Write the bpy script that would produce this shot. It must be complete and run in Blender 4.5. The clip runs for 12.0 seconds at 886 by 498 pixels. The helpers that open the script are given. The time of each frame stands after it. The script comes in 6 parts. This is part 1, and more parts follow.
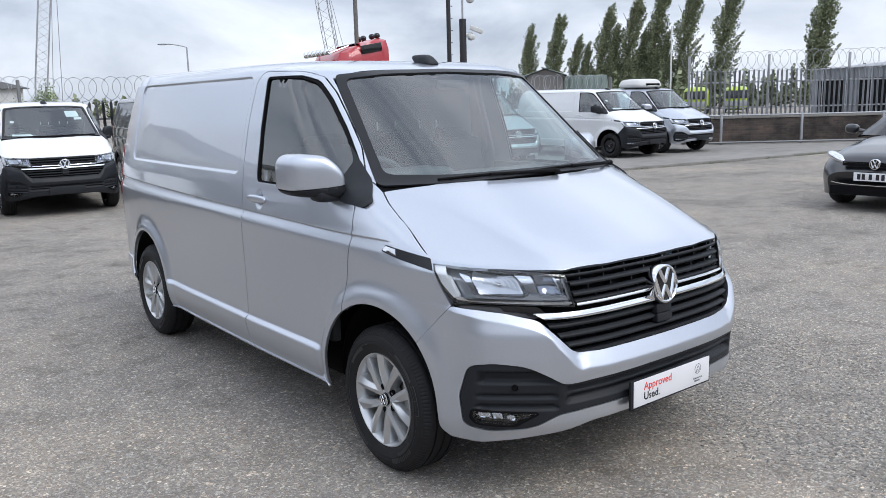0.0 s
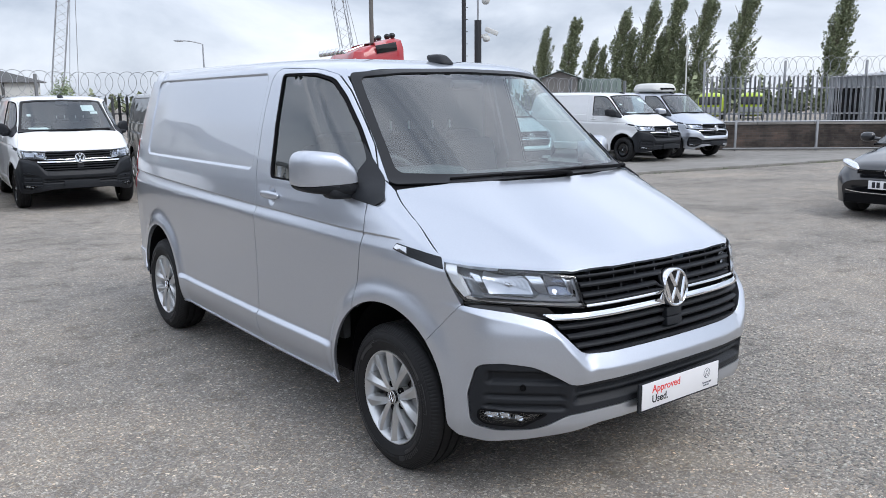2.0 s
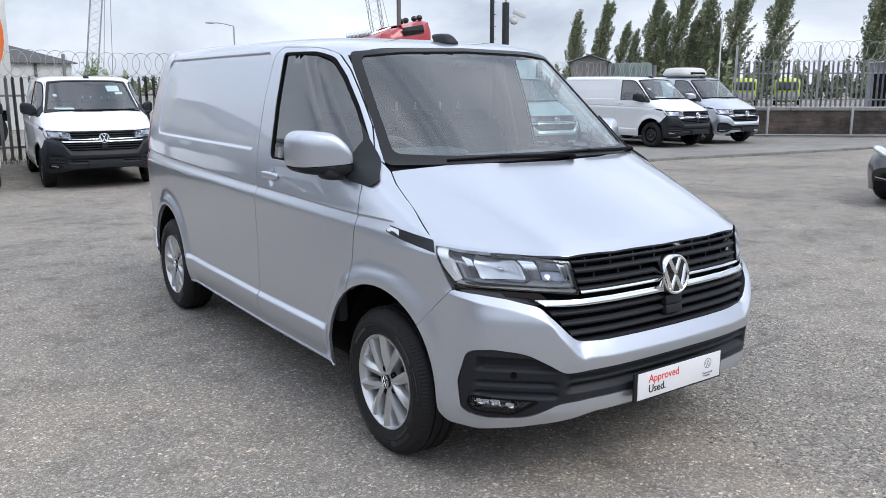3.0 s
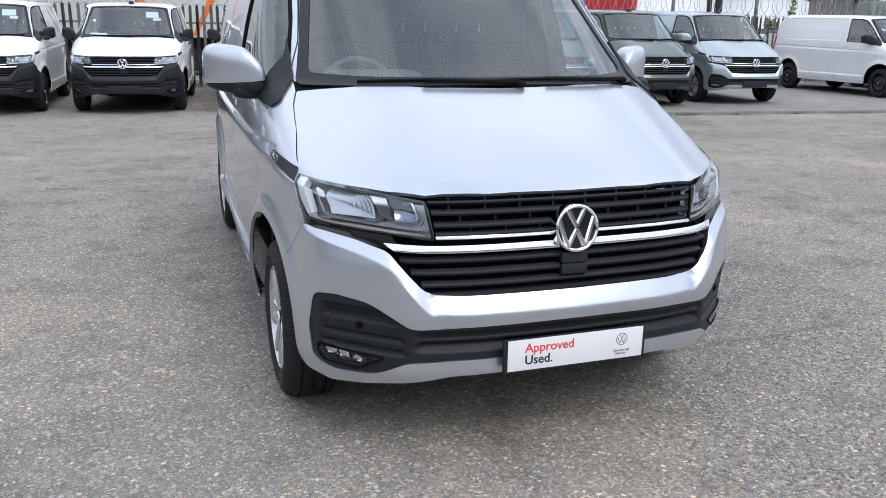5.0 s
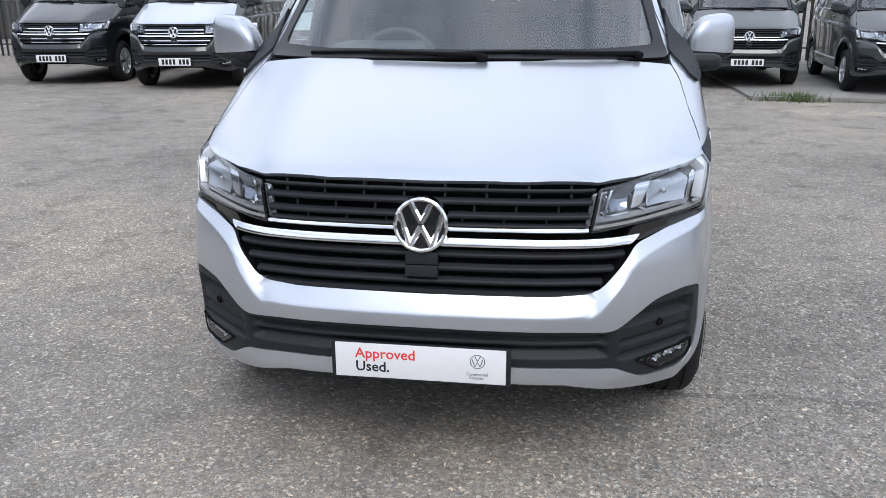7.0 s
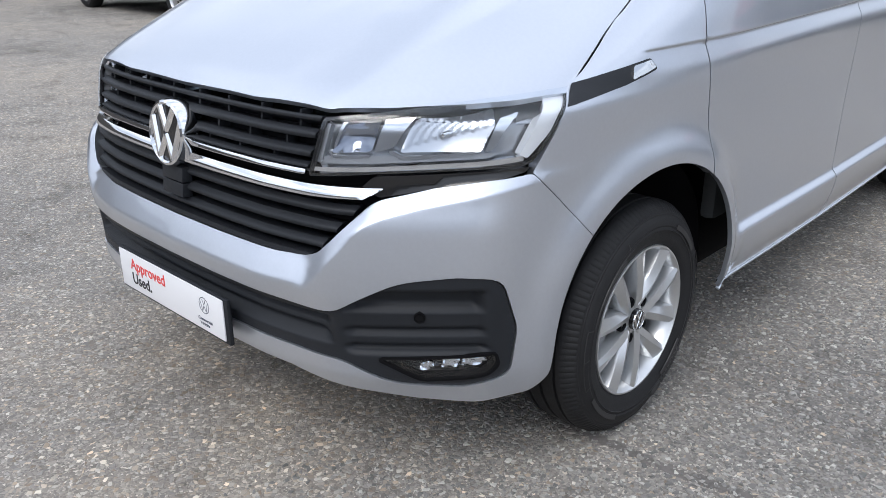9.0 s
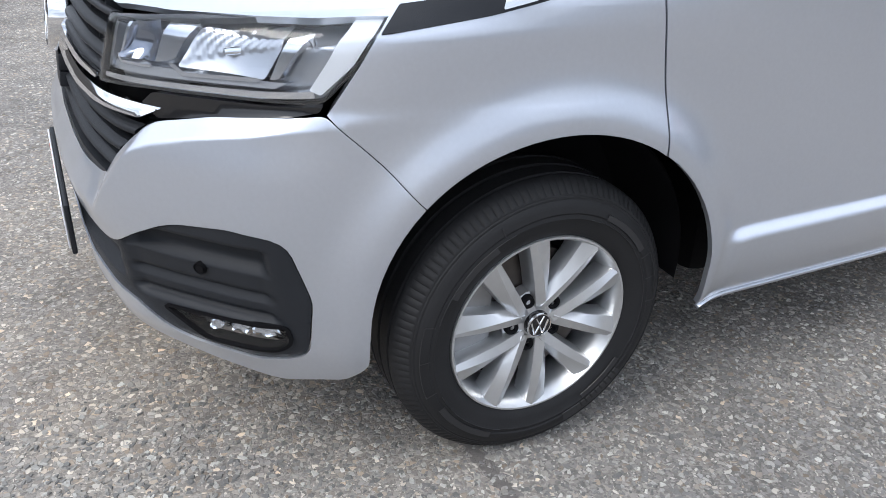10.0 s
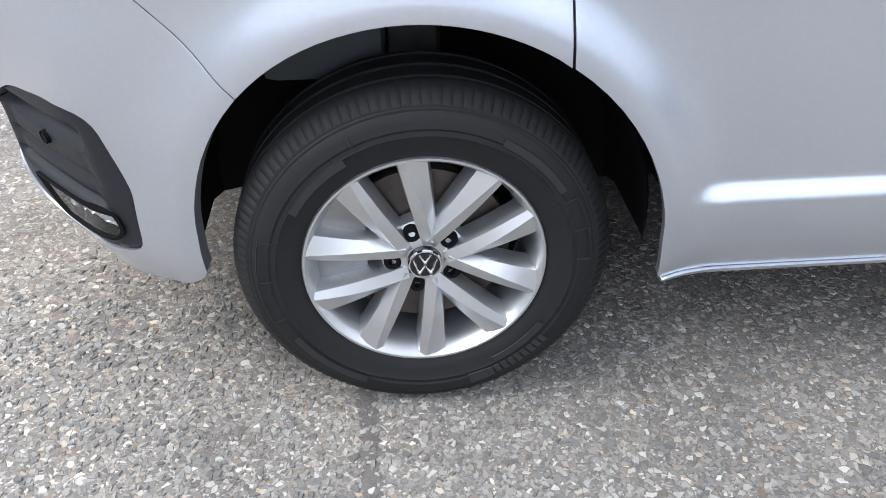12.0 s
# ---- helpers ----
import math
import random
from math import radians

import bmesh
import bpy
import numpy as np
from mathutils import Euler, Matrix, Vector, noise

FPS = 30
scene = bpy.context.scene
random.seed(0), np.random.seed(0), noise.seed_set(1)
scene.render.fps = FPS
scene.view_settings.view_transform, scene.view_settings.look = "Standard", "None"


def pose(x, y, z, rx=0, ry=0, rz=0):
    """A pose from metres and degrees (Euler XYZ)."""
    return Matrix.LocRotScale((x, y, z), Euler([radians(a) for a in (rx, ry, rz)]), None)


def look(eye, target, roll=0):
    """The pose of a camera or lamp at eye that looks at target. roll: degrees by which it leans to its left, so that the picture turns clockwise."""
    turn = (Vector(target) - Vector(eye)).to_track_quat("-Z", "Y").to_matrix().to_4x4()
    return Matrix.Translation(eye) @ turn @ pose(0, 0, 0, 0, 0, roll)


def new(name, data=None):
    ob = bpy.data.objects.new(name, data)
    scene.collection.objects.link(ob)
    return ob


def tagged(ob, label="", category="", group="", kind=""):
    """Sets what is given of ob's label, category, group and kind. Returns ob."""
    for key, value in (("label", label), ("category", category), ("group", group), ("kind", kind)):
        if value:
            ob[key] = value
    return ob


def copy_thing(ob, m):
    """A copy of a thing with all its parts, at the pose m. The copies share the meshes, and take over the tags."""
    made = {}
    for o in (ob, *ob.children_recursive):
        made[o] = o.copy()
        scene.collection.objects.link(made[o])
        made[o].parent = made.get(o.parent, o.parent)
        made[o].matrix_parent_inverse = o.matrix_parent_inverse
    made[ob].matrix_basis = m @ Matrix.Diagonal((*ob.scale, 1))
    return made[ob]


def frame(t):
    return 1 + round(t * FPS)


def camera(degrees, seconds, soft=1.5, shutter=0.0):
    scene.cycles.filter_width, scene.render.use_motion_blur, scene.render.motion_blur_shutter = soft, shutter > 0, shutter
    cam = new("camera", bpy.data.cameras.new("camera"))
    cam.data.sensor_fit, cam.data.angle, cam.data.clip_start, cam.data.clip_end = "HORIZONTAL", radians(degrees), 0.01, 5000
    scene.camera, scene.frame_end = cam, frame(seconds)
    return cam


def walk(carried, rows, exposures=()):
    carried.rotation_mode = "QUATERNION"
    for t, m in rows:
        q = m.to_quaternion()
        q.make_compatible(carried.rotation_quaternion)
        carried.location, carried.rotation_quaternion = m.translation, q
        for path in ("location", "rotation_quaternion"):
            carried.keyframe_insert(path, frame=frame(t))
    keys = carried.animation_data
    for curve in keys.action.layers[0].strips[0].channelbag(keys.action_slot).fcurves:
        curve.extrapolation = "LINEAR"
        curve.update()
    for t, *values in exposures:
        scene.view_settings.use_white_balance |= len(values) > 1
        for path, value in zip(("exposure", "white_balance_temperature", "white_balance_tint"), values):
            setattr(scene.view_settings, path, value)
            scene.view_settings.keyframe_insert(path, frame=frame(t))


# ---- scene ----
cam = camera(56.8, 12.0, 0.85)
PATH = [
    (0, (-2.815, -2.875, 1.623), (-1.596, -1.33, 1.265), -1.5),
    (0.5, (-2.821, -2.879, 1.623), (-1.597, -1.338, 1.271), -1.5),
    (1, (-2.821, -2.879, 1.626), (-1.6, -1.335, 1.274), -1.5),
    (1.5, (-2.826, -2.886, 1.624), (-1.612, -1.336, 1.272), -1.1),
    (2, (-2.822, -2.883, 1.616), (-1.624, -1.322, 1.261), -0.5),
    (2.5, (-2.788, -2.898, 1.616), (-1.611, -1.324, 1.248), -0.3),
    (4.5, (-1.752, -3.1, 1.498), (-0.925, -1.348, 1.0), 0.8),
    (5, (-1.316, -3.2, 1.503), (-0.678, -1.38, 0.969), 0.9),
    (5.5, (-0.871, -3.2, 1.494), (-0.449, -1.328, 0.932), 0.7),
    (6, (-0.418, -3.216, 1.479), (-0.229, -1.309, 0.909), 0.3),
    (6.5, (0.006, -3.188, 1.49), (-0.042, -1.274, 0.91), 0.1),
    (8.5, (1.537, -2.226, 1.371), (0.507, -0.657, 0.681), -0.9),
    (9, (1.874, -1.796, 1.330), (0.601, -0.446, 0.583), -0.2),
    (9.5, (2.074, -1.357, 1.308), (0.614, -0.260, 0.488), 1.2),
    (10, (2.103, -0.842, 1.278), (0.530, -0.045, 0.334), 2.2),
    (10.5, (2.128, -0.412, 1.195), (0.506, 0.030, 0.114), 2.5),
    (11, (2.077, -0.172, 1.133), (0.429, 0.073, 0.026), 1.3),
    (11.5, (2.029, -0.089, 1.117), (0.375, 0.087, 0.006), 0.5),
    (12, (2.055, -0.060, 1.150), (0.410, 0.070, 0.019), -0.3),
]
EXPOSURES = [(0, 0.63), (5, 0.67), (6.5, 0.67), (8.5, 0.68), (9.5, 0.86), (10.5, 1.15), (11.2, 1.34), (12, 1.36)]
walk(cam, [(t, look(eye, target, roll)) for t, eye, target, roll in PATH], EXPOSURES)

# ---------------------------------------------------------------- light
world = bpy.data.worlds.new("overcast_sky")
scene.world = world
world.use_nodes = True
SUN_AZ, SUN_EL = radians(166.0), radians(48.0)


def build_world():
    nt = world.node_tree
    n, l = nt.nodes, nt.links
    n.clear()
    out = n.new("ShaderNodeOutputWorld")
    bg = n.new("ShaderNodeBackground")
    sky = n.new("ShaderNodeTexSky")
    sky.sky_type = "NISHITA"
    sky.sun_disc = False
    sky.sun_elevation, sky.sun_rotation = SUN_EL, SUN_AZ
    tc = n.new("ShaderNodeTexCoord")
    mp = n.new("ShaderNodeMapping")
    mp.inputs["Scale"].default_value = (1.0, 1.0, 2.6)
    l.new(tc.outputs["Generated"], mp.inputs["Vector"])
    big = n.new("ShaderNodeTexNoise")
    big.inputs["Scale"].default_value = 2.6
    big.inputs["Detail"].default_value = 9
    big.inputs["Roughness"].default_value = 0.55
    big.inputs["Distortion"].default_value = 0.35
    l.new(mp.outputs[0], big.inputs["Vector"])
    ramp = n.new("ShaderNodeValToRGB")
    e = ramp.color_ramp.elements
    e[0].position, e[0].color = 0.36, (3.9, 4.45, 5.5, 1)
    e[1].position, e[1].color = 0.63, (8.1, 8.6, 9.6, 1)
    m = ramp.color_ramp.elements.new(0.5)
    m.color = (6.0, 6.55, 7.6, 1)
    l.new(big.outputs["Fac"], ramp.inputs["Fac"])
    mix = n.new("ShaderNodeMix")
    mix.data_type = "RGBA"
    mix.inputs["Factor"].default_value = 0.9
    l.new(sky.outputs[0], mix.inputs["A"])
    l.new(ramp.outputs[0], mix.inputs["B"])
    sep = n.new("ShaderNodeSeparateXYZ")
    l.new(tc.outputs["Generated"], sep.inputs[0])
    up = n.new("ShaderNodeMapRange")
    up.interpolation_type = "SMOOTHSTEP"
    up.inputs["From Min"].default_value, up.inputs["From Max"].default_value = 0.10, 0.58
    up.inputs["To Min"].default_value, up.inputs["To Max"].default_value = 0.84, 1.26
    l.new(sep.outputs["Z"], up.inputs["Value"])
    mul = n.new("ShaderNodeVectorMath")
    mul.operation = "SCALE"
    l.new(mix.outputs["Result"], mul.inputs[0])
    l.new(up.outputs[0], mul.inputs["Scale"])
    l.new(mul.outputs[0], bg.inputs["Color"])
    bg.inputs["Strength"].default_value = 0.1
    l.new(bg.outputs[0], out.inputs[0])


build_world()
sun = new("sun", bpy.data.lights.new("sun", "SUN"))
sun.data.energy, sun.data.angle, sun.data.color = 0.9, radians(30), (1.0, 0.975, 0.94)
sun.matrix_world = look((0, 0, 0), (-math.sin(SUN_AZ) * math.cos(SUN_EL), -math.cos(SUN_AZ) * math.cos(SUN_EL), -math.sin(SUN_EL)))

# ---------------------------------------------------------------- materials


def mat(name, color, rough=0.5, metal=0.0, coat=0.0, var=0.0, scale=20.0, bump=0.0, bscale=200.0, spec=0.5, coat_rough=0.03):
    """A principled material with colour variation at two scales and fine relief."""
    m = bpy.data.materials.new(name)
    m.use_nodes = True
    n, l = m.node_tree.nodes, m.node_tree.links
    b = n["Principled BSDF"]
    b.inputs["Base Color"].default_value = (*color, 1)
    b.inputs["Roughness"].default_value = rough
    b.inputs["Metallic"].default_value = metal
    b.inputs["Coat Weight"].default_value = coat
    b.inputs["Coat Roughness"].default_value = coat_rough
    b.inputs["Specular IOR Level"].default_value = spec
    tc = n.new("ShaderNodeTexCoord")
    if var:
        a = n.new("ShaderNodeTexNoise")
        a.inputs["Scale"].default_value, a.inputs["Detail"].default_value = scale, 6
        l.new(tc.outputs["Object"], a.inputs["Vector"])
        c = n.new("ShaderNodeTexNoise")
        c.inputs["Scale"].default_value, c.inputs["Detail"].default_value = scale * 0.13, 4
        l.new(tc.outputs["Object"], c.inputs["Vector"])
        ad = n.new("ShaderNodeMath")
        ad.operation = "ADD"
        l.new(a.outputs["Fac"], ad.inputs[0])
        l.new(c.outputs["Fac"], ad.inputs[1])
        r = n.new("ShaderNodeMapRange")
        r.inputs["From Min"].default_value, r.inputs["From Max"].default_value = 0.6, 1.4
        r.inputs["To Min"].default_value, r.inputs["To Max"].default_value = 1 - var, 1 + var
        l.new(ad.outputs[0], r.inputs["Value"])
        mx = n.new("ShaderNodeMix")
        mx.data_type, mx.blend_type = "RGBA", "MULTIPLY"
        mx.inputs["Factor"].default_value = 1
        mx.inputs["A"].default_value = (*color, 1)
        l.new(r.outputs[0], mx.inputs["B"])
        l.new(mx.outputs["Result"], b.inputs["Base Color"])
    if bump:
        t = n.new("ShaderNodeTexNoise")
        t.inputs["Scale"].default_value, t.inputs["Detail"].default_value = bscale, 4
        l.new(tc.outputs["Object"], t.inputs["Vector"])
        bp = n.new("ShaderNodeBump")
        bp.inputs["Strength"].default_value, bp.inputs["Distance"].default_value = bump, 0.004
        l.new(t.outputs["Fac"], bp.inputs["Height"])
        l.new(bp.outputs[0], b.inputs["Normal"])
    return m


def glass_mat(name, tint, alpha, rough=0.0):
    """Thin pane: a tinted see-through body under a glossy skin."""
    m = bpy.data.materials.new(name)
    m.use_nodes = True
    n, l = m.node_tree.nodes, m.node_tree.links
    n.clear()
    out = n.new("ShaderNodeOutputMaterial")
    tr = n.new("ShaderNodeBsdfTransparent")
    tr.inputs[0].default_value = (*tint, 1)
    gl = n.new("ShaderNodeBsdfGlossy")
    gl.inputs["Roughness"].default_value = rough
    gl.inputs["Color"].default_value = (1, 1, 1, 1)
    lw = n.new("ShaderNodeLayerWeight")
    lw.inputs["Blend"].default_value = 0.5
    pw = n.new("ShaderNodeMath")
    pw.operation = "POWER"
    pw.inputs[1].default_value = 4.5
    l.new(lw.outputs["Facing"], pw.inputs[0])
    fr = n.new("ShaderNodeMapRange")
    fr.inputs["To Min"].default_value, fr.inputs["To Max"].default_value = alpha, 1.0
    l.new(pw.outputs[0], fr.inputs["Value"])
    mx = n.new("ShaderNodeMixShader")
    l.new(fr.outputs[0], mx.inputs[0])
    l.new(tr.outputs[0], mx.inputs[1])
    l.new(gl.outputs[0], mx.inputs[2])
    l.new(mx.outputs[0], out.inputs[0])
    return m


SILVER = mat("silver_metallic_paint", (0.565, 0.598, 0.66), 0.33, 0.82, 1.0, 0.03, 900.0)
WHITE = mat("white_paint", (0.78, 0.79, 0.80), 0.4, 0.0, 0.9, 0.03, 6.0)
GREY = mat("dark_grey_paint", (0.052, 0.060, 0.064), 0.35, 0.5, 1.0, 0.04, 600.0)
GREEN = mat("dark_green_grey_paint", (0.04, 0.055, 0.052), 0.35, 0.4, 1.0, 0.04, 600.0)
ICE = mat("pale_silver_blue_paint", (0.44, 0.50, 0.53), 0.36, 0.7, 1.0, 0.03, 600.0)
GREY_LOW = mat("blue_black_paint", (0.024, 0.028, 0.032), 0.35, 0.3, 0.9, 0.05, 600.0)
NAVY = mat("near_black_paint", (0.012, 0.013, 0.017), 0.3, 0.2, 1.0, 0.05, 600.0)
RED = mat("red_cab_paint", (0.42, 0.02, 0.03), 0.35, 0.0, 0.8, 0.05, 4.0)
PLASTIC = mat("dark_grey_grained_plastic", (0.015, 0.017, 0.021), 0.5, 0, 0, 0.08, 30.0, 0.2, 700.0, 0.3)
BLACK = mat("gloss_black_trim", (0.008, 0.008, 0.009), 0.18, 0, 0.3, 0.05, 30.0)
MATTE = mat("matt_black", (0.004, 0.004, 0.005), 0.8, 0, 0, 0.1, 30.0, spec=0.15)
BORDER = mat("black_glass_print", (0.022, 0.023, 0.026), 0.35, 0, 0, 0.05, 30.0, spec=0.25)
CHROME = mat("chrome", (0.83, 0.84, 0.86), 0.07, 1.0, 0, 0.02, 40.0)
ALLOY = mat("silver_alloy", (0.60, 0.61, 0.62), 0.33, 0.85, 0.5, 0.04, 60.0)
STEEL = mat("bare_steel", (0.30, 0.30, 0.30), 0.42, 0.9, 0, 0.2, 25.0)
DISC = mat("browned_brake_disc", (0.115, 0.10, 0.09), 0.5, 0.7, 0, 0.3, 30.0)
RUBBER = mat("tyre_rubber", (0.014, 0.014, 0.015), 0.62, 0, 0, 0.2, 14.0, 0.15, 300.0, 0.28)
TYRE_PRINT = mat("raised_tyre_print", (0.020, 0.020, 0.022), 0.45, 0, 0, 0.1, 20.0)
TRIM = mat("interior_grey_trim", (0.085, 0.092, 0.096), 0.7, 0, 0, 0.1, 12.0)
CLOTH = mat("dark_seat_cloth", (0.025, 0.026, 0.028), 0.9, 0, 0, 0.15, 60.0)
PAPER = mat("white_card", (0.80, 0.80, 0.82), 0.45, 0, 0.1, 0.02, 10.0)
INK_RED = mat("red_print", (0.75, 0.06, 0.06), 0.5)
INK_BLACK = mat("black_print", (0.015, 0.015, 0.02), 0.5)
INK_GREY = mat("grey_print", (0.10, 0.11, 0.15), 0.5)
REFLECTOR = mat("bright_lamp_reflector", (0.74, 0.76, 0.80), 0.13, 0.95, 0.4, 0.03, 40.0)
LAMP_DARK = mat("smoked_lamp_inner", (0.42, 0.435, 0.46), 0.25, 0.6, 0.6, 0.05, 40.0)
LAMP_MID = mat("grey_chrome_lamp_bowl", (0.52, 0.54, 0.58), 0.28, 0.9, 0.5, 0.05, 40.0)
# dip bowl chrome, its dark reflection put into the base colour
LAMP_DIM = mat("lamp_bowl_with_dark_reflection", (0.26, 0.28, 0.33), 0.12, 0.9, 0.5, 0.05, 40.0)
END_WHITE = mat("pearl_white_lamp_reflector", (0.80, 0.81, 0.83), 0.3, 0.3, 0.6, 0.02, 40.0)
TAIL = mat("red_tail_lens", (0.30, 0.012, 0.015), 0.15, 0, 1.0)
WINDSCREEN = glass_mat("windscreen_glass", (0.70, 0.84, 0.83), 0.15)
SIDE_GLASS = glass_mat("side_glass", (0.66, 0.76, 0.75), 0.15)
LENS = glass_mat("clear_lens", (0.93, 0.95, 0.97), 0.045)

from mathutils.geometry import delaunay_2d_cdt

# ---------------------------------------------------------------- panel builder


def table(pts, lo, hi, soft=0.02, n=2400):
    """A smooth curve through (key, value) pairs, as a function."""
    k = np.array([p[0] for p in pts], float)
    v = np.array([p[1] for p in pts], float)
    g = np.linspace(lo, hi, n)
    y = np.interp(g, k, v)
    w = max(1, int(soft / (hi - lo) * n))
    ker = np.hanning(2 * w + 3)
    ker /= ker.sum()
    for _ in range(2):
        y = np.convolve(np.pad(y, w + 1, mode="reflect", reflect_type="odd"), ker, "valid")
    return lambda q: np.interp(q, g, y)


def smax(a, b, k):
    h = np.maximum(k - np.abs(a - b), 0) / k
    return np.maximum(a, b) + h * h * k * 0.25


def sstep(e0, e1, v):
    t = np.clip((v - e0) / (e1 - e0), 0, 1)
    return t * t * (3 - 2 * t)


NOSE = table([(0.1, -0.626), (0.22, -0.726), (0.28, -0.766), (0.36, -0.794), (0.44, -0.798), (0.50, -0.803), (0.53, -0.808), (0.555, -0.813), (0.58, -0.814), (0.61, -0.814), (0.635, -0.813), (0.68, -0.808), (0.75, -0.800),
              (0.85, -0.788), (0.93, -0.772), (0.955, -0.755), (0.99, -0.70), (1.05, -0.57), (1.12, -0.41), (1.19, -0.24), (1.25, -0.09), (1.275, -0.04),
              (1.45, 0.19), (1.60, 0.385), (1.75, 0.58), (1.787, 0.65), (1.812, 0.73), (1.832, 0.84), (1.853, 1.03), (1.868, 1.3), (1.884, 2.0), (1.892, 2.6), (1.96, 6.0)], 0.05, 2.1, 0.016)
BOW = table([(-0.2, 0.0), (0, 0), (0.2, 0.004), (0.35, 0.013), (0.48, 0.034), (0.54, 0.056), (0.6, 0.092), (0.66, 0.141), (0.7, 0.177), (0.78, 0.250), (0.84, 0.312), (0.88, 0.372), (0.91, 0.45), (0.935, 0.55), (0.96, 0.75), (1.0, 1.1), (1.2, 3.0)], -0.2, 1.2, 0.05)
FLANK = table([(0.1, 0.80), (0.22, 0.875), (0.29, 0.905), (0.36, 0.922), (0.45, 0.934), (0.6, 0.935), (0.8, 0.937), (1.0, 0.942), (1.06, 0.941), (1.2, 0.925), (1.3, 0.908), (1.5, 0.862), (1.75, 0.79), (1.85, 0.752), (1.93, 0.705), (2.0, 0.63)], 0.1, 2.0, 0.03)
TAPER = table([(-1.0, 0.13), (-0.6, 0.08), (-0.345, 0.052), (-0.05, 0.022), (0.25, 0.0), (1.2, 0.0), (2.2, 0.02), (2.95, 0.048), (3.45, 0.085), (3.85, 0.15), (4.2, 0.22)], -1.0, 4.2, 0.15)
TAILP = table([(0.1, 3.85), (0.5, 3.88), (0.9, 3.885), (1.1, 3.87), (1.5, 3.78), (1.8, 3.68), (1.95, 3.60), (2.1, 3.5)], 0.1, 2.1, 0.05)
CROWN = table([(0, 0), (0.3, 0.006), (0.5, 0.02), (0.65, 0.045), (0.8, 0.09), (1.0, 0.2)], 0, 1.0, 0.08)
BUMPER_TOP = table([(0, 0.628), (0.40, 0.629), (0.505, 0.634), (0.625, 0.772), (0.72, 0.800), (0.80, 0.815), (0.87, 0.832), (1.3, 0.86)], 0, 1.3, 0.012)
LEDGE = table([(0, 0.060), (0.45, 0.058), (0.60, 0.042), (0.70, 0.036), (0.85, 0.026), (1.3, 0.02)], 0, 1.3, 0.03)
LEDGE_TURN = table([(0, 1), (0.47, 1), (0.53, 0.64), (0.60, 0.64), (0.66, 0.96), (1.3, 0.99)], 0, 1.3, 0.02)
ARCH_R, ARCH_Z, AXLE_R = 0.39, 0.375, 2.95


def flank_relief(y, z):
    """Flares round the arches, the lower rib, the belt crease and the cargo panel's recess."""
    d = np.zeros_like(y)
    for yc, amount in ((0.0, 0.036), (AXLE_R, 0.026)):
        r = np.hypot(y - yc, z - ARCH_Z)
        d += amount * np.exp(-np.maximum(r - ARCH_R - 0.012, 0) ** 2 / (2 * 0.042 ** 2)) * sstep(0.16, 0.34, z)
    span = sstep(0.42, 0.49, y) * (1 - sstep(2.50, 2.57, y))
    d += span * 0.021 * (1 - sstep(0.455, 0.488, z)) * sstep(0.24, 0.42, z)
    under = 1.066 + 0.020 * (y - 0.8) - z
    d -= 0.0125 * sstep(0.0, 0.006, under) * (1 - sstep(0.008, 0.065, under)) * sstep(-0.10, -0.04, y)
    d += 0.006 * (1 - sstep(1.03, 1.07, z)) * sstep(0.7, 1.0, z)
    qx = np.maximum(np.abs(y - 2.29) - 0.92, 0)
    qz = np.maximum(np.abs(z - 1.515) - 0.205, 0)
    d -= 0.010 * (1 - sstep(0.042, 0.058, np.hypot(qx, qz)))
    d -= 0.016 * (1 - sstep(0.15, 1.0, np.hypot((y - 1.045) / 0.050, (z - 1.138) / 0.058)))
    return d


def relief_lines():
    """Places of chart S along the belt crease, round the recess and in the handle's cup, where the flank bends most."""
    out = []
    for y in np.arange(-0.11, 3.75, 0.014):
        out += [(y, 1.066 + 0.020 * (y - 0.8) + o) for o in (0.010, 0.004, 0.0005, -0.0015, -0.0035, -0.0055, -0.0075, -0.011, -0.018, -0.030, -0.045, -0.062)]
    for y in np.arange(0.42, 2.58, 0.016):
        out += [(y, z) for z in (0.452, 0.460, 0.4655, 0.470, 0.4755, 0.481, 0.4865, 0.494, 0.502)]
    for r in (0.034, 0.041, 0.0455, 0.050, 0.0545, 0.059, 0.066):
        for t in np.arange(-0.92, 0.921, 0.018):
            out += [(2.29 + t, 1.515 + 0.205 + r), (2.29 + t, 1.515 - 0.205 - r)]
        for t in np.arange(-0.205, 0.206, 0.018):
            out += [(2.29 + 0.92 + r, 1.515 + t), (2.29 - 0.92 - r, 1.515 + t)]
        for a in np.linspace(0.12, 1.45, 8):
            out += [(2.29 + s * (0.92 + r * math.cos(a)), 1.515 + k * (0.205 + r * math.sin(a))) for s in (1, -1) for k in (1, -1)]
    for r in (0.15, 0.4, 0.6, 0.8, 0.92, 1.02, 1.15):
        out += [(1.045 + 0.050 * r * math.cos(a), 1.138 + 0.058 * r * math.sin(a)) for a in np.linspace(0, 2 * math.pi, 22, endpoint=False)]
    return np.array(out)


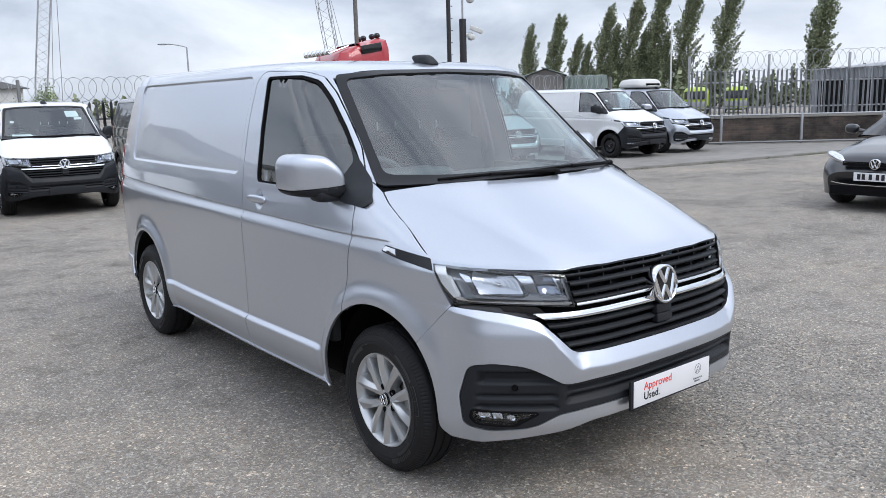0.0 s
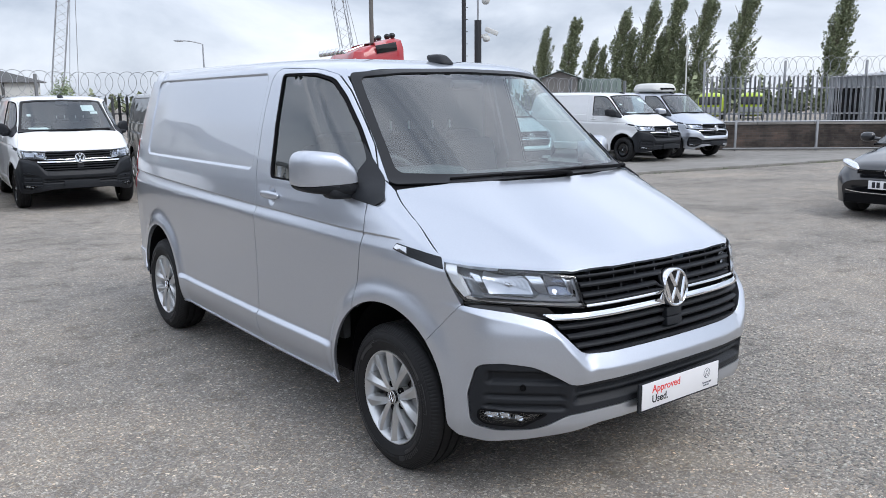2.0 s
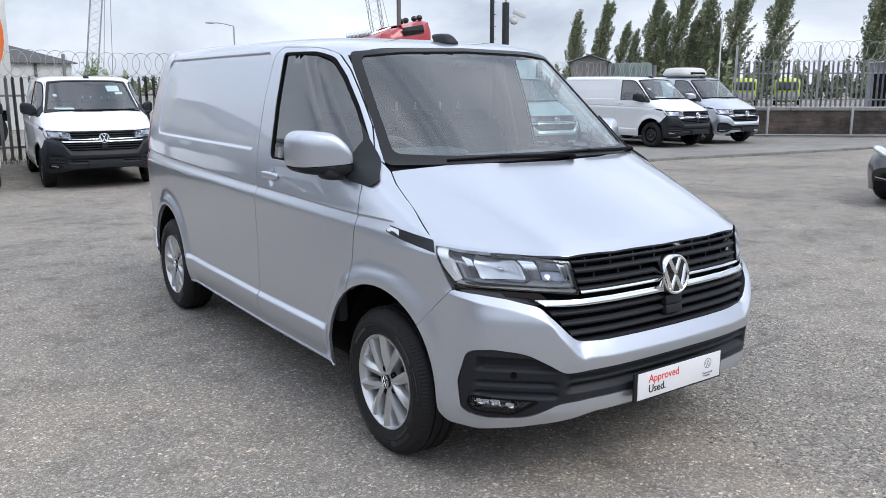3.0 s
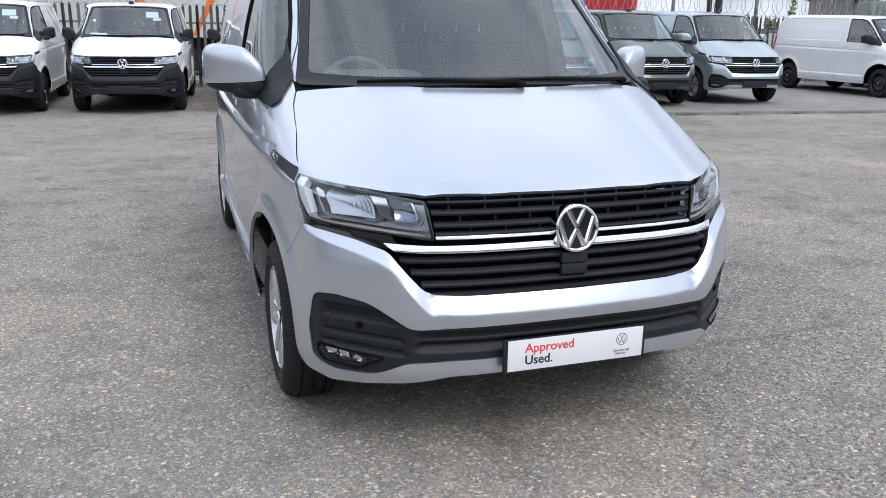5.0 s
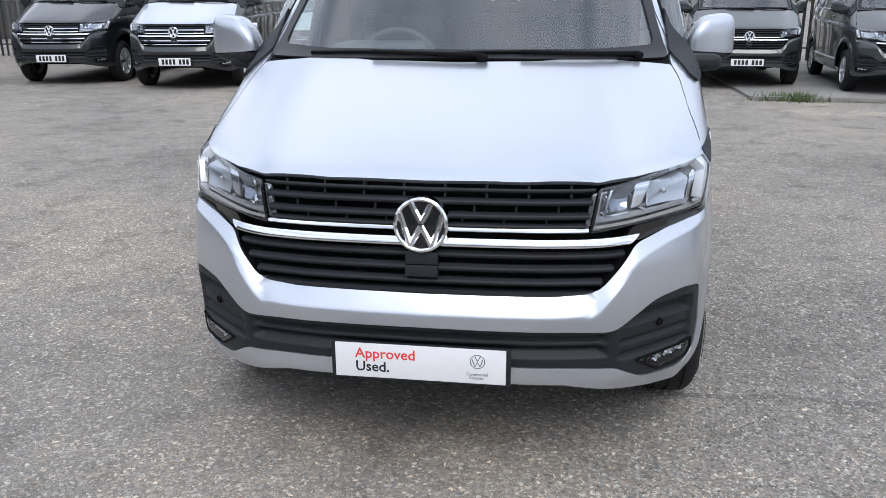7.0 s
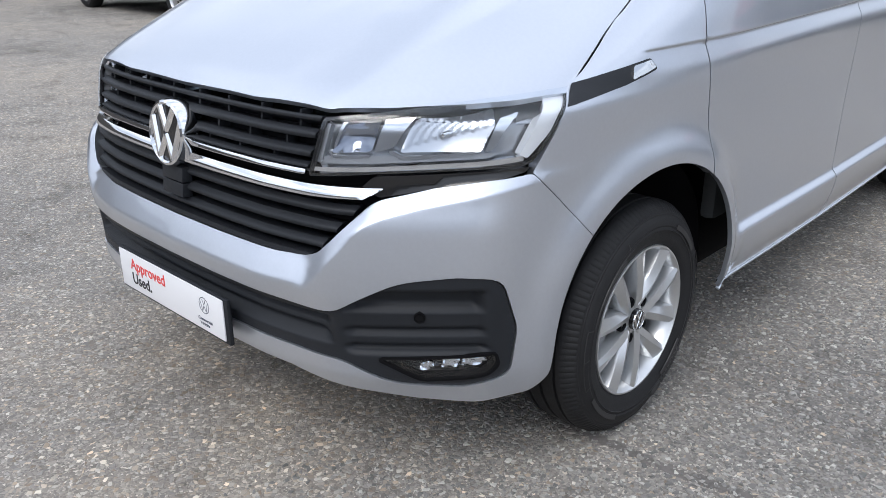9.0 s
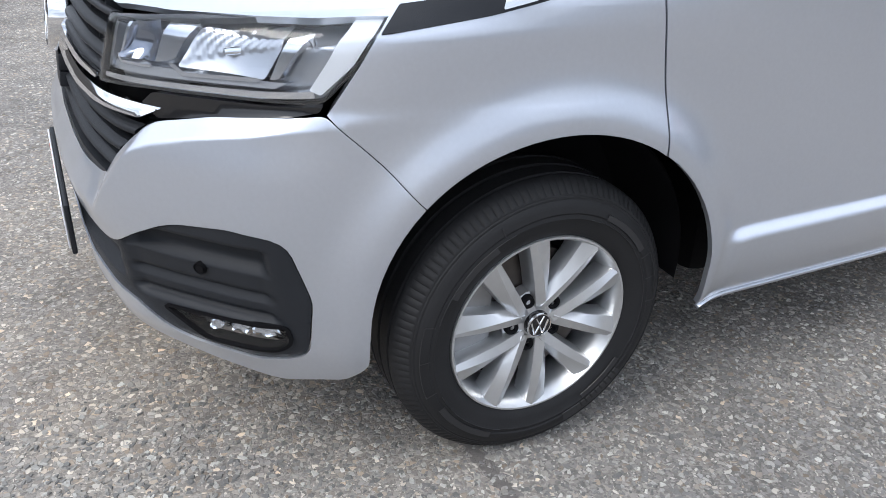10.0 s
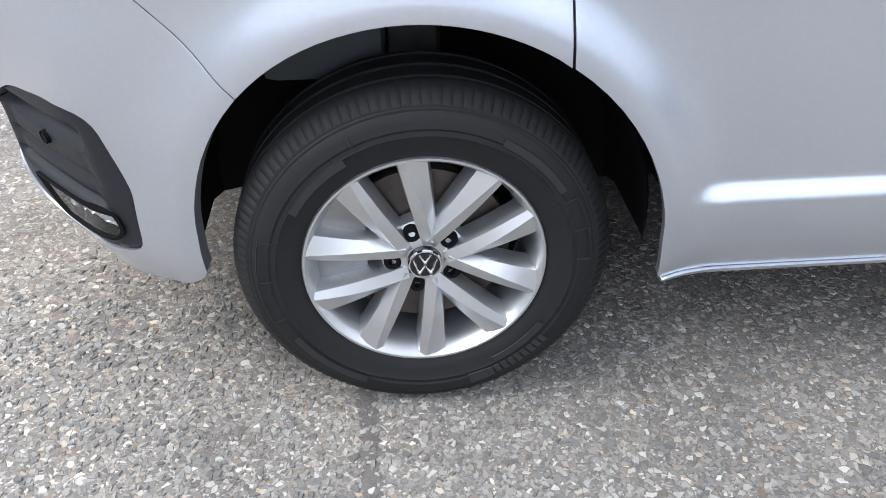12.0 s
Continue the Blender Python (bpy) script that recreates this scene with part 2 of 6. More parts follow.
def body_field(p):
    """Below zero inside the van's body."""
    x, y, z = np.abs(p[:, 0]), p[:, 1], p[:, 2]
    slope = (NOSE(z + 0.004) - NOSE(z - 0.004)) / 0.008
    bs = (BOW(x + 0.004) - BOW(x - 0.004)) / 0.008
    over = x - 0.50 - 0.17 * (y + 0.74) / 0.7
    crease = 0.19 * (np.sqrt(over ** 2 + 0.006 ** 2) + over) / 2 * sstep(0.95, 0.985, z) * sstep(1.25, 1.12, z)
    e = (BUMPER_TOP(x) - z) * LEDGE_TURN(x) / LEDGE(x)
    crease = crease - 0.034 * (1 - smax(1 - np.maximum(e, 0), 0 * e, 0.12)) * (e > 0)
    crease = crease - 0.016 * sstep(0.46, 0.62, x) * sstep(0.80, 0.70, z) * sstep(0.28, 0.36, z)
    front = (NOSE(z) + BOW(x) + crease - y) / np.sqrt(1 + slope ** 2 + bs ** 2)
    side = x - FLANK(z) + TAPER(y) - flank_relief(y, z)
    tail = (y - TAILP(z) + 0.07 * (x / 0.9) ** 4) * 0.97
    top = z + CROWN(x) - 1.894
    f = smax(front, side, 0.055)
    f = smax(f, tail, 0.22)
    return smax(f, top, 0.05)


def body_normal(p, e=0.0025):
    g = np.empty_like(p)
    for i in range(3):
        d = np.zeros(3)
        d[i] = e
        g[:, i] = body_field(p + d) - body_field(p - d)
    return g / np.maximum(np.linalg.norm(g, axis=1), 1e-9)[:, None]


def cast(o, d, far=1.9, steps=64):
    """First way out of the body along rays from inside."""
    n = len(o)
    lo, hi, found = np.zeros(n), np.full(n, far), np.zeros(n, bool)
    for i in range(1, steps + 1):
        t = far * i / steps
        out = body_field(o + d * t) > 0
        fresh = out & ~found
        lo[fresh], hi[fresh] = t - far / steps, t
        found |= out
    for _ in range(17):
        m = (lo + hi) / 2
        out = body_field(o + d * m[:, None]) > 0
        hi = np.where(out, m, hi)
        lo = np.where(out, lo, m)
    return o + d * hi[:, None]


KX, KY, KR = 0.45, -0.10, 0.45


def chart_rays(chart, q):
    """Rays for points of a chart: S side (y, z), F front (x, z), R rear (x, z), T top (x, y), W wrapped round the nose (w, z)."""
    n = len(q)
    o, d = np.zeros((n, 3)), np.zeros((n, 3))
    if chart == "S":
        o[:, 0], o[:, 1], o[:, 2], d[:, 0] = 0.35, q[:, 0], q[:, 1], 1
    elif chart == "F":
        o[:, 0], o[:, 1], o[:, 2], d[:, 1] = q[:, 0], 1.0, q[:, 1], -1
    elif chart == "R":
        o[:, 0], o[:, 1], o[:, 2], d[:, 1] = q[:, 0], 2.8, q[:, 1], 1
    elif chart == "T":
        o[:, 0], o[:, 1], o[:, 2], d[:, 2] = q[:, 0], q[:, 1], np.where(q[:, 1] < 0.4, 0.62, 1.2), 1
    else:
        s, w = np.sign(q[:, 0]), np.abs(q[:, 0])
        th = np.clip((w - KX) / KR, 0, math.pi / 2)
        beyond = np.maximum(w - KX - KR * math.pi / 2, 0)
        o[:, 0], o[:, 1], o[:, 2] = s * np.minimum(w, KX), KY + beyond, q[:, 1]
        d[:, 0], d[:, 1] = s * np.sin(th), -np.cos(th)
    return o, d


def wrap(x, y, z):
    """Chart W's point for a place on the nose."""
    if abs(x) <= KX and y < KY:
        return (x, z)
    if y <= KY:
        return (math.copysign(KX + KR * math.atan2(abs(x) - KX, KY - y), x), z)
    return (math.copysign(KX + KR * math.pi / 2 + y - KY, x), z)


def rounded(pts, r, n=5):
    """A polygon with its corners rounded; a point may carry its own radius as a third number."""
    out = []
    m = len(pts)
    for i in range(m):
        a, b, c = (np.array(pts[j % m][:2], float) for j in (i - 1, i, i + 1))
        rr = pts[i][2] if len(pts[i]) > 2 else r
        la, lc = np.linalg.norm(a - b), np.linalg.norm(c - b)
        k = min(rr, la * 0.45, lc * 0.45)
        if k < 1e-4:
            out.append(b)
            continue
        p, s = b + (a - b) / la * k, b + (c - b) / lc * k
        out += [(1 - t) ** 2 * p + 2 * t * (1 - t) * b + t * t * s for t in np.linspace(0, 1, n)]
    return [tuple(v) for v in out]


def shrink(poly, g):
    """The outline moved inwards by g."""
    p = np.array(poly)
    area = np.sum(p[:, 0] * np.roll(p[:, 1], -1) - np.roll(p[:, 0], -1) * p[:, 1])
    t = np.roll(p, -1, 0) - np.roll(p, 1, 0)
    t /= np.maximum(np.linalg.norm(t, axis=1), 1e-9)[:, None]
    nrm = np.stack([-t[:, 1], t[:, 0]], 1) * (1 if area > 0 else -1)
    return [tuple(v) for v in p + nrm * g]


def dense(poly, step):
    out = []
    for a, b in zip(poly, poly[1:] + poly[:1]):
        a, b = np.array(a), np.array(b)
        k = max(1, int(math.ceil(np.linalg.norm(b - a) / step)))
        out += [a + (b - a) * i / k for i in range(k)]
    return np.array(out)


def inside(q, poly):
    x, y = q[:, 0], q[:, 1]
    c = np.zeros(len(q), bool)
    p = np.asarray(poly)
    for (x0, y0), (x1, y1) in zip(p, np.roll(p, -1, 0)):
        if y0 == y1:
            continue
        c ^= ((y0 > y) != (y1 > y)) & (x < (x1 - x0) * (y - y0) / (y1 - y0) + x0)
    return c


def edge_gap(q, poly):
    best = np.full(len(q), 9.0)
    for a, b in zip(poly, np.roll(poly, -1, 0)):
        ab = b - a
        t = np.clip(((q - a) @ ab) / max(ab @ ab, 1e-12), 0, 1)
        best = np.minimum(best, np.linalg.norm(q - a - t[:, None] * ab, axis=1))
    return best


MADE = {}


def sheet_mesh(name, chart, outer, holes=(), off=0.0, grid=0.03, skirt=0.014, gap=0.0015, flip=False, shape=None, bevel=0.0, lines=None):
    """A curved panel: an outline of a chart laid on the body, with turned-in edges."""
    key = (name, chart, len(outer), round(sum(p[0] * 3.1 + p[1] for p in outer), 5), round(off, 5), flip)
    if key in MADE:
        return MADE[key]
    loops = [dense(shrink(list(outer), gap), grid * 0.6)] + [dense(shrink(list(h), -gap), grid * 0.6) for h in holes]
    lo, hi = loops[0].min(0), loops[0].max(0)
    gx, gy = np.meshgrid(np.arange(lo[0] + grid / 2, hi[0], grid), np.arange(lo[1] + grid / 2, hi[1], grid))
    q = np.stack([gx.ravel(), gy.ravel()], 1)
    keep = inside(q, loops[0])
    for h in loops[1:]:
        keep &= ~inside(q, h)
    q = q[keep]
    if lines is not None:
        ex = lines
        ok = inside(ex, loops[0])
        for h in loops[1:]:
            ok &= ~inside(ex, h)
        ex = ex[ok]
        cell = {}
        for i, e in enumerate(ex):
            cell.setdefault((int(e[0] // 0.02), int(e[1] // 0.02)), []).append(e)
        free = []
        for v in q:
            a, b = int(v[0] // 0.02), int(v[1] // 0.02)
            near = [e for i in (-1, 0, 1) for j in (-1, 0, 1) for e in cell.get((a + i, b + j), ())]
            free.append(all((v[0] - e[0]) ** 2 + (v[1] - e[1]) ** 2 > 0.009 ** 2 for e in near))
        q = np.vstack([q[np.array(free)], ex])
    for lp in loops:
        if len(q):
            q = q[edge_gap(q, lp) > max(grid * 0.45, bevel * 1.6)]
    if bevel:
        for i, (lp, src) in enumerate(zip(loops, [outer] + list(holes))):
            ring = dense(shrink(list(src), (gap + bevel) * (1 if i == 0 else -1)), grid * 0.6)
            ok = inside(ring, loops[0]) & (edge_gap(ring, loops[0]) > bevel * 0.7)
            for h in loops[1:]:
                ok &= ~inside(ring, h) & (edge_gap(ring, h) > bevel * 0.7)
            q = np.vstack([q, ring[ok]])
    verts, edges = [], []
    for lp in loops:
        s = len(verts)
        verts += [Vector((float(v[0]), float(v[1]))) for v in lp]
        edges += [(s + i, s + (i + 1) % len(lp)) for i in range(len(lp))]
    verts += [Vector((float(v[0]), float(v[1]))) for v in q]
    vs, _, faces, *_ = delaunay_2d_cdt(verts, edges, [], 0, 1e-6)
    q = np.array([(v.x, v.y) for v in vs])
    tri = np.array([f for f in faces if len(f) == 3])
    mid = q[tri].mean(1)
    keep = inside(mid, loops[0])
    for h in loops[1:]:
        keep &= ~inside(mid, h)
    tri = tri[keep]
    o, d = chart_rays(chart, q)
    p = cast(o, d)
    nrm = body_normal(p)
    lift = off if shape is None else off + shape(p)
    p = p + nrm * (np.asarray(lift)[:, None] if np.ndim(lift) else lift)
    fn = np.cross(p[tri[:, 1]] - p[tri[:, 0]], p[tri[:, 2]] - p[tri[:, 0]])
    turn = np.einsum("ij,ij->i", fn, nrm[tri[:, 0]]) < 0
    tri[turn] = tri[turn][:, ::-1]
    count = {}
    for a, b, c in tri:
        for e in ((a, b), (b, c), (c, a)):
            count[e] = 1
    rim = [e for e in count if (e[1], e[0]) not in count]
    if bevel:
        lean = np.zeros_like(nrm)
        for a, b in rim:
            o_ = np.cross(p[b] - p[a], nrm[a])
            o_ = o_ / max(np.linalg.norm(o_), 1e-9)
            lean[a] += o_
            lean[b] += o_
        ln = np.linalg.norm(lean, axis=1)
        on = ln > 1e-6
        soft = nrm.copy()
        soft[on] = nrm[on] * 0.96 + lean[on] / ln[on][:, None] * 0.16
    else:
        soft = nrm
    used = np.unique(tri)
    index = -np.ones(len(q), int)
    index[used] = np.arange(len(used))
    pts, nor = p[used], soft[used]
    polys = [tuple(int(index[v]) for v in f) for f in tri]
    if shape is not None:
        nor = None
    if skirt:
        rv = {}
        extra, en = [], []
        base = len(pts)
        for a, b in rim:
            for v in (a, b):
                if v not in rv:
                    rv[v] = base + len(extra)
                    extra += [p[v], p[v] - nrm[v] * skirt]
        for a, b in rim:
            polys.append((rv[b], rv[a], rv[a] + 1, rv[b] + 1))
        pts = np.vstack([pts, np.array(extra)])
    me = bpy.data.meshes.new(name)
    if flip:
        pts = pts * [-1, 1, 1]
        polys = [f[::-1] for f in polys]
    me.from_pydata([tuple(v) for v in pts], [], polys)
    me.polygons.foreach_set("use_smooth", [True] * len(polys))
    if nor is not None:
        full = np.zeros((len(pts), 3))
        full[:len(nor)] = nor * ([-1, 1, 1] if flip else [1, 1, 1])
        if skirt:
            me.update()
            auto = np.empty(len(pts) * 3, np.float32)
            me.vertices.foreach_get("normal", auto)
            full[len(nor):] = auto.reshape(-1, 3)[len(nor):]
        me.normals_split_custom_set_from_vertices([tuple(v) for v in full])
    MADE[key] = me
    return me


def link(name, me, material, parent, label=""):
    ob = new(name, me)
    if material is not None:
        if not me.materials:
            me.materials.append(material)
        elif me.materials[0] != material:
            ob.material_slots[0].link = "OBJECT"
            ob.material_slots[0].material = material
    ob.parent = parent
    return tagged(ob, label)


def part(name, bm, material, parent, label="", smooth=True, m=None):
    """Links a bmesh as one mesh object under a thing or a part."""
    bmesh.ops.recalc_face_normals(bm, faces=bm.faces)
    me = bpy.data.meshes.new(name)
    bm.to_mesh(me)
    bm.free()
    if smooth:
        me.polygons.foreach_set("use_smooth", [True] * len(me.polygons))
        me.set_sharp_from_angle(angle=radians(38))
    ob = link(name, me, material, parent, label)
    if m is not None:
        ob.matrix_basis = m
    return ob


def box(bm, size, m=Matrix(), bevel=0.0, seg=2):
    g = bmesh.ops.create_cube(bm, size=1, matrix=m @ Matrix.Diagonal((*size, 1)))
    if bevel:
        es = list({e for v in g["verts"] for e in v.link_edges})
        bmesh.ops.bevel(bm, geom=es, offset=bevel, segments=seg, affect="EDGES", profile=0.6)
    return bm


def rod(bm, a, b, r0, r1=None, seg=10):
    a, b = Vector(a), Vector(b)
    v = b - a
    m = Matrix.Translation((a + b) / 2) @ v.to_track_quat("Z", "Y").to_matrix().to_4x4()
    bmesh.ops.create_cone(bm, cap_ends=True, segments=seg, radius1=r0, radius2=r0 if r1 is None else r1, depth=v.length, matrix=m)
    return bm


def lathe(prof, seg=48, notch=()):
    """A turned shape: (radius, along) pairs round the x axis."""
    bm = bmesh.new()
    rings = []
    for k, (r, a) in enumerate(prof):
        rings.append([bm.verts.new((a, (r - 0.004 * (k in notch and i % 4 == 0)) * math.cos(t), (r - 0.004 * (k in notch and i % 4 == 0)) * math.sin(t))) for i, t in enumerate(np.linspace(0, 2 * math.pi, seg, endpoint=False))])
    for p, q in zip(rings, rings[1:]):
        for i in range(seg):
            bm.faces.new((p[i], p[(i + 1) % seg], q[(i + 1) % seg], q[i]))
    return bm


def arch_points(yc, a0, a1, n=18, r=ARCH_R):
    """Points along a wheel arch, angles from the front round over the top, in degrees."""
    return [(yc - r * math.cos(radians(a)), ARCH_Z + r * math.sin(radians(a)), 0) for a in np.linspace(a0, a1, n)]

# ---------------------------------------------------------------- the van's outlines


def nw(x, z, r=None):
    """A place on the nose, in chart W."""
    w = wrap(x, float(NOSE(z)) + float(BOW(abs(x))), z)
    return w if r is None else (*w, r)


def sw(y, z, x=0.925, r=None):
    """A place on the front flank, in chart W."""
    w = wrap(x, y, z)
    return w if r is None else (*w, r)


def both(half):
    """A full outline from its right half, which runs from the top middle to the bottom middle."""
    return half + [(-p[0], *p[1:]) for p in half[::-1] if abs(p[0]) > 1e-9]


def tw(x, y, r=None):
    """A place on the bonnet, seen from above, in chart W."""
    p = cast(*chart_rays("T", np.array([(x, y)])))[0]
    w = wrap(*p)
    return w if r is None else (*w, r)


BUMPER = rounded(both([nw(0.0, 0.628, 0), nw(0.40, 0.629), nw(0.512, 0.636, 0.03), nw(0.625, 0.772, 0.02), nw(0.72, 0.800), nw(0.80, 0.815), sw(-0.450, 0.826, 0.874), sw(-0.2765, 0.6516, 0.918, 0.0)]
                      + [sw(p[0], p[1], 0.918, 0) for p in arch_points(0.0, 44.4, 8, 9)]
                      + [sw(-0.385, 0.31, 0.90, 0.02), sw(-0.44, 0.275, 0.885), nw(0.78, 0.268), nw(0.68, 0.285), nw(0.56, 0.318), nw(0.44, 0.345), nw(0.0, 0.352, 0)]), 0.012)
VALANCE = rounded(both([nw(0.0, 0.528, 0), nw(0.45, 0.525), nw(0.565, 0.520, 0.02), nw(0.62, 0.560), nw(0.68, 0.600, 0.05), nw(0.77, 0.613), sw(-0.53, 0.602, 0.858, 0.06), sw(-0.485, 0.47, 0.87), sw(-0.50, 0.345, 0.866, 0.03),
                        nw(0.76, 0.326), nw(0.66, 0.335, 0.03), nw(0.575, 0.398, 0.02), nw(0.45, 0.405), nw(0.0, 0.408, 0)]), 0.015)
LAMP = rounded([nw(0.488, 0.814, 0.006), nw(0.512, 0.942, 0.006), nw(0.62, 0.957), nw(0.74, 0.974), sw(-0.326, 0.994, 0.872, 0.004), sw(-0.380, 0.910, 0.874), sw(-0.454, 0.844, 0.872, 0.015), nw(0.78, 0.838), nw(0.62, 0.828)], 0.02)
BROW = rounded([nw(0.60, 0.800, 0), nw(0.62, 0.824), nw(0.78, 0.834), sw(-0.454, 0.840, 0.872, 0.004), sw(-0.462, 0.828, 0.872), nw(0.80, 0.812), nw(0.72, 0.798), nw(0.632, 0.776)], 0.008)
STRIP = rounded([sw(-0.314, 0.997, 0.872, 0.002), sw(-0.20, 1.013, 0.885), sw(-0.065, 1.030, 0.905, 0.008), sw(-0.045, 1.004, 0.905, 0.008), sw(-0.16, 0.980, 0.89), sw(-0.345, 0.956, 0.872, 0.004)], 0.01)
REPEATER = rounded([sw(-0.130, 1.018, 0.898), sw(-0.068, 1.026, 0.905), sw(-0.053, 1.008, 0.905), sw(-0.140, 0.989, 0.898)], 0.005)
WING = rounded([sw(-0.450, 0.826, 0.874, 0.0), sw(-0.2765, 0.6516, 0.918, 0)] + [sw(p[0], p[1], 0.918, 0) for p in arch_points(0.0, 45.6, 123.2, 22)]
               + [sw(0.21, 0.80), sw(0.18, 0.95), sw(0.160, 1.06), sw(0.175, 1.17), sw(0.235, 1.262), sw(0.205, 1.270, 0.82, 0.005), tw(0.784, 0.113, 0.0), tw(0.808, 0.035), tw(0.819, -0.058), tw(0.830, -0.15), tw(0.841, -0.205), tw(0.849, -0.262), sw(-0.326, 0.996, 0.872, 0.0), sw(-0.382, 0.910, 0.874)], 0.01)
BONNET = rounded(both([(0.0, -0.750, 0), (0.30, -0.740), (0.512, -0.708, 0.02), (0.62, -0.634), (0.70, -0.550), (0.74, -0.506), (0.80, -0.430), (0.858, -0.326, 0.006), (0.848, -0.262), (0.840, -0.205), (0.829, -0.15), (0.808, 0.035), (0.782, 0.115, 0.01), (0.6, 0.005), (0.3, -0.075), (0.0, -0.092, 0)]), 0.03)
DOOR_REAR = [(1.268, 0.50), (1.262, 0.80), (1.25, 0.98), (1.245, 1.16), (1.262, 1.37), (1.272, 1.58), (1.262, 1.745, 0.05)]
DOOR_FRONT = [(0.844, 1.783, 0.05), (0.737, 1.748), (0.637, 1.672), (0.514, 1.564), (0.353, 1.418), (0.262, 1.316), (0.238, 1.268, 0)]
DOOR = rounded([(p[0], p[1], 0) for p in arch_points(0.0, 123.6, 178, 12)] + [(0.40, 0.299, 0.01), (1.27, 0.298, 0.02)] + DOOR_REAR + [(1.20, 1.796, 0.05)] + DOOR_FRONT
               + [(0.177, 1.173), (0.162, 1.06), (0.182, 0.95), (0.212, 0.80)], 0.02)
WINDOW = rounded([(1.085, 1.229, 0.03), (1.101, 1.406), (1.150, 1.765, 0.03), (0.832, 1.762), (0.744, 1.735), (0.632, 1.648), (0.467, 1.503), (0.31, 1.355, 0.02), (0.285, 1.225, 0.02)], 0.03)


def screen_edge(z):
    """Half the windscreen's width at a height."""
    return float(np.interp(z, [1.253, 1.334, 1.457, 1.627, 1.766], [0.772, 0.744, 0.712, 0.672, 0.638]))


def pillar(z, back=0.0):
    return (float(NOSE(z)) + float(BOW(screen_edge(z))) + back, z, 0)


QUARTER = rounded([(1.274, 0.298, 0), (2.55, 0.298, 0.01)] + [(p[0], p[1], 0) for p in arch_points(AXLE_R, 4, 176, 30)] + [(3.35, 0.33, 0.01), (3.70, 0.36, 0.03), (3.72, 1.0), (3.64, 1.50), (3.56, 1.775, 0), (2.7, 1.80, 0), (2.0, 1.805, 0), (1.3, 1.806, 0), (1.0, 1.804), (0.85, 1.799), (0.76, 1.785, 0)]
                  + [pillar(z, 0.004) for z in (1.757, 1.70, 1.60, 1.50, 1.40, 1.30, 1.262)] + [(0.20, 1.268, 0)] + [(y - 0.0005, z + 0.0005, *r) for y, z, *r in DOOR_FRONT[::-1]] + [(1.201, 1.797, 0.05)] + [(y + 0.001, z, *r) for y, z, *r in DOOR_REAR[::-1]], 0.02)
ROOF = rounded(both([(0.0, 0.648, 0), (0.40, 0.664), (0.60, 0.688, 0.0), (0.650, 0.702, 0.01), (0.712, 0.77), (0.758, 0.86), (0.782, 1.0), (0.788, 1.3), (0.780, 2.2), (0.762, 2.95), (0.70, 3.42), (0.0, 3.55, 0)]), 0.05)
SCREEN = rounded(both([(0.0, 1.782, 0), (0.40, 1.773), (0.638, 1.754, 0.03)] + [(screen_edge(z), z, 0) for z in (1.70, 1.60, 1.50, 1.40, 1.30)] + [(0.772, 1.256, 0.02), (0.5, 1.262), (0.0, 1.264, 0)]), 0.03)
SCREEN_CLEAR = rounded(both([(0.0, 1.767, 0), (0.40, 1.757), (0.610, 1.736, 0.03), (0.656, 1.56), (0.722, 1.298, 0.03), (0.5, 1.290), (0.0, 1.288, 0)]), 0.03)
TAILGATE = rounded(both([(0.0, 1.872, 0), (0.58, 1.80, 0.05), (0.74, 1.0), (0.76, 0.40, 0.03), (0.0, 0.36, 0)]), 0.05)


def bar_outline(z, h, half, tip=0.0):
    return rounded([nw(-half, z - h / 2), nw(-0.3, z - h / 2), nw(0.3, z - h / 2), nw(half, z - h / 2), nw(half + tip, z + h / 2), nw(0.3, z + h / 2), nw(-0.3, z + h / 2), nw(-half - tip, z + h / 2)], 0.004)


def grille_half(z):
    """How far the grille reaches sideways at a height."""
    return float(np.interp(z, [0.63, 0.645, 0.772, 0.80, 0.822, 0.94], [0.47, 0.515, 0.615, 0.60, 0.482, 0.505]))


# ---------------------------------------------------------------- wheels


def tyre_mesh(big=0.328, w=0.212, rim=0.2075, seg=120):
    h = w / 2
    bm = lathe([(rim - 0.006, -h + 0.03), (rim + 0.004, -h + 0.012), (rim + 0.03, -h + 0.002), (big - 0.05, -h), (big - 0.022, -h + 0.008), (big - 0.008, -h + 0.022), (big - 0.001, -h + 0.042),
                (big, -0.052), (big - 0.007, -0.051), (big - 0.007, -0.043), (big, -0.042), (big, -0.006), (big - 0.007, -0.005), (big - 0.007, 0.005), (big, 0.006), (big, 0.042), (big - 0.007, 0.043), (big - 0.007, 0.051), (big, 0.052), (big - 0.001, h - 0.042),
                (big - 0.010, h - 0.026), (big - 0.021, h - 0.015), (big - 0.026, h - 0.011), (big - 0.030, h - 0.0105), (big - 0.032, h - 0.008), (big - 0.036, h - 0.0075), (big - 0.038, h - 0.005), (big - 0.052, h - 0.001), (big - 0.062, h + 0.0015), (big - 0.066, h - 0.0005), (rim + 0.046, h + 0.0015), (rim + 0.042, h - 0.001), (rim + 0.026, h - 0.002),
                (rim + 0.012, h - 0.009), (rim + 0.003, h - 0.014), (rim - 0.006, h - 0.03)], seg, (4, 5, 20, 21))
    return bm


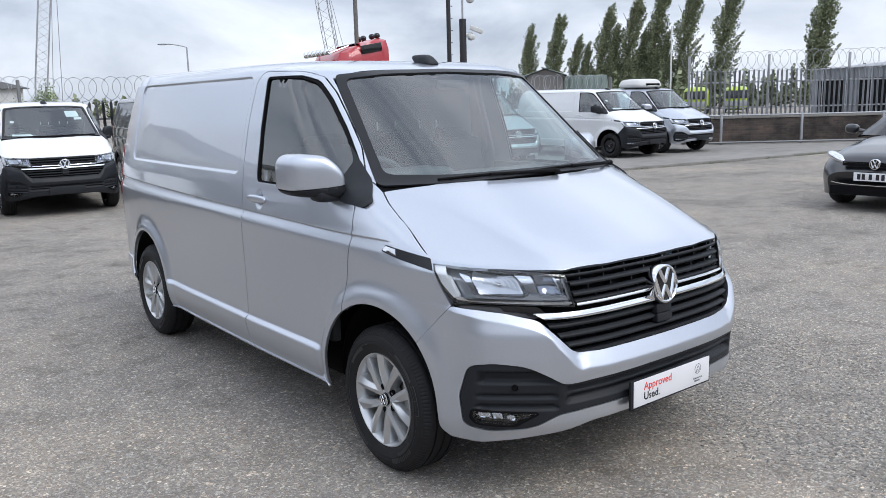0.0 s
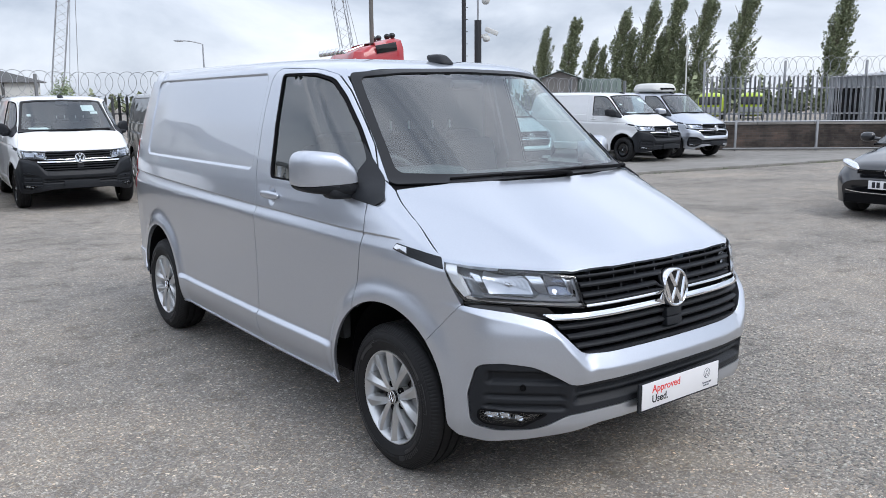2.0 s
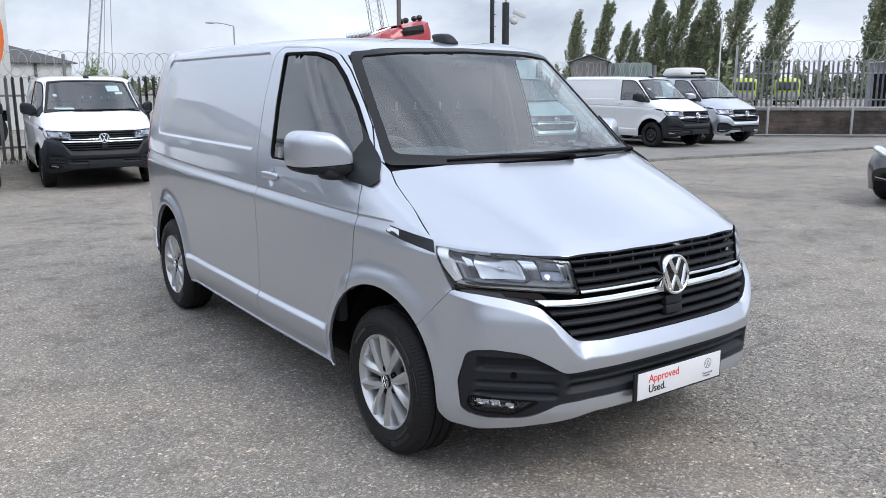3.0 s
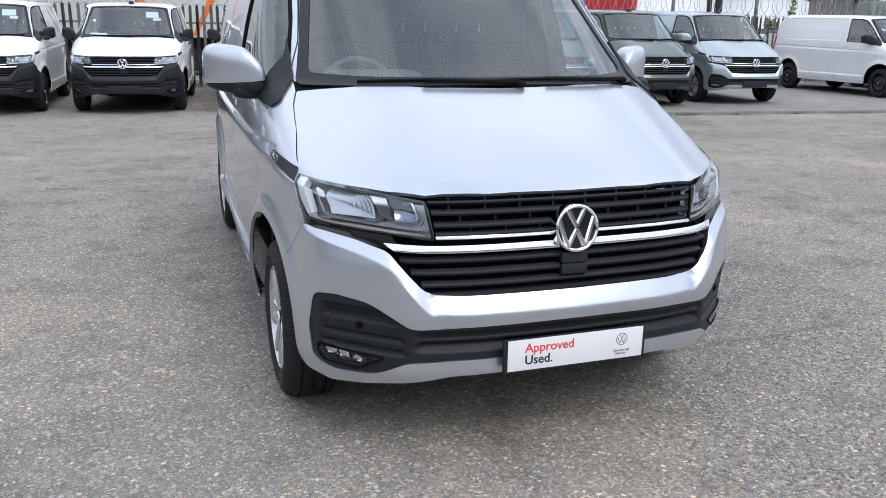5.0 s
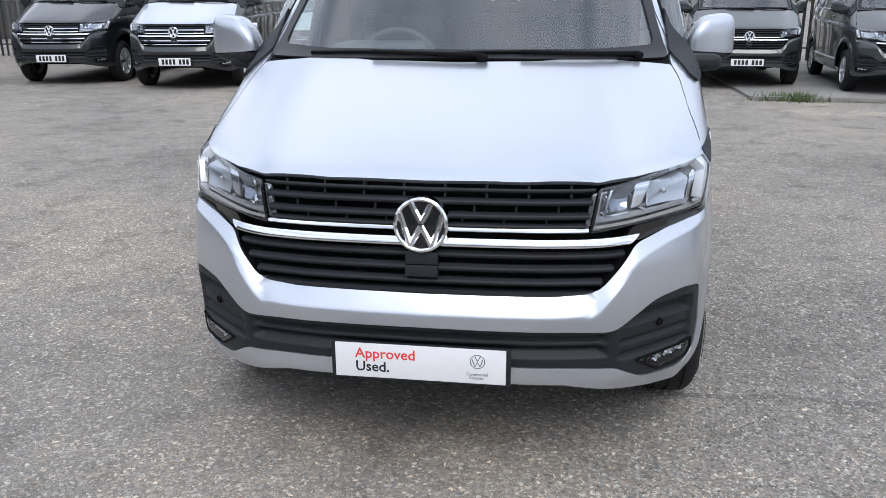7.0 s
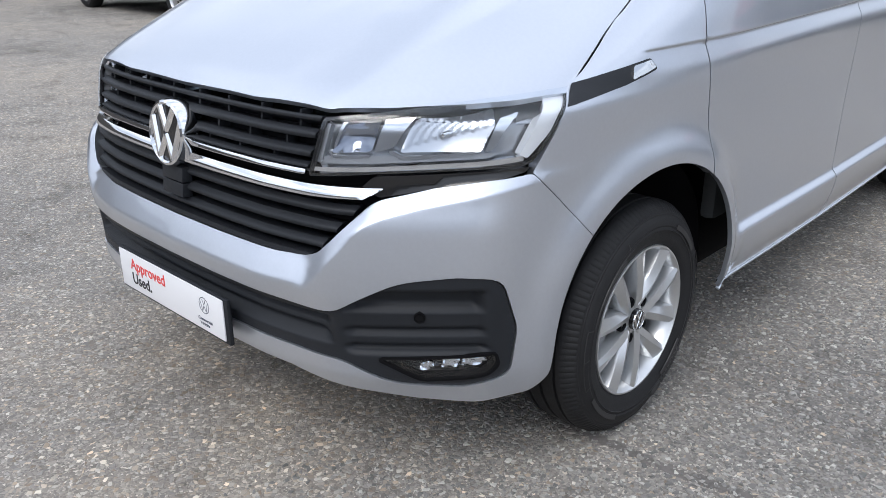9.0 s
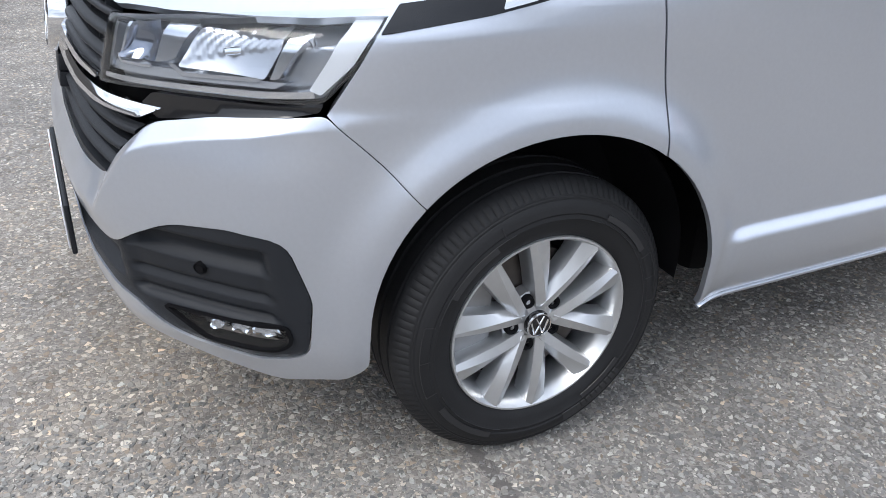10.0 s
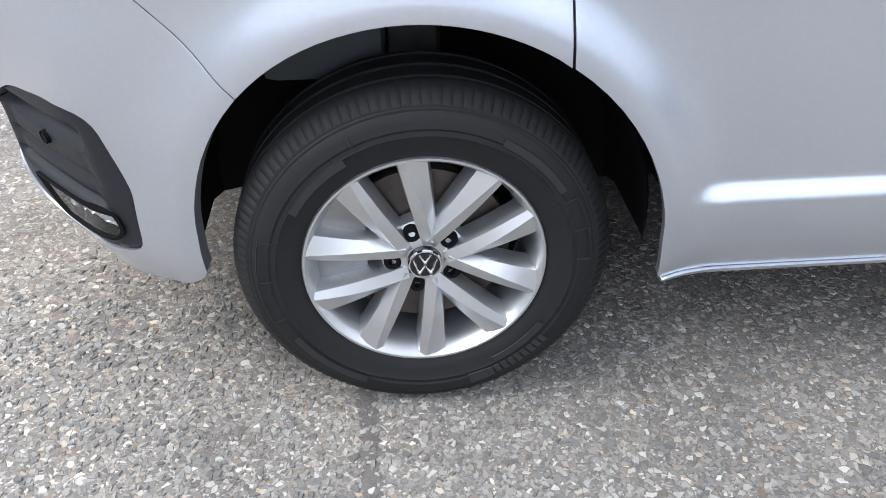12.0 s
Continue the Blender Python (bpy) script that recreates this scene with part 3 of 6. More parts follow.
def arc_mark(a0, a1, r0, r1, x):
    """A raised band on the sidewall."""
    bm = bmesh.new()
    rows = []
    for a in np.linspace(radians(a0), radians(a1), 14):
        rows.append([bm.verts.new((xx, r * math.sin(a), r * math.cos(a))) for xx, r in ((x - 0.002, r0), (x, r0 + 0.0006), (x, r1 - 0.0006), (x - 0.002, r1))])
    for p, q in zip(rows, rows[1:]):
        for i in range(3):
            bm.faces.new((p[i], p[i + 1], q[i + 1], q[i]))
    return bm


def spoke(bm, ang, side, r0, r1, c0, c1, w0, w1, x0, x1):
    """One arm of a rim: a flat slanted face with a ridge on its inner flank and real depth, from the hub to the edge."""
    m = Matrix.Rotation(ang, 4, "X")
    rows = []
    for t in np.linspace(0, 1, 7):
        r = r0 + (r1 - r0) * t
        w = (w0 + (w1 - w0) * t) / 2
        x = x0 + (x1 - x0) * t + 0.006 * math.sin(math.pi * t)
        c = c0 + (c1 - c0) * t
        ridge = 0.45 - 0.95 * t
        rows.append([bm.verts.new(m @ Vector((px, side * (c + k * w), r))) for px, k in ((x - 0.050, -1.15), (x - 0.014, -1.06), (x - 0.004, -0.94), (x + 0.003, ridge), (x - 0.011 + 0.004 * t, 0.96), (x - 0.018, 1.08), (x - 0.050, 1.18))])
    for a, b in zip(rows, rows[1:]):
        for i in range(6):
            bm.faces.new((a[i], a[i + 1], b[i + 1], b[i]))
    return bm


def make_wheel(van, x, y, turned, alloy=True):
    """Tyre with its rim, hub cap, bolts, brake disc and caliper; turned: the face looks to -x."""
    tyre = part("wheel", tyre_mesh(seg=480 if van.name == "panel_van" else 120), RUBBER, van, "black road tyre on a silver alloy rim" if alloy else "black road tyre on a black steel rim")
    rm = ALLOY if alloy else BLACK
    for a0, a1, r0, r1 in ((28, 58, 0.262, 0.276), (122, 150, 0.238, 0.252), (155, 163, 0.258, 0.280), (205, 240, 0.262, 0.276), (300, 330, 0.240, 0.254), (62, 88, 0.284, 0.286), (250, 285, 0.284, 0.286), (20, 60, 0.2535, 0.2550), (66, 112, 0.2535, 0.2550), (200, 246, 0.2535, 0.2550), (286, 340, 0.2535, 0.2550)) + tuple((127 + 3.2 * i, 129.2 + 3.2 * i, 0.259, 0.278) for i in range(9)) + tuple((a_, a_ + 0.5, 0.262, 0.284) for a_ in (62, 75, 88, 250, 268, 285, 335)):
        part("sidewall_mark", arc_mark(a0, a1, r0, r1, 0.1090), TYRE_PRINT, tyre)
    h = 0.106
    bm = lathe([(0.2105, h - 0.028), (0.2115, h - 0.013), (0.2095, h - 0.009), (0.2055, h - 0.009), (0.2035, h - 0.013), (0.198, h - 0.020), (0.190, h - 0.045), (0.184, h - 0.075), (0.180, -0.05), (0.196, -0.09), (0.209, -h + 0.012)], 96)
    part("rim_barrel", bm, rm, tyre)
    bm = bmesh.new()
    if alloy:
        for i in range(5):
            a = 2 * math.pi * (i + 0.5) / 5 + TWIST
            for s in (-1, 1):
                spoke(bm, a, s, 0.030, 0.2030, 0.023, 0.061, 0.030, 0.054, h - 0.026, h - 0.0135)
        hub = lathe([(0.0, h - 0.030), (0.034, h - 0.030), (0.052, h - 0.036), (0.074, h - 0.044), (0.078, h - 0.07)], 40)
    else:
        hub = lathe([(0.0, h - 0.03), (0.04, h - 0.03), (0.07, h - 0.045), (0.10, h - 0.05), (0.14, h - 0.03), (0.16, h - 0.028), (0.19, h - 0.06)], 48)
    me = bpy.data.meshes.new("t")
    hub.to_mesh(me)
    hub.free()
    bm.from_mesh(me)
    bpy.data.meshes.remove(me)
    part("spokes", bm, rm, tyre)
    for i in range(5):
        a = 2 * math.pi * (i + 0.5) / 5 + TWIST
        bm = lathe([(0.0, h - 0.038), (0.006, h - 0.038), (0.007, h - 0.031), (0.0125, h - 0.029), (0.0155, h - 0.033), (0.0165, h - 0.06)], 18)
        part("wheel_bolt", bm, MATTE, tyre, "black capped wheel bolt", m=pose(0, -0.056 * math.sin(a), 0.056 * math.cos(a)))
    cap = part("hub_cap", lathe([(0.0, h - 0.017), (0.026, h - 0.017), (0.0295, h - 0.020), (0.030, h - 0.03)], 32), BLACK, tyre, "black hub cap with a chrome emblem")
    bm = lathe([(0.0255, h - 0.017), (0.0262, h - 0.0145), (0.0285, h - 0.0145), (0.0295, h - 0.018)], 32)
    ring = part("emblem", bm, CHROME, cap)
    bm = bmesh.new()
    for a, b in EMBLEM:
        rod(bm, (h - 0.016, -a[0] * 0.024, a[1] * 0.024), (h - 0.016, -b[0] * 0.024, b[1] * 0.024), 0.0022, seg=6)
    part("emblem_mark", bm, CHROME, cap)
    bm = lathe([(0.06, -0.005), (0.15, -0.005), (0.15, 0.008), (0.155, 0.008), (0.155, 0.03), (0.06, 0.03), (0.06, 0.045), (0.0, 0.045)], 48)
    part("brake_disc", bm, DISC, tyre)
    # added black disc: stands in for the shade between the spokes
    part("backing_plate", lathe([(0.0, -0.012), (0.165, -0.012), (0.176, -0.004), (0.176, -0.03), (0.0, -0.03)], 40), MATTE, tyre)
    bm = bmesh.new()
    box(bm, (0.09, 0.10, 0.20), pose(0.012, -0.145 if not turned else 0.145, 0.03), 0.02)
    part("brake_caliper", bm, STEEL, tyre)
    tyre.matrix_basis = pose(x, y, 0.328, 0, 0, 180 if turned else 0)
    return tyre


TWIST = radians(-14)
EMBLEM = [((-0.43, 0.86), (0.0, 0.07)), ((0.43, 0.86), (0.0, 0.07)), ((-0.86, 0.45), (-0.42, -0.84)), ((0.86, 0.45), (0.42, -0.84)), ((-0.42, -0.84), (0.0, -0.05)), ((0.42, -0.84), (0.0, -0.05))]

# ---------------------------------------------------------------- the van


def stroke(bm, a, b, w, t):
    """A flat raised bar from a to b in the xz plane, facing -y."""
    a, b = Vector((a[0], 0, a[1])), Vector((b[0], 0, b[1]))
    d = (b - a).normalized()
    s = Vector((-d.z, 0, d.x)) * w / 2
    f = Vector((0, -t, 0))
    lo = [a - s, b - s, b + s, a + s]
    v = [bm.verts.new(p) for p in lo] + [bm.verts.new(p * 0.9 + q * 0.1 + f) for p, q in zip([a - s * 0.35, b - s * 0.35, b + s * 0.35, a + s * 0.35], lo)]
    for q in ((4, 5, 6, 7), (0, 1, 5, 4), (1, 2, 6, 5), (2, 3, 7, 6), (3, 0, 4, 7)):
        bm.faces.new([v[i] for i in q])


def writing(text, size, material, parent, name, m, bold=0.0):
    cu = bpy.data.curves.new(name, "FONT")
    cu.body, cu.size, cu.extrude, cu.resolution_u, cu.offset = text, size, 0.0004, 3, size * bold
    tmp = bpy.data.objects.new(name, cu)
    me = bpy.data.meshes.new_from_object(tmp)
    bpy.data.objects.remove(tmp)
    ob = link(name, me, material, parent)
    ob.matrix_basis = m
    return ob


def blob(bm, c, s, power=2.6, nu=28, nv=18, cut=None):
    """A rounded box (superellipsoid) round c with half sizes s."""
    rows = []
    for j in range(nv + 1):
        v = -math.pi / 2 + math.pi * j / nv
        ring = []
        for i in range(nu):
            u = 2 * math.pi * i / nu
            q = [math.cos(v) * math.cos(u), math.cos(v) * math.sin(u), math.sin(v)]
            k = sum(abs(a) ** power for a in q) ** (-1 / power)
            p = Vector([c[a] + s[a] * q[a] * k for a in range(3)])
            ring.append(bm.verts.new(cut(p) if cut else p))
        rows.append(ring)
    for a, b in zip(rows, rows[1:]):
        for i in range(nu):
            bm.faces.new((a[i], a[(i + 1) % nu], b[(i + 1) % nu], b[i]))
    bmesh.ops.remove_doubles(bm, verts=bm.verts, dist=1e-5)
    return bm


LINES = relief_lines()
WING_LINES = np.array([sw(y, z) for y, z in LINES if y < 0.3])


LEDGE_LINES = np.array([(nw(sx * x, 0.6)[0], float(BUMPER_TOP(x)) - float(LEDGE(x) / LEDGE_TURN(x)) * k) for x in np.concatenate([np.arange(0.004, 0.47, 0.014), np.arange(0.47, 0.66, 0.0055), np.arange(0.66, 0.87, 0.012)]) for sx in (-1, 1) for k in (0.5, 0.82, 0.93, 1.0, 1.07, 1.2)])
CREST_LINES = np.array([(sx * (0.50 + 0.17 * (y + 0.74) / 0.7 + o), y) for y in np.arange(-0.72, 0.0, 0.015) for sx in (-1, 1) for o in (-0.011, -0.004, 0.0, 0.004, 0.011)])


def make_van(label, paint, bumper_paint, alloy=True, plate=None):
    van = new("panel_van")
    tagged(van, label, "van")
    for s in (1, -1):
        f = s < 0
        link("front_wing", sheet_mesh("front_wing", "W", WING, (), 0.0, 0.02, 0.03, 0.0008, f, bevel=0.003, lines=WING_LINES), paint, van)
        door = link("cab_door", sheet_mesh("cab_door", "S", DOOR, [WINDOW], grid=0.022, flip=f, bevel=0.004, lines=LINES), paint, van)
        link("side_panel", sheet_mesh("side_panel", "S", QUARTER, grid=0.019, flip=f, bevel=0.004, lines=LINES), paint, van)
        ring = shrink(WINDOW, 0.009)
        link("window_seal", sheet_mesh("window_seal", "S", shrink(WINDOW, -0.004), [ring], -0.003, 0.02, flip=f, gap=0), MATTE, door, "black rubber seal")
        pane = link("window_pane", sheet_mesh("window_pane", "S", shrink(WINDOW, 0.004), (), -0.012, 0.045, 0.0, 0, flip=f, shape=lambda p: p[:, 2] * 0), SIDE_GLASS, door, "tinted side glass")
        pane.visible_shadow = False
        lamp = link("headlight", sheet_mesh("headlight", "W", LAMP, (), 0.001, 0.02, 0.012, flip=f), LENS, van, "clear headlight lens over chrome reflectors")
        lamp.visible_shadow = False
        build_lamp(lamp, f)
        link("lower_lamp_trim", sheet_mesh("lower_lamp_trim", "W", BROW, (), -0.004, 0.02, 0.02, flip=f), BLACK, van, "gloss black trim")
        strip = link("side_trim", sheet_mesh("side_trim", "W", STRIP, (), 0.003, 0.015, 0.012, 0, flip=f), PLASTIC, van, "black trim strip with raised print")
        link("side_repeater", sheet_mesh("side_repeater", "W", REPEATER, (), 0.006, 0.015, 0.006, 0, flip=f), CHROME, strip, "bright side repeater")
        sill = [(0.41, 0.290), (1.5, 0.289), (2.54, 0.289), (2.54, 0.2985), (1.5, 0.2985), (0.41, 0.2985)]
        link("sill_flange", sheet_mesh("sill_flange", "S", sill, (), 0.006, 0.04, 0.012, 0, flip=f), paint, van)
        make_mirror(van, s, paint if bumper_paint is paint else PLASTIC)
        make_handle(van, s, paint)
        # inner arches
        for yc in (0.0, AXLE_R):
            bm = bmesh.new()
            rows = []
            for a in np.linspace(-6, 186, 30):
                c, z = yc - 0.396 * math.cos(radians(a)), ARCH_Z + 0.396 * math.sin(radians(a))
                rows.append([bm.verts.new((s * x, yc + (c - yc) * k, ARCH_Z + (z - ARCH_Z) * k)) for x, k in ((0.868, 0.985), (0.862, 1.0), (0.66, 1.0), (0.63, 0.96), (0.60, 0.55))])
            for p, q in zip(rows, rows[1:]):
                for i in range(4):
                    bm.faces.new((p[i], p[i + 1], q[i + 1], q[i]))
            part("wheel_arch_liner", bm, MATTE, van)
            make_wheel(van, s * (0.814 if yc == 0 else 0.79), yc, f, alloy)
    link("front_bumper", sheet_mesh("front_bumper", "W", BUMPER, [VALANCE], 0.0, 0.018, 0.03, 0.0008, bevel=0.003, lines=LEDGE_LINES), bumper_paint, van)
    val = link("bumper_valance", sheet_mesh("bumper_valance", "W", VALANCE, [FOG, [(-q[0], q[1]) for q in FOG[::-1]]], -0.004, 0.0075, 0.02, shape=valance_relief), PLASTIC, van, "dark grey grained plastic bumper insert")
    build_valance(val)
    link("bonnet", sheet_mesh("bonnet", "T", BONNET, (), 0.0, 0.02, 0.014, 0.0018, bevel=0.004, lines=CREST_LINES), paint, van)
    roof = link("roof", sheet_mesh("roof", "T", ROOF, (), -0.002, 0.05), paint, van)
    link("tailgate", sheet_mesh("tailgate", "R", TAILGATE, (), -0.004, 0.06), paint, van)
    screen = link("windscreen", sheet_mesh("windscreen", "F", SCREEN, (), -0.003, 0.05, 0.0, shape=lambda p: p[:, 2] * 0), WINDSCREEN, van, "clear laminated windscreen")
    screen.visible_shadow = False
    link("windscreen_border", sheet_mesh("windscreen_border", "F", shrink(SCREEN, -0.006), [SCREEN_CLEAR], 0.003, 0.02, 0.008), BORDER, screen, "black printed glass border")
    build_grille(van)
    build_front_details(van, plate)
    build_cabin(van)
    for s in (1, -1):
        f = s < 0
        tail = rounded([(3.60, 0.98), (3.70, 0.98), (3.665, 1.36), (3.58, 1.34)], 0.02)
        link("tail_light", sheet_mesh("tail_light", "S", tail, (), 0.004, 0.03, 0.01, 0, flip=f), TAIL, van, "red tail light cluster")
        rb = rounded([(3.345, 0.36, 0.01), (3.66, 0.34, 0.02), (3.675, 0.51, 0.02), (3.44, 0.50, 0.02)], 0.02)
        link("rear_bumper", sheet_mesh("rear_bumper", "S", rb, (), 0.009, 0.025, 0.02, 0, flip=f, bevel=0.006), bumper_paint, van)
        bm = bmesh.new()
        box(bm, (0.10, 0.10, 0.34), pose(s * 0.60, 0.0, 0.70, 0, s * 8, 0), 0.03)
        part("suspension_strut", bm, STEEL, van)
        bm = bmesh.new()
        box(bm, (0.12, 0.22, 0.12), pose(s * 0.64, -0.16, 0.64), 0.03)
        part("splash_panel", bm, TRIM, van)
    # underbody, with black boxes added inside the panels so their gaps look shaded
    bm = bmesh.new()
    box(bm, (1.60, 2.0, 0.26), pose(0, 1.5, 0.41), 0.04)
    box(bm, (1.1, 3.6, 0.26), pose(0, 1.75, 0.40), 0.04)
    box(bm, (1.10, 1.15, 0.45), pose(0, -0.10, 0.60), 0.04)
    box(bm, (1.36, 2.1, 1.40), pose(0, 2.45, 1.1), 0.06)
    part("underbody", bm, MATTE, van)
    bm = bmesh.new()
    blob(bm, (0.02, 0.84, 1.842), (0.045, 0.068, 0.032), 3.6, cut=lambda p: Vector((p.x * (1.0 - (p.z - 1.842) * 6), p.y + (p.z - 1.842) * 1.0, p.z)))
    part("roof_aerial", bm, PLASTIC, roof, "black roof aerial base")
    return van


def valance_relief(p):
    """Steps of the bumper insert: a proud rim, a sunk middle with a shelf."""
    x, z = np.abs(p[:, 0]), p[:, 2]
    mid = (1 - sstep(0.53, 0.57, x))
    d = -0.034 * mid * sstep(0.436, 0.445, z) * (1 - sstep(0.504, 0.512, z))
    d = d + 0.020 * mid * sstep(0.462, 0.470, z) * (1 - sstep(0.478, 0.486, z))
    wing = sstep(0.585, 0.610, x) * (1 - sstep(0.815, 0.835, x))
    d = d - 0.034 * wing * sstep(0.418, 0.428, z) * (1 - sstep(0.568, 0.578, z))
    d = d + 0.024 * wing * sstep(0.428, 0.438, z) * (1 - sstep(0.520, 0.530, z))
    d = d - 0.014 * wing * sstep(0.462, 0.468, z) * (1 - sstep(0.474, 0.480, z))
    return d


FOG = rounded([nw(0.642, 0.404, 0.004), nw(0.818, 0.412, 0.006), nw(0.822, 0.380, 0.02), nw(0.806, 0.361, 0.015), nw(0.705, 0.352, 0.01)], 0.01)


def build_valance(val):
    for s in (1, -1):
        f = s < 0
        fog = FOG
        link("fog_light_surround", sheet_mesh("fog_light_surround", "W", shrink(fog, -0.006), [fog], 0.001, 0.012, 0.03, 0, flip=f), MATTE, val)
        link("fog_light_bowl", sheet_mesh("fog_light_bowl", "W", shrink(fog, -0.004), (), -0.034, 0.012, 0.0, 0, flip=f, shape=bowl(0.765, 0.385, 0.06, 0.02)), BLACK, val, "gloss black fog light bowl")
        for q in ([nw(0.742, 0.404), nw(0.768, 0.405), nw(0.762, 0.380), nw(0.736, 0.376)], [nw(0.772, 0.405), nw(0.806, 0.404), nw(0.812, 0.384), nw(0.768, 0.380)], [nw(0.700, 0.388), nw(0.726, 0.392), nw(0.722, 0.372), nw(0.704, 0.370)]):
            link("fog_light_reflector", sheet_mesh("fog_light_reflector", "W", rounded(q, 0.004), (), -0.016, 0.006, 0.01, 0, flip=f, shape=lambda p: 0.004 * np.sin(p[:, 2] * 420 + np.abs(p[:, 0]) * 160)), REFLECTOR, val, "small chrome fog light facet")
        g = link("fog_light_lens", sheet_mesh("fog_light_lens", "W", fog, (), -0.003, 0.012, 0.002, 0, flip=f), LENS, val, "clear fog light lens")
        g.visible_shadow = False
        o, d = chart_rays("W", np.array([nw(s * 0.708, 0.508)]))
        p = cast(o, d)
        n = body_normal(p)[0]
        bm = lathe([(0.0, 0.002), (0.008, 0.002), (0.009, 0.0), (0.0115, 0.0), (0.0125, 0.003), (0.0135, -0.01)], 20)
        part("parking_sensor", bm, MATTE, val, m=Matrix.Translation(p[0] + n * -0.010) @ Vector(n).to_track_quat("X", "Z").to_matrix().to_4x4())


def bowl(cx, cz, r, depth):
    def f(p):
        d = np.hypot(np.abs(p[:, 0]) - cx, p[:, 2] - cz) / r
        return depth * (np.minimum(d, 1.4) ** 2 - 1)
    return f


def build_lamp(lamp, f):
    """Reflectors, light guides and the dark housing behind a headlight's lens."""
    big = shrink(LAMP, -0.002)
    link("housing", sheet_mesh("housing", "W", big, (), -0.048, 0.02, 0.0, 0, flip=f), LAMP_DARK, lamp, "dark lamp housing")
    rim = shrink(LAMP, 0.0055)
    link("lamp_rim", sheet_mesh("lamp_rim", "W", LAMP, [rim], -0.003, 0.02, 0.012, 0, flip=f), BLACK, lamp)
    low = rounded([nw(0.492, 0.826), nw(0.62, 0.833), nw(0.78, 0.843), sw(-0.470, 0.853, 0.868), sw(-0.474, 0.864, 0.868), nw(0.78, 0.855), nw(0.62, 0.843), nw(0.492, 0.835)], 0.003)
    link("chrome_edge", sheet_mesh("chrome_edge", "W", low, (), -0.006, 0.015, 0.02, 0, flip=f), CHROME, lamp)
    shelf = rounded([nw(0.50, 0.842), nw(0.62, 0.848), nw(0.80, 0.860), nw(0.815, 0.872), nw(0.64, 0.866), nw(0.50, 0.860)], 0.004)
    link("inner_shelf", sheet_mesh("inner_shelf", "W", shelf, (), -0.020, 0.015, 0.05, 0, flip=f), LAMP_DARK, lamp)
    main = rounded([nw(0.660, 0.874), nw(0.674, 0.959), nw(0.778, 0.975), nw(0.802, 0.93), nw(0.787, 0.874)], 0.006)
    dish = bowl(0.728, 0.935, 0.085, 0.024)
    link("main_reflector", sheet_mesh("main_reflector", "W", main, (), -0.012, 0.0045, 0.0, 0, flip=f, shape=lambda p: dish(p) + 0.005 * np.abs(((np.abs(p[:, 0]) - 0.3 * p[:, 2]) / 0.013) % 1.0 - 0.5) * (p[:, 2] > 0.893 + 0.35 * (np.abs(p[:, 0]) - 0.69))), LAMP_MID, lamp, "bright fluted bowl reflector")
    dip = rounded([nw(0.535, 0.868), nw(0.553, 0.944), nw(0.620, 0.953), nw(0.610, 0.872)], 0.008)
    link("dip_reflector", sheet_mesh("dip_reflector", "W", dip, (), -0.016, 0.009, 0.0, 0, flip=f, shape=bowl(0.58, 0.905, 0.05, 0.030)), LAMP_DIM, lamp, "chrome bowl reflector, coloured for the dark it mirrors")
    for c in (0.728,):
        o, d = chart_rays("W", np.array([nw(c, 0.906)]))
        p = cast(o, d)[0] - d[0] * 0.035
        part("bulb", lathe([(0.0, 0.022), (0.007, 0.020), (0.009, 0.0), (0.009, -0.02)], 16), CHROME, lamp, m=Matrix.Translation((-p[0] if f else p[0], p[1], p[2])) @ Matrix.Rotation(radians(-90), 4, "Z"))
    guides = [[nw(0.616, 0.874), nw(0.640, 0.880), nw(0.666, 0.957), nw(0.627, 0.952)],
              [nw(0.640, 0.880), nw(0.650, 0.886), nw(0.672, 0.957), nw(0.666, 0.957)],
              [nw(0.536, 0.878), nw(0.542, 0.880), nw(0.558, 0.940), nw(0.550, 0.938)],
              [nw(0.524, 0.872), nw(0.536, 0.858), nw(0.606, 0.862), nw(0.610, 0.867), nw(0.538, 0.863), nw(0.528, 0.875)],
              [nw(0.640, 0.874), nw(0.664, 0.858), nw(0.776, 0.868), nw(0.790, 0.880), nw(0.774, 0.875), nw(0.667, 0.865), nw(0.646, 0.878)],
              [nw(0.805, 0.878), nw(0.793, 0.874), nw(0.802, 0.955), nw(0.822, 0.965)]]
    for q in guides:
        link("light_guide", sheet_mesh("light_guide", "W", rounded(q, 0.003), (), -0.016, 0.010, 0.02, 0, flip=f), REFLECTOR, lamp)
    end = rounded([sw(-0.338, 0.984, 0.870), sw(-0.390, 0.908, 0.870), sw(-0.458, 0.857, 0.868), sw(-0.480, 0.865, 0.862), sw(-0.434, 0.916, 0.860), sw(-0.392, 0.980, 0.856)], 0.004)
    link("end_reflector", sheet_mesh("end_reflector", "W", end, (), -0.008, 0.010, 0.03, 0, flip=f), END_WHITE, lamp, "bright end reflector")
    inner = rounded([nw(0.500, 0.846), nw(0.516, 0.932), nw(0.527, 0.932), nw(0.512, 0.846)], 0.003)
    link("inner_blade", sheet_mesh("inner_blade", "W", inner, (), -0.014, 0.010, 0.02, 0, flip=f), LAMP_DARK, lamp)


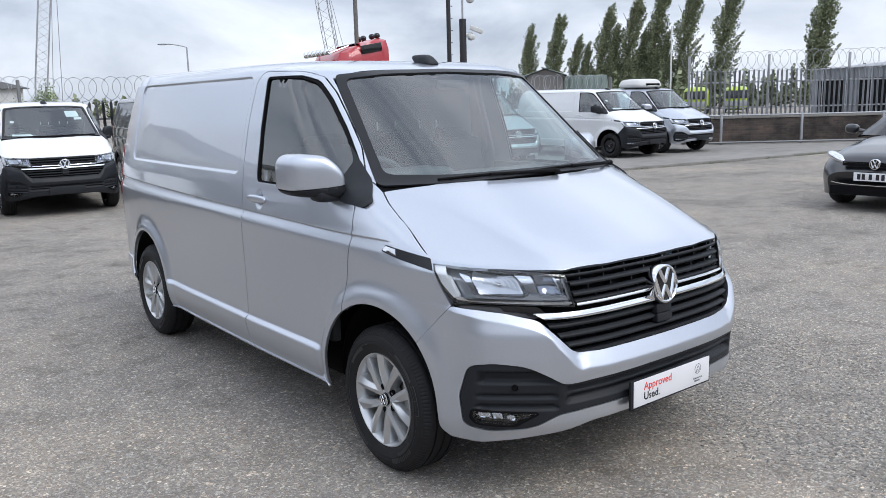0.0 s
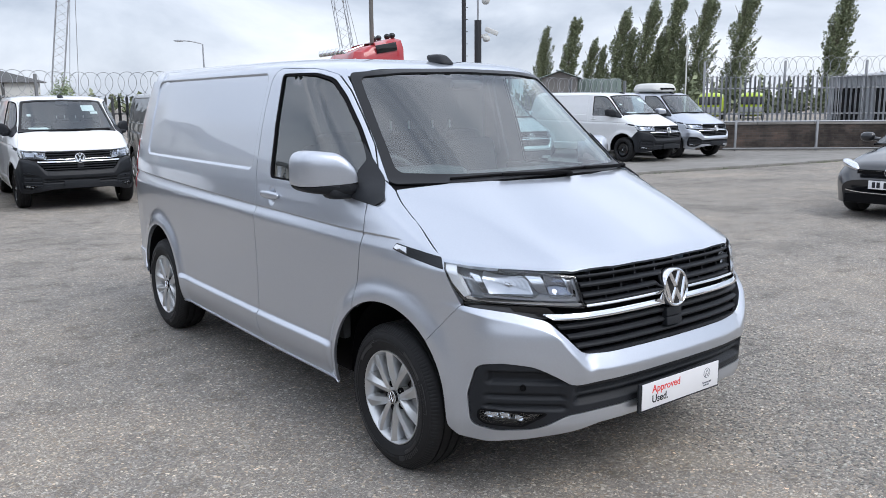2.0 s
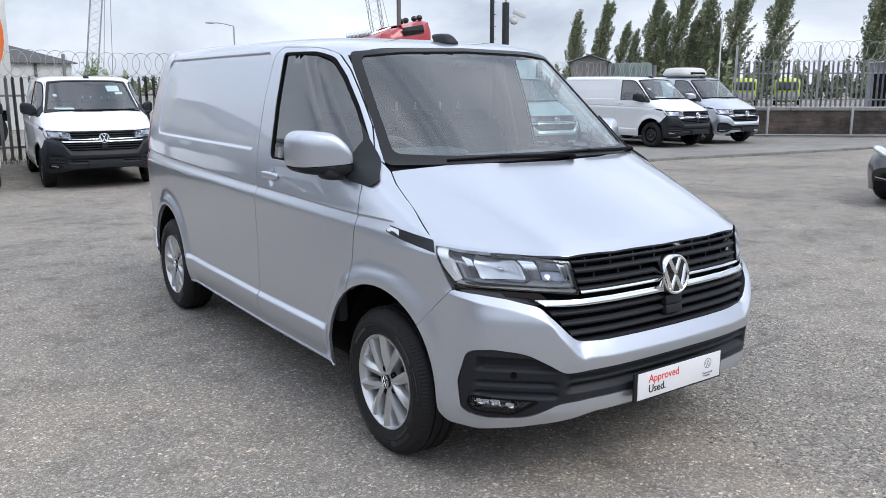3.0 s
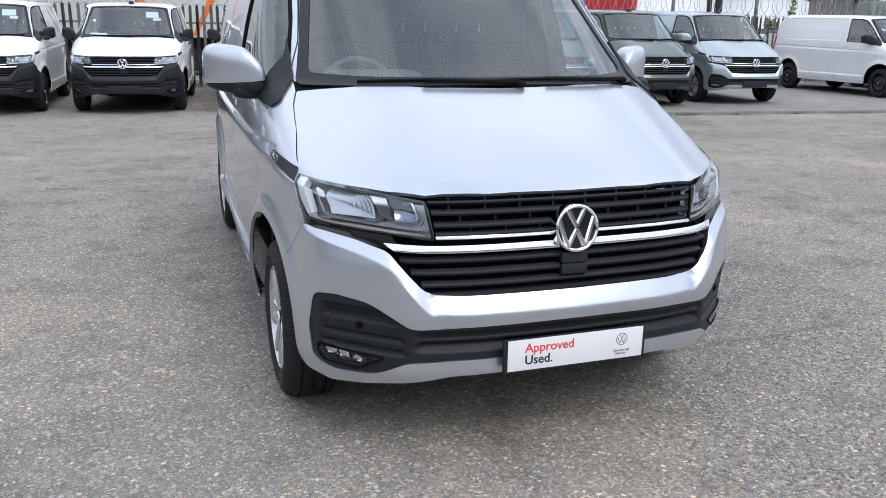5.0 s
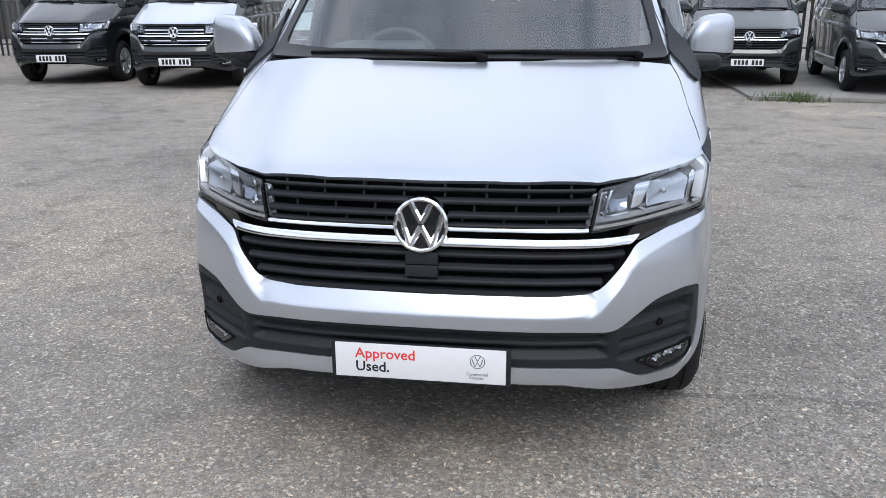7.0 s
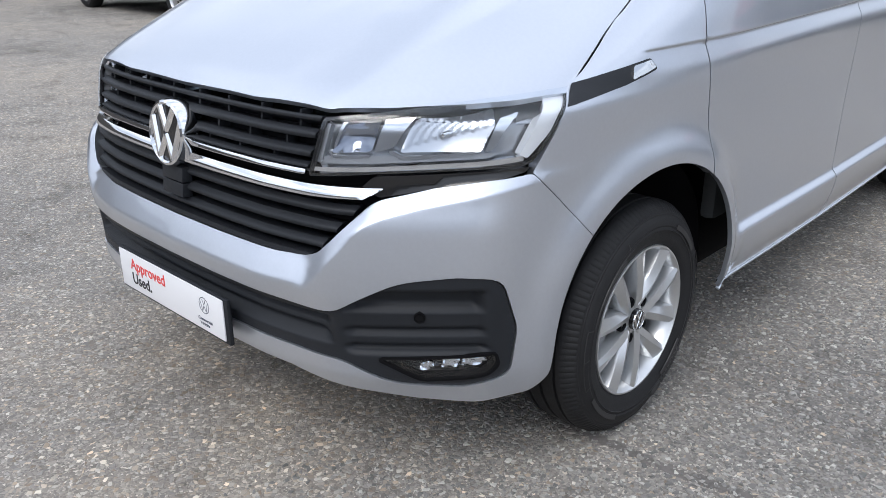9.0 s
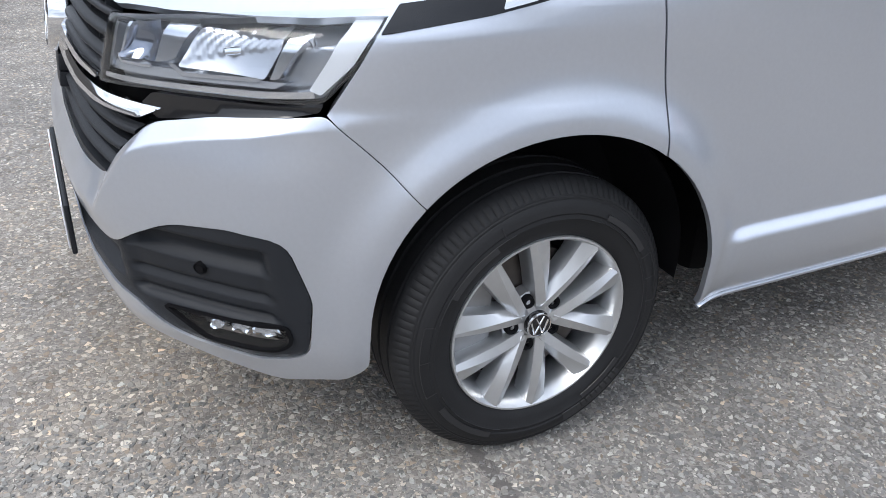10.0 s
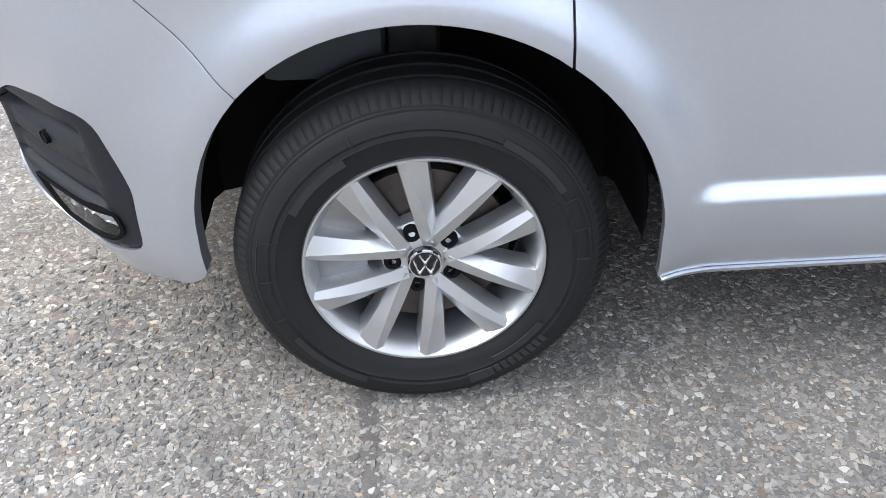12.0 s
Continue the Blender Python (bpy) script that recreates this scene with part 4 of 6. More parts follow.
def make_mirror(van, s, paint):
    cx, cy, cz = (0.990, 0.57, 1.292) if s > 0 else (1.006, 0.40, 1.292)
    wide = 0.092 if s > 0 else 0.112

    def shaped(p):
        t = (p.x - cx) / 0.1
        k = (p.z - cz) / 0.11
        z0 = cz - 0.052
        z = z0 + (p.z - z0) * (0.55 + 0.45 * float(sstep(-1.5, -0.3, t))) if p.z > z0 else z0 + (p.z - z0) * 0.60
        return Vector((p.x - (0.018 if t < -0.3 else 0) * (-t - 0.3), p.y - 0.05 * (1 - t) * 0.5 + 0.03 * t, z + 0.012 * t))
    for nm, mt, lo, hi in (("mirror_shell", paint, -0.034, 1), ("mirror_base", PLASTIC, -1, -0.034)):
        bm = blob(bmesh.new(), (cx, cy, cz), (wide, 0.085, 0.108), 3.7, 44, 32, cut=shaped)
        geom = bm.verts[:] + bm.edges[:] + bm.faces[:]
        z = cz + (lo if lo > -1 else hi)
        r = bmesh.ops.bisect_plane(bm, geom=geom, plane_co=(cx, cy, z), plane_no=(0.10, -0.05, 1 if lo > -1 else -1), clear_inner=lo > -1, clear_outer=False)
        if lo <= -1:
            bmesh.ops.delete(bm, geom=[v for v in bm.verts if (v.co - Vector((cx, cy, z))).dot(Vector((0.10, -0.05, 1))) > 1e-4], context="VERTS")
        edges = [e for e in bm.edges if e.is_boundary]
        if edges:
            bmesh.ops.holes_fill(bm, edges=edges)
        bmesh.ops.scale(bm, vec=(s, 1, 1), verts=bm.verts)
        part(nm, bm, mt, van, "door mirror shell in body colour" if lo > -1 else "black lower mirror casing")
    bm = bmesh.new()
    blob(bm, (s * 0.928, 0.335 + (cy - 0.40) * 0.5, 1.218), (0.085, 0.06, 0.034), 3.4, 24, 14)
    part("mirror_arm", bm, PLASTIC, van)
    sail = rounded([(0.100, 1.190), (0.118, 1.166, 0.02), (0.27, 1.186), (0.31, 1.22), (0.325, 1.35), (0.395, 1.425, 0.005), (0.262, 1.318)], 0.012)
    link("mirror_sail", sheet_mesh("mirror_sail", "S", sail, (), 0.010, 0.03, 0.016, 0, flip=s < 0), PLASTIC, van, "black mirror mounting triangle")
    bm = bmesh.new()
    box(bm, (0.13, 0.006, 0.13), pose(s * cx, cy + 0.060, cz + 0.01), 0.002)
    part("mirror_glass", bm, CHROME, van)


def make_handle(van, s, paint):
    o, d = chart_rays("S", np.array([(1.06, 1.14)]))
    p = cast(o, d)[0]
    bm = blob(bmesh.new(), (p[0] * s + s * 0.022, 1.06, 1.141), (0.014, 0.10, 0.020), 3.0)
    box(bm, (0.03, 0.03, 0.024), pose(s * (p[0] + 0.006), 0.985, 1.141), 0.006)
    box(bm, (0.03, 0.03, 0.024), pose(s * (p[0] + 0.006), 1.13, 1.141), 0.006)
    part("door_handle", bm, paint, van)


def slat_nose(zc, h):
    """A slat's rounded nose, its upper half leaning back."""
    return lambda p: 0.010 * (1 - np.clip(np.abs(p[:, 2] - zc + 0.002) / (h * 0.5), 0, 1) ** 2) - 0.006 * np.clip((p[:, 2] - zc) / (h * 0.5), 0, 1)


def build_grille(van):
    back = rounded(both([nw(0.0, 0.962, 0), nw(0.53, 0.945), nw(0.70, 0.85), nw(0.64, 0.77), nw(0.52, 0.625), nw(0.0, 0.615, 0)]), 0.01)
    gr = link("grille", sheet_mesh("grille", "W", back, (), -0.060, 0.03, 0.0, 0), MATTE, van, "black slatted radiator grille with chrome strips")
    for z, h in ((0.944, 0.017), (0.905, 0.021), (0.865, 0.021), (0.836, 0.012)):
        link("slat", sheet_mesh("slat", "W", bar_outline(z, h, grille_half(z) - 0.003, 0.003), (), -0.016, 0.0055, 0.045, 0, shape=slat_nose(z, h)), PLASTIC, gr)
    for z, h in ((0.749, 0.022), (0.708, 0.022), (0.668, 0.021)):
        link("slat", sheet_mesh("slat", "W", bar_outline(z, h, grille_half(z) - 0.006, 0.010), (), -0.014, 0.0055, 0.045, 0, shape=slat_nose(z, h)), PLASTIC, gr)
    link("grille_frame", sheet_mesh("grille_frame", "W", bar_outline(0.636, 0.012, 0.50, 0.006), (), -0.002, 0.02, 0.05, 0), PLASTIC, gr)
    for x in np.arange(-0.43, 0.44, 0.123):
        for z0, z1, o in ((0.906, 0.945, 0.0), (0.866, 0.906, 0.035), (0.836, 0.866, 0.07)):
            xr = x - math.copysign(o, x)
            bm = bmesh.new()
            y = float(NOSE((z0 + z1) / 2)) + float(BOW(abs(xr)))
            box(bm, (0.007, 0.03, z1 - z0), pose(xr, y + 0.042, (z0 + z1) / 2, -7, 0, 0))
            part("grille_rib", bm, PLASTIC, gr)
    link("chrome_strip", sheet_mesh("chrome_strip", "W", bar_outline(0.7855, 0.024, 0.606, 0.034), (), 0.006, 0.009, 0.024, 0, shape=lambda p: 0.0045 * (0.7855 - p[:, 2]) / 0.012 - 0.004 * ((p[:, 2] - 0.7855) / 0.012) ** 2), CHROME, gr, "bright chrome grille strip")
    link("chrome_strip", sheet_mesh("chrome_strip", "W", bar_outline(0.8235, 0.011, 0.484, 0.0), (), 0.004, 0.006, 0.02, 0, shape=lambda p: 0.0014 * (0.8235 - p[:, 2]) / 0.0055 - 0.001 * ((p[:, 2] - 0.8235) / 0.0055) ** 2), CHROME, gr, "thin chrome grille strip")
    # round emblem
    y = float(NOSE(0.838)) - 0.012
    em = part("emblem", lathe([(0.0, 0.010), (0.072, 0.006), (0.078, -0.02)], 64), BLACK, gr, "round chrome emblem on a dark disc", m=pose(0, y, 0.838, 0, 0, -90) @ pose(0, 0, 0, 0, 0, 0))
    em.matrix_basis = Matrix.Translation((0, y, 0.838)) @ Matrix.Rotation(radians(-7), 4, "X") @ Matrix.Rotation(radians(-90), 4, "Z")
    part("emblem_ring", lathe([(0.068, 0.004), (0.070, 0.013), (0.075, 0.016), (0.081, 0.013), (0.084, 0.0), (0.084, -0.03)], 64), CHROME, em)
    bm = bmesh.new()
    for a, b in EMBLEM:
        stroke(bm, (a[0] * 0.076, a[1] * 0.076), (b[0] * 0.076, b[1] * 0.076), 0.019, 0.007)
    mk = part("emblem_mark", bm, CHROME, em, smooth=False)
    mk.matrix_basis = Matrix.Rotation(radians(90), 4, "Z") @ Matrix.Translation((0, -0.008, 0))
    bm = bmesh.new()
    box(bm, (0.098, 0.03, 0.038), pose(0, float(NOSE(0.72)) + 0.008, 0.735, -7, 0, 0), 0.004)
    box(bm, (0.098, 0.03, 0.036), pose(0, float(NOSE(0.69)) + 0.008, 0.696, -7, 0, 0), 0.004)
    part("sensor_cover", bm, PLASTIC, gr, "flat black sensor cover")


def build_front_details(van, plate):
    pl = bmesh.new()
    box(pl, (0.548, 0.012, 0.124), pose(0, -0.853, 0.418), 0.005)
    holder = part("plate_holder", pl, PLASTIC, van)
    if plate == "show":
        bm = bmesh.new()
        box(bm, (0.52, 0.004, 0.111), pose(0, -0.862, 0.422), 0.0015)
        card = part("show_plate", bm, PAPER, holder, "white card show plate with red and black print")
        q = Matrix.Rotation(radians(90), 4, "X")
        writing("Approved", 0.046, INK_RED, card, "print", Matrix.Translation((-0.198, -0.8646, 0.431)) @ q, 0.012)
        writing("Used.", 0.046, INK_BLACK, card, "print", Matrix.Translation((-0.198, -0.8646, 0.388)) @ q, 0.016)
        writing("Commercial", 0.013, INK_GREY, card, "print", Matrix.Translation((0.142, -0.8646, 0.393)) @ q)
        writing("Vehicles", 0.013, INK_GREY, card, "print", Matrix.Translation((0.150, -0.8646, 0.381)) @ q)
        bm = bmesh.new()
        for i in range(32):
            a0, a1 = 2 * math.pi * i / 32, 2 * math.pi * (i + 1) / 32
            stroke(bm, (0.175 + 0.0215 * math.cos(a0), 0.438 + 0.0215 * math.sin(a0)), (0.175 + 0.0215 * math.cos(a1), 0.438 + 0.0215 * math.sin(a1)), 0.0025, 0.0004)
        for a, b in EMBLEM:
            stroke(bm, (0.175 + a[0] * 0.019, 0.438 + a[1] * 0.019), (0.175 + b[0] * 0.019, 0.438 + b[1] * 0.019), 0.0026, 0.0004)
        part("printed_mark", bm, INK_GREY, card, smooth=False, m=pose(0, -0.8642, 0))
    elif plate == "plate":
        bm = bmesh.new()
        box(bm, (0.52, 0.004, 0.111), pose(0, -0.862, 0.422), 0.0015)
        card = part("number_plate", bm, PAPER, holder, "white number plate with black bars")
        for x in (-0.19, -0.13, -0.07, -0.01, 0.09, 0.15, 0.21):
            bm = bmesh.new()
            box(bm, (0.040, 0.002, 0.075), pose(x, -0.8645, 0.422), 0.0)
            part("plate_bar", bm, INK_BLACK, card)
    # cowl and wipers
    cowl = rounded(both([(0.0, 1.272, 0), (0.5, 1.272), (0.792, 1.270, 0.01), (0.80, 1.238), (0.5, 1.236), (0.0, 1.236, 0)]), 0.005)
    link("wiper_cowl", sheet_mesh("wiper_cowl", "F", cowl, (), -0.012, 0.03, 0.01, 0), MATTE, van, "black wiper cowl")
    for x0, x1, za, zb in ((0.10, -0.56, 1.262, 1.285), (0.655, -0.02, 1.264, 1.283)):
        def on(x, z, lift):
            y = float(NOSE(z)) + float(BOW(abs(x)))
            return Vector((x, y - 0.79 * lift, z + 0.61 * lift))
        bm = bmesh.new()
        n = 10
        for i in range(n):
            a, b = i / n, (i + 1) / n
            rod(bm, on(x0 + (x1 - x0) * a, za + 0.012 * math.sin(a * 2.6), 0.010), on(x0 + (x1 - x0) * b, za + 0.012 * math.sin(b * 2.6), 0.010), 0.006, seg=8)
        blade = bm
        bm = bmesh.new()
        for i in range(5):
            a, b = i / 5 * 0.62, (i + 1) / 5 * 0.62
            rod(bm, on(x0 + (x1 - x0) * a, za - 0.004 + 0.016 * a, 0.024), on(x0 + (x1 - x0) * b, za - 0.004 + 0.016 * b, 0.024), 0.009 - 0.004 * a, seg=8)
        blob(bm, on(x0, za - 0.006, 0.016), (0.022, 0.018, 0.014), 2.2, 12, 8)
        arm = part("wiper", bm, MATTE, van, "black wiper arm and blade")
        part("blade", blade, MATTE, arm)


def add_papers(van):
    """Sale papers behind the windscreen."""
    for q in ([(0.30, 1.60), (0.52, 1.60), (0.50, 1.70), (0.29, 1.70)], [(0.42, 1.55), (0.55, 1.55), (0.55, 1.59), (0.42, 1.59)], [(-0.62, 1.30), (-0.30, 1.30), (-0.34, 1.335), (-0.62, 1.335)], [(-0.60, 1.52), (-0.54, 1.52), (-0.54, 1.56), (-0.60, 1.56)]):
        link("paper", sheet_mesh("paper", "F", q, (), -0.018, 0.05, 0.001, 0), PAPER, van, "white paper notice inside the windscreen")


def build_cabin(van):
    """Dashboard, wheel, seats and bulkhead behind the windscreen."""
    bm = bmesh.new()
    box(bm, (1.50, 0.58, 0.28), pose(0, 0.42, 1.07, 6, 0, 0), 0.06, 3)
    box(bm, (0.42, 0.26, 0.10), pose(-0.38, 0.47, 1.24, 0, 0, 0), 0.045, 3)
    part("dashboard", bm, TRIM, van, "grey plastic dashboard")
    bm = bmesh.new()
    seg, rr, tt = 40, 0.185, 0.016
    c = pose(-0.38, 0.70, 1.16, 62, 0, 0)
    for i in range(seg):
        a0, a1 = 2 * math.pi * i / seg, 2 * math.pi * (i + 1) / seg
        rod(bm, c @ Vector((rr * math.cos(a0), rr * math.sin(a0), 0)), c @ Vector((rr * math.cos(a1), rr * math.sin(a1), 0)), tt, seg=8)
    for a in (0.1, math.pi - 0.1, -math.pi / 2):
        rod(bm, c @ Vector((0, 0, -0.03)), c @ Vector((rr * math.cos(a), rr * math.sin(a), 0)), 0.02, 0.014, 8)
    rod(bm, c @ Vector((0, 0, -0.2)), c @ Vector((0, 0, 0.0)), 0.05, 0.06, 16)
    part("steering_wheel", bm, TRIM, van)
    for x, w in ((-0.42, 0.50), (0.30, 0.86)):
        bm = bmesh.new()
        box(bm, (w, 0.52, 0.22), pose(x, 0.92, 0.82, -6, 0, 0), 0.06, 3)
        box(bm, (w - 0.04, 0.16, 0.58), pose(x, 1.16, 1.10, -12, 0, 0), 0.06, 3)
        for hx in ((x,) if w < 0.6 else (x - 0.21, x + 0.21)):
            box(bm, (0.24, 0.10, 0.11), pose(hx, 1.235, 1.385, -10, 0, 0), 0.04, 3)
        part("seat", bm, CLOTH, van, "dark cloth seat")
    bm = bmesh.new()
    box(bm, (1.52, 0.03, 1.05), pose(0, 1.335, 1.25), 0.01)
    bulk = part("bulkhead", bm, TRIM, van, "grey load bulkhead")
    # white bars stand in for the light in the bulkhead's slots
    for x in (0.008, 0.142, 0.326, 0.462):
        bm = bmesh.new()
        box(bm, (0.012, 0.006, 0.050), pose(x, 1.317, 1.475), 0.001)
        part("slot", bm, PAPER, bulk, "white bar standing for a lit slot")
    bm = bmesh.new()
    box(bm, (0.20, 0.04, 0.045), pose(0.0, 0.58, 1.70, 30, 0, 0), 0.015)
    part("sun_sensor", bm, PLASTIC, van)
    bm = bmesh.new()
    box(bm, (1.22, 0.42, 0.03), pose(0, 1.12, 1.80), 0.01)
    part("headlining", bm, TRIM, van)
    for s in (1, -1):
        bm = bmesh.new()
        box(bm, (0.05, 0.70, 0.75), pose(s * 0.84, 0.82, 0.85, 0, 0, 0), 0.02)
        part("door_lining", bm, TRIM, van)


def repaint(thing, swaps):
    """Gives a copied van other paints, slot by slot."""
    for o in thing.children_recursive:
        for sl in o.material_slots:
            if sl.material in swaps:
                new_one = swaps[sl.material]
                sl.link = "OBJECT"
                sl.material = new_one

# ---------------------------------------------------------------- the yard


def nodes_of(name):
    m = bpy.data.materials.new(name)
    m.use_nodes = True
    return m, m.node_tree.nodes, m.node_tree.links, m.node_tree.nodes["Principled BSDF"]


def noise_node(n, l, vec, scale, detail=5, rough=0.55):
    t = n.new("ShaderNodeTexNoise")
    t.inputs["Scale"].default_value, t.inputs["Detail"].default_value, t.inputs["Roughness"].default_value = scale, detail, rough
    l.new(vec, t.inputs["Vector"])
    return t.outputs["Fac"]


def ramp_node(n, l, fac, stops):
    r = n.new("ShaderNodeValToRGB")
    e = r.color_ramp.elements
    while len(e) < len(stops):
        e.new(0.5)
    for el, (p, c) in zip(e, stops):
        el.position, el.color = p, (*c, 1)
    l.new(fac, r.inputs["Fac"])
    return r.outputs["Color"]


def mix_node(n, l, fac, a, b, blend="MIX"):
    x = n.new("ShaderNodeMix")
    x.data_type, x.blend_type = "RGBA", blend
    if isinstance(fac, float):
        x.inputs["Factor"].default_value = fac
    else:
        l.new(fac, x.inputs["Factor"])
    for k, v in (("A", a), ("B", b)):
        if isinstance(v, tuple):
            x.inputs[k].default_value = (*v, 1)
        else:
            l.new(v, x.inputs[k])
    return x.outputs["Result"]


def asphalt_mat():
    """Worn asphalt: pale chippings bedded in a grey binder, with stains and polished patches."""
    m, n, l, b = nodes_of("worn_asphalt")
    vec = n.new("ShaderNodeTexCoord").outputs["Object"]
    warp = n.new("ShaderNodeTexNoise")
    warp.inputs["Scale"].default_value = 60
    l.new(vec, warp.inputs["Vector"])
    wv = n.new("ShaderNodeVectorMath")
    wv.operation = "MULTIPLY_ADD"
    wv.inputs[1].default_value = (0.012, 0.012, 0.0)
    l.new(warp.outputs["Color"], wv.inputs[0])
    l.new(vec, wv.inputs[2])

    def chips(scale):
        v = n.new("ShaderNodeTexVoronoi")
        v.inputs["Scale"].default_value = scale
        v.inputs["Randomness"].default_value = 1.0
        l.new(wv.outputs[0], v.inputs["Vector"])
        e = n.new("ShaderNodeTexVoronoi")
        e.feature = "DISTANCE_TO_EDGE"
        e.inputs["Scale"].default_value = scale
        l.new(wv.outputs[0], e.inputs["Vector"])
        s = n.new("ShaderNodeSeparateColor")
        l.new(v.outputs["Color"], s.inputs[0])
        return s.outputs, e.outputs["Distance"]

    c1, d1 = chips(78.0)
    c2, d2 = chips(190.0)
    tone1 = ramp_node(n, l, c1[0], [(0.0, (0.14, 0.135, 0.13)), (0.42, (0.215, 0.208, 0.197)), (0.77, (0.29, 0.278, 0.26)), (0.95, (0.40, 0.387, 0.36)), (1.0, (0.54, 0.515, 0.46))])
    hue = ramp_node(n, l, c1[1], [(0.0, (0.92, 0.96, 1.02)), (0.6, (1.0, 1.0, 1.0)), (1.0, (1.10, 0.98, 0.86))])
    tone1 = mix_node(n, l, 1.0, tone1, hue, "MULTIPLY")
    tone2 = ramp_node(n, l, c2[0], [(0.0, (0.13, 0.128, 0.125)), (0.6, (0.196, 0.19, 0.182)), (0.92, (0.265, 0.258, 0.246)), (1.0, (0.46, 0.445, 0.42))])
    worn = noise_node(n, l, vec, 0.55, 6, 0.6)
    show = n.new("ShaderNodeMath")
    show.operation = "MULTIPLY_ADD"
    l.new(worn, show.inputs[0])
    show.inputs[1].default_value, show.inputs[2].default_value = 1.5, -0.18
    pick = n.new("ShaderNodeMath")
    pick.operation = "LESS_THAN"
    l.new(c1[2], pick.inputs[0])
    l.new(show.outputs[0], pick.inputs[1])
    edge = n.new("ShaderNodeMapRange")
    edge.inputs["From Min"].default_value, edge.inputs["From Max"].default_value = 0.02, 0.10
    l.new(d1, edge.inputs["Value"])
    stone = n.new("ShaderNodeMath")
    stone.operation = "MULTIPLY"
    l.new(pick.outputs[0], stone.inputs[0])
    l.new(edge.outputs[0], stone.inputs[1])
    col = mix_node(n, l, stone.outputs[0], tone2, tone1)
    stain = ramp_node(n, l, noise_node(n, l, vec, 0.35, 7, 0.62), [(0.28, (0.60, 0.595, 0.59)), (0.46, (0.96, 0.955, 0.945)), (0.58, (1.07, 1.04, 1.0)), (0.72, (1.42, 1.33, 1.20))])
    col = mix_node(n, l, 1.0, col, stain, "MULTIPLY")
    blot = ramp_node(n, l, noise_node(n, l, vec, 3.2, 5, 0.7), [(0.32, (0.70, 0.69, 0.68)), (0.47, (1, 1, 1)), (0.75, (1.16, 1.14, 1.10))])
    col = mix_node(n, l, 1.0, col, blot, "MULTIPLY")
    col = mix_node(n, l, 1.0, col, (1.28, 1.24, 1.205), "MULTIPLY")
    l.new(col, b.inputs["Base Color"])
    b.inputs["Roughness"].default_value = 0.95
    b.inputs["Specular IOR Level"].default_value = 0.12
    hgt = n.new("ShaderNodeMath")
    hgt.operation = "MULTIPLY_ADD"
    l.new(stone.outputs[0], hgt.inputs[0])
    hgt.inputs[1].default_value = 0.6
    l.new(noise_node(n, l, vec, 260, 3), hgt.inputs[2])
    bp = n.new("ShaderNodeBump")
    bp.inputs["Strength"].default_value, bp.inputs["Distance"].default_value = 0.6, 0.0032
    l.new(hgt.outputs[0], bp.inputs["Height"])
    l.new(bp.outputs[0], b.inputs["Normal"])
    return m


ASPHALT = asphalt_mat()
CONCRETE = mat("stained_concrete", (0.235, 0.225, 0.21), 0.9, 0, 0, 0.3, 2.2, 0.4, 90.0)
GALV = mat("weathered_galvanised_steel", (0.36, 0.37, 0.39), 0.5, 0.45, 0, 0.18, 3.0)
GALV_DARK = mat("dull_galvanised_steel", (0.20, 0.205, 0.21), 0.55, 0.4, 0, 0.2, 3.0)
WIRE = mat("razor_wire_steel", (0.42, 0.43, 0.45), 0.4, 0.7, 0, 0.1, 6.0)
CLAD = mat("grey_brown_cladding", (0.22, 0.21, 0.20), 0.7, 0, 0, 0.2, 1.2, 0.2, 30.0)
CLAD_DARK = mat("dark_brown_cladding", (0.075, 0.068, 0.062), 0.7, 0, 0, 0.2, 1.2, 0.2, 30.0)
CLAD_GREEN = mat("faded_green_cladding", (0.20, 0.25, 0.23), 0.7, 0, 0, 0.18, 1.2)
WALLWHITE = mat("off_white_render", (0.62, 0.62, 0.60), 0.8, 0, 0, 0.12, 1.5)
ROOFING = mat("dark_fibre_cement_roof", (0.10, 0.10, 0.10), 0.85, 0, 0, 0.25, 2.0, 0.3, 20.0)
ORANGE = mat("orange_vinyl", (0.80, 0.17, 0.03), 0.4, 0, 0.3, 0.05, 3.0)
LIME = mat("lime_yellow_paint", (0.42, 0.55, 0.03), 0.4, 0, 0.4, 0.08, 3.0)
BARK = mat("poplar_bark", (0.13, 0.11, 0.085), 0.9, 0, 0, 0.3, 3.0, 0.6, 12.0)
GRASS = mat("rough_grass", (0.075, 0.12, 0.03), 0.8, 0, 0, 0.3, 9.0)
POLE_DARK = mat("dark_painted_pole", (0.03, 0.03, 0.034), 0.5, 0.2, 0, 0.15, 4.0)


def leaf_mat(name, a, c):
    m, n, l, b = nodes_of(name)
    g = n.new("ShaderNodeNewGeometry")
    l.new(ramp_node(n, l, g.outputs["Random Per Island"], [(0.0, a), (1.0, c)]), b.inputs["Base Color"])
    b.inputs["Roughness"].default_value = 0.6
    return m


LEAF = leaf_mat("poplar_leaves", (0.095, 0.115, 0.06), (0.25, 0.28, 0.16))


def thing(name, label, category, group="", m=None):
    ob = new(name)
    tagged(ob, label, category, group)
    if m is not None:
        ob.matrix_basis = m
    return ob


bm = bmesh.new()


def fall(x, y):
    """The yard's shallow fall towards the parked rows."""
    return -0.085 * float(sstep(4.0, 9.0, y) * (1 - sstep(15.8, 16.5, y)) * (1 - sstep(32.0, 34.0, x)))


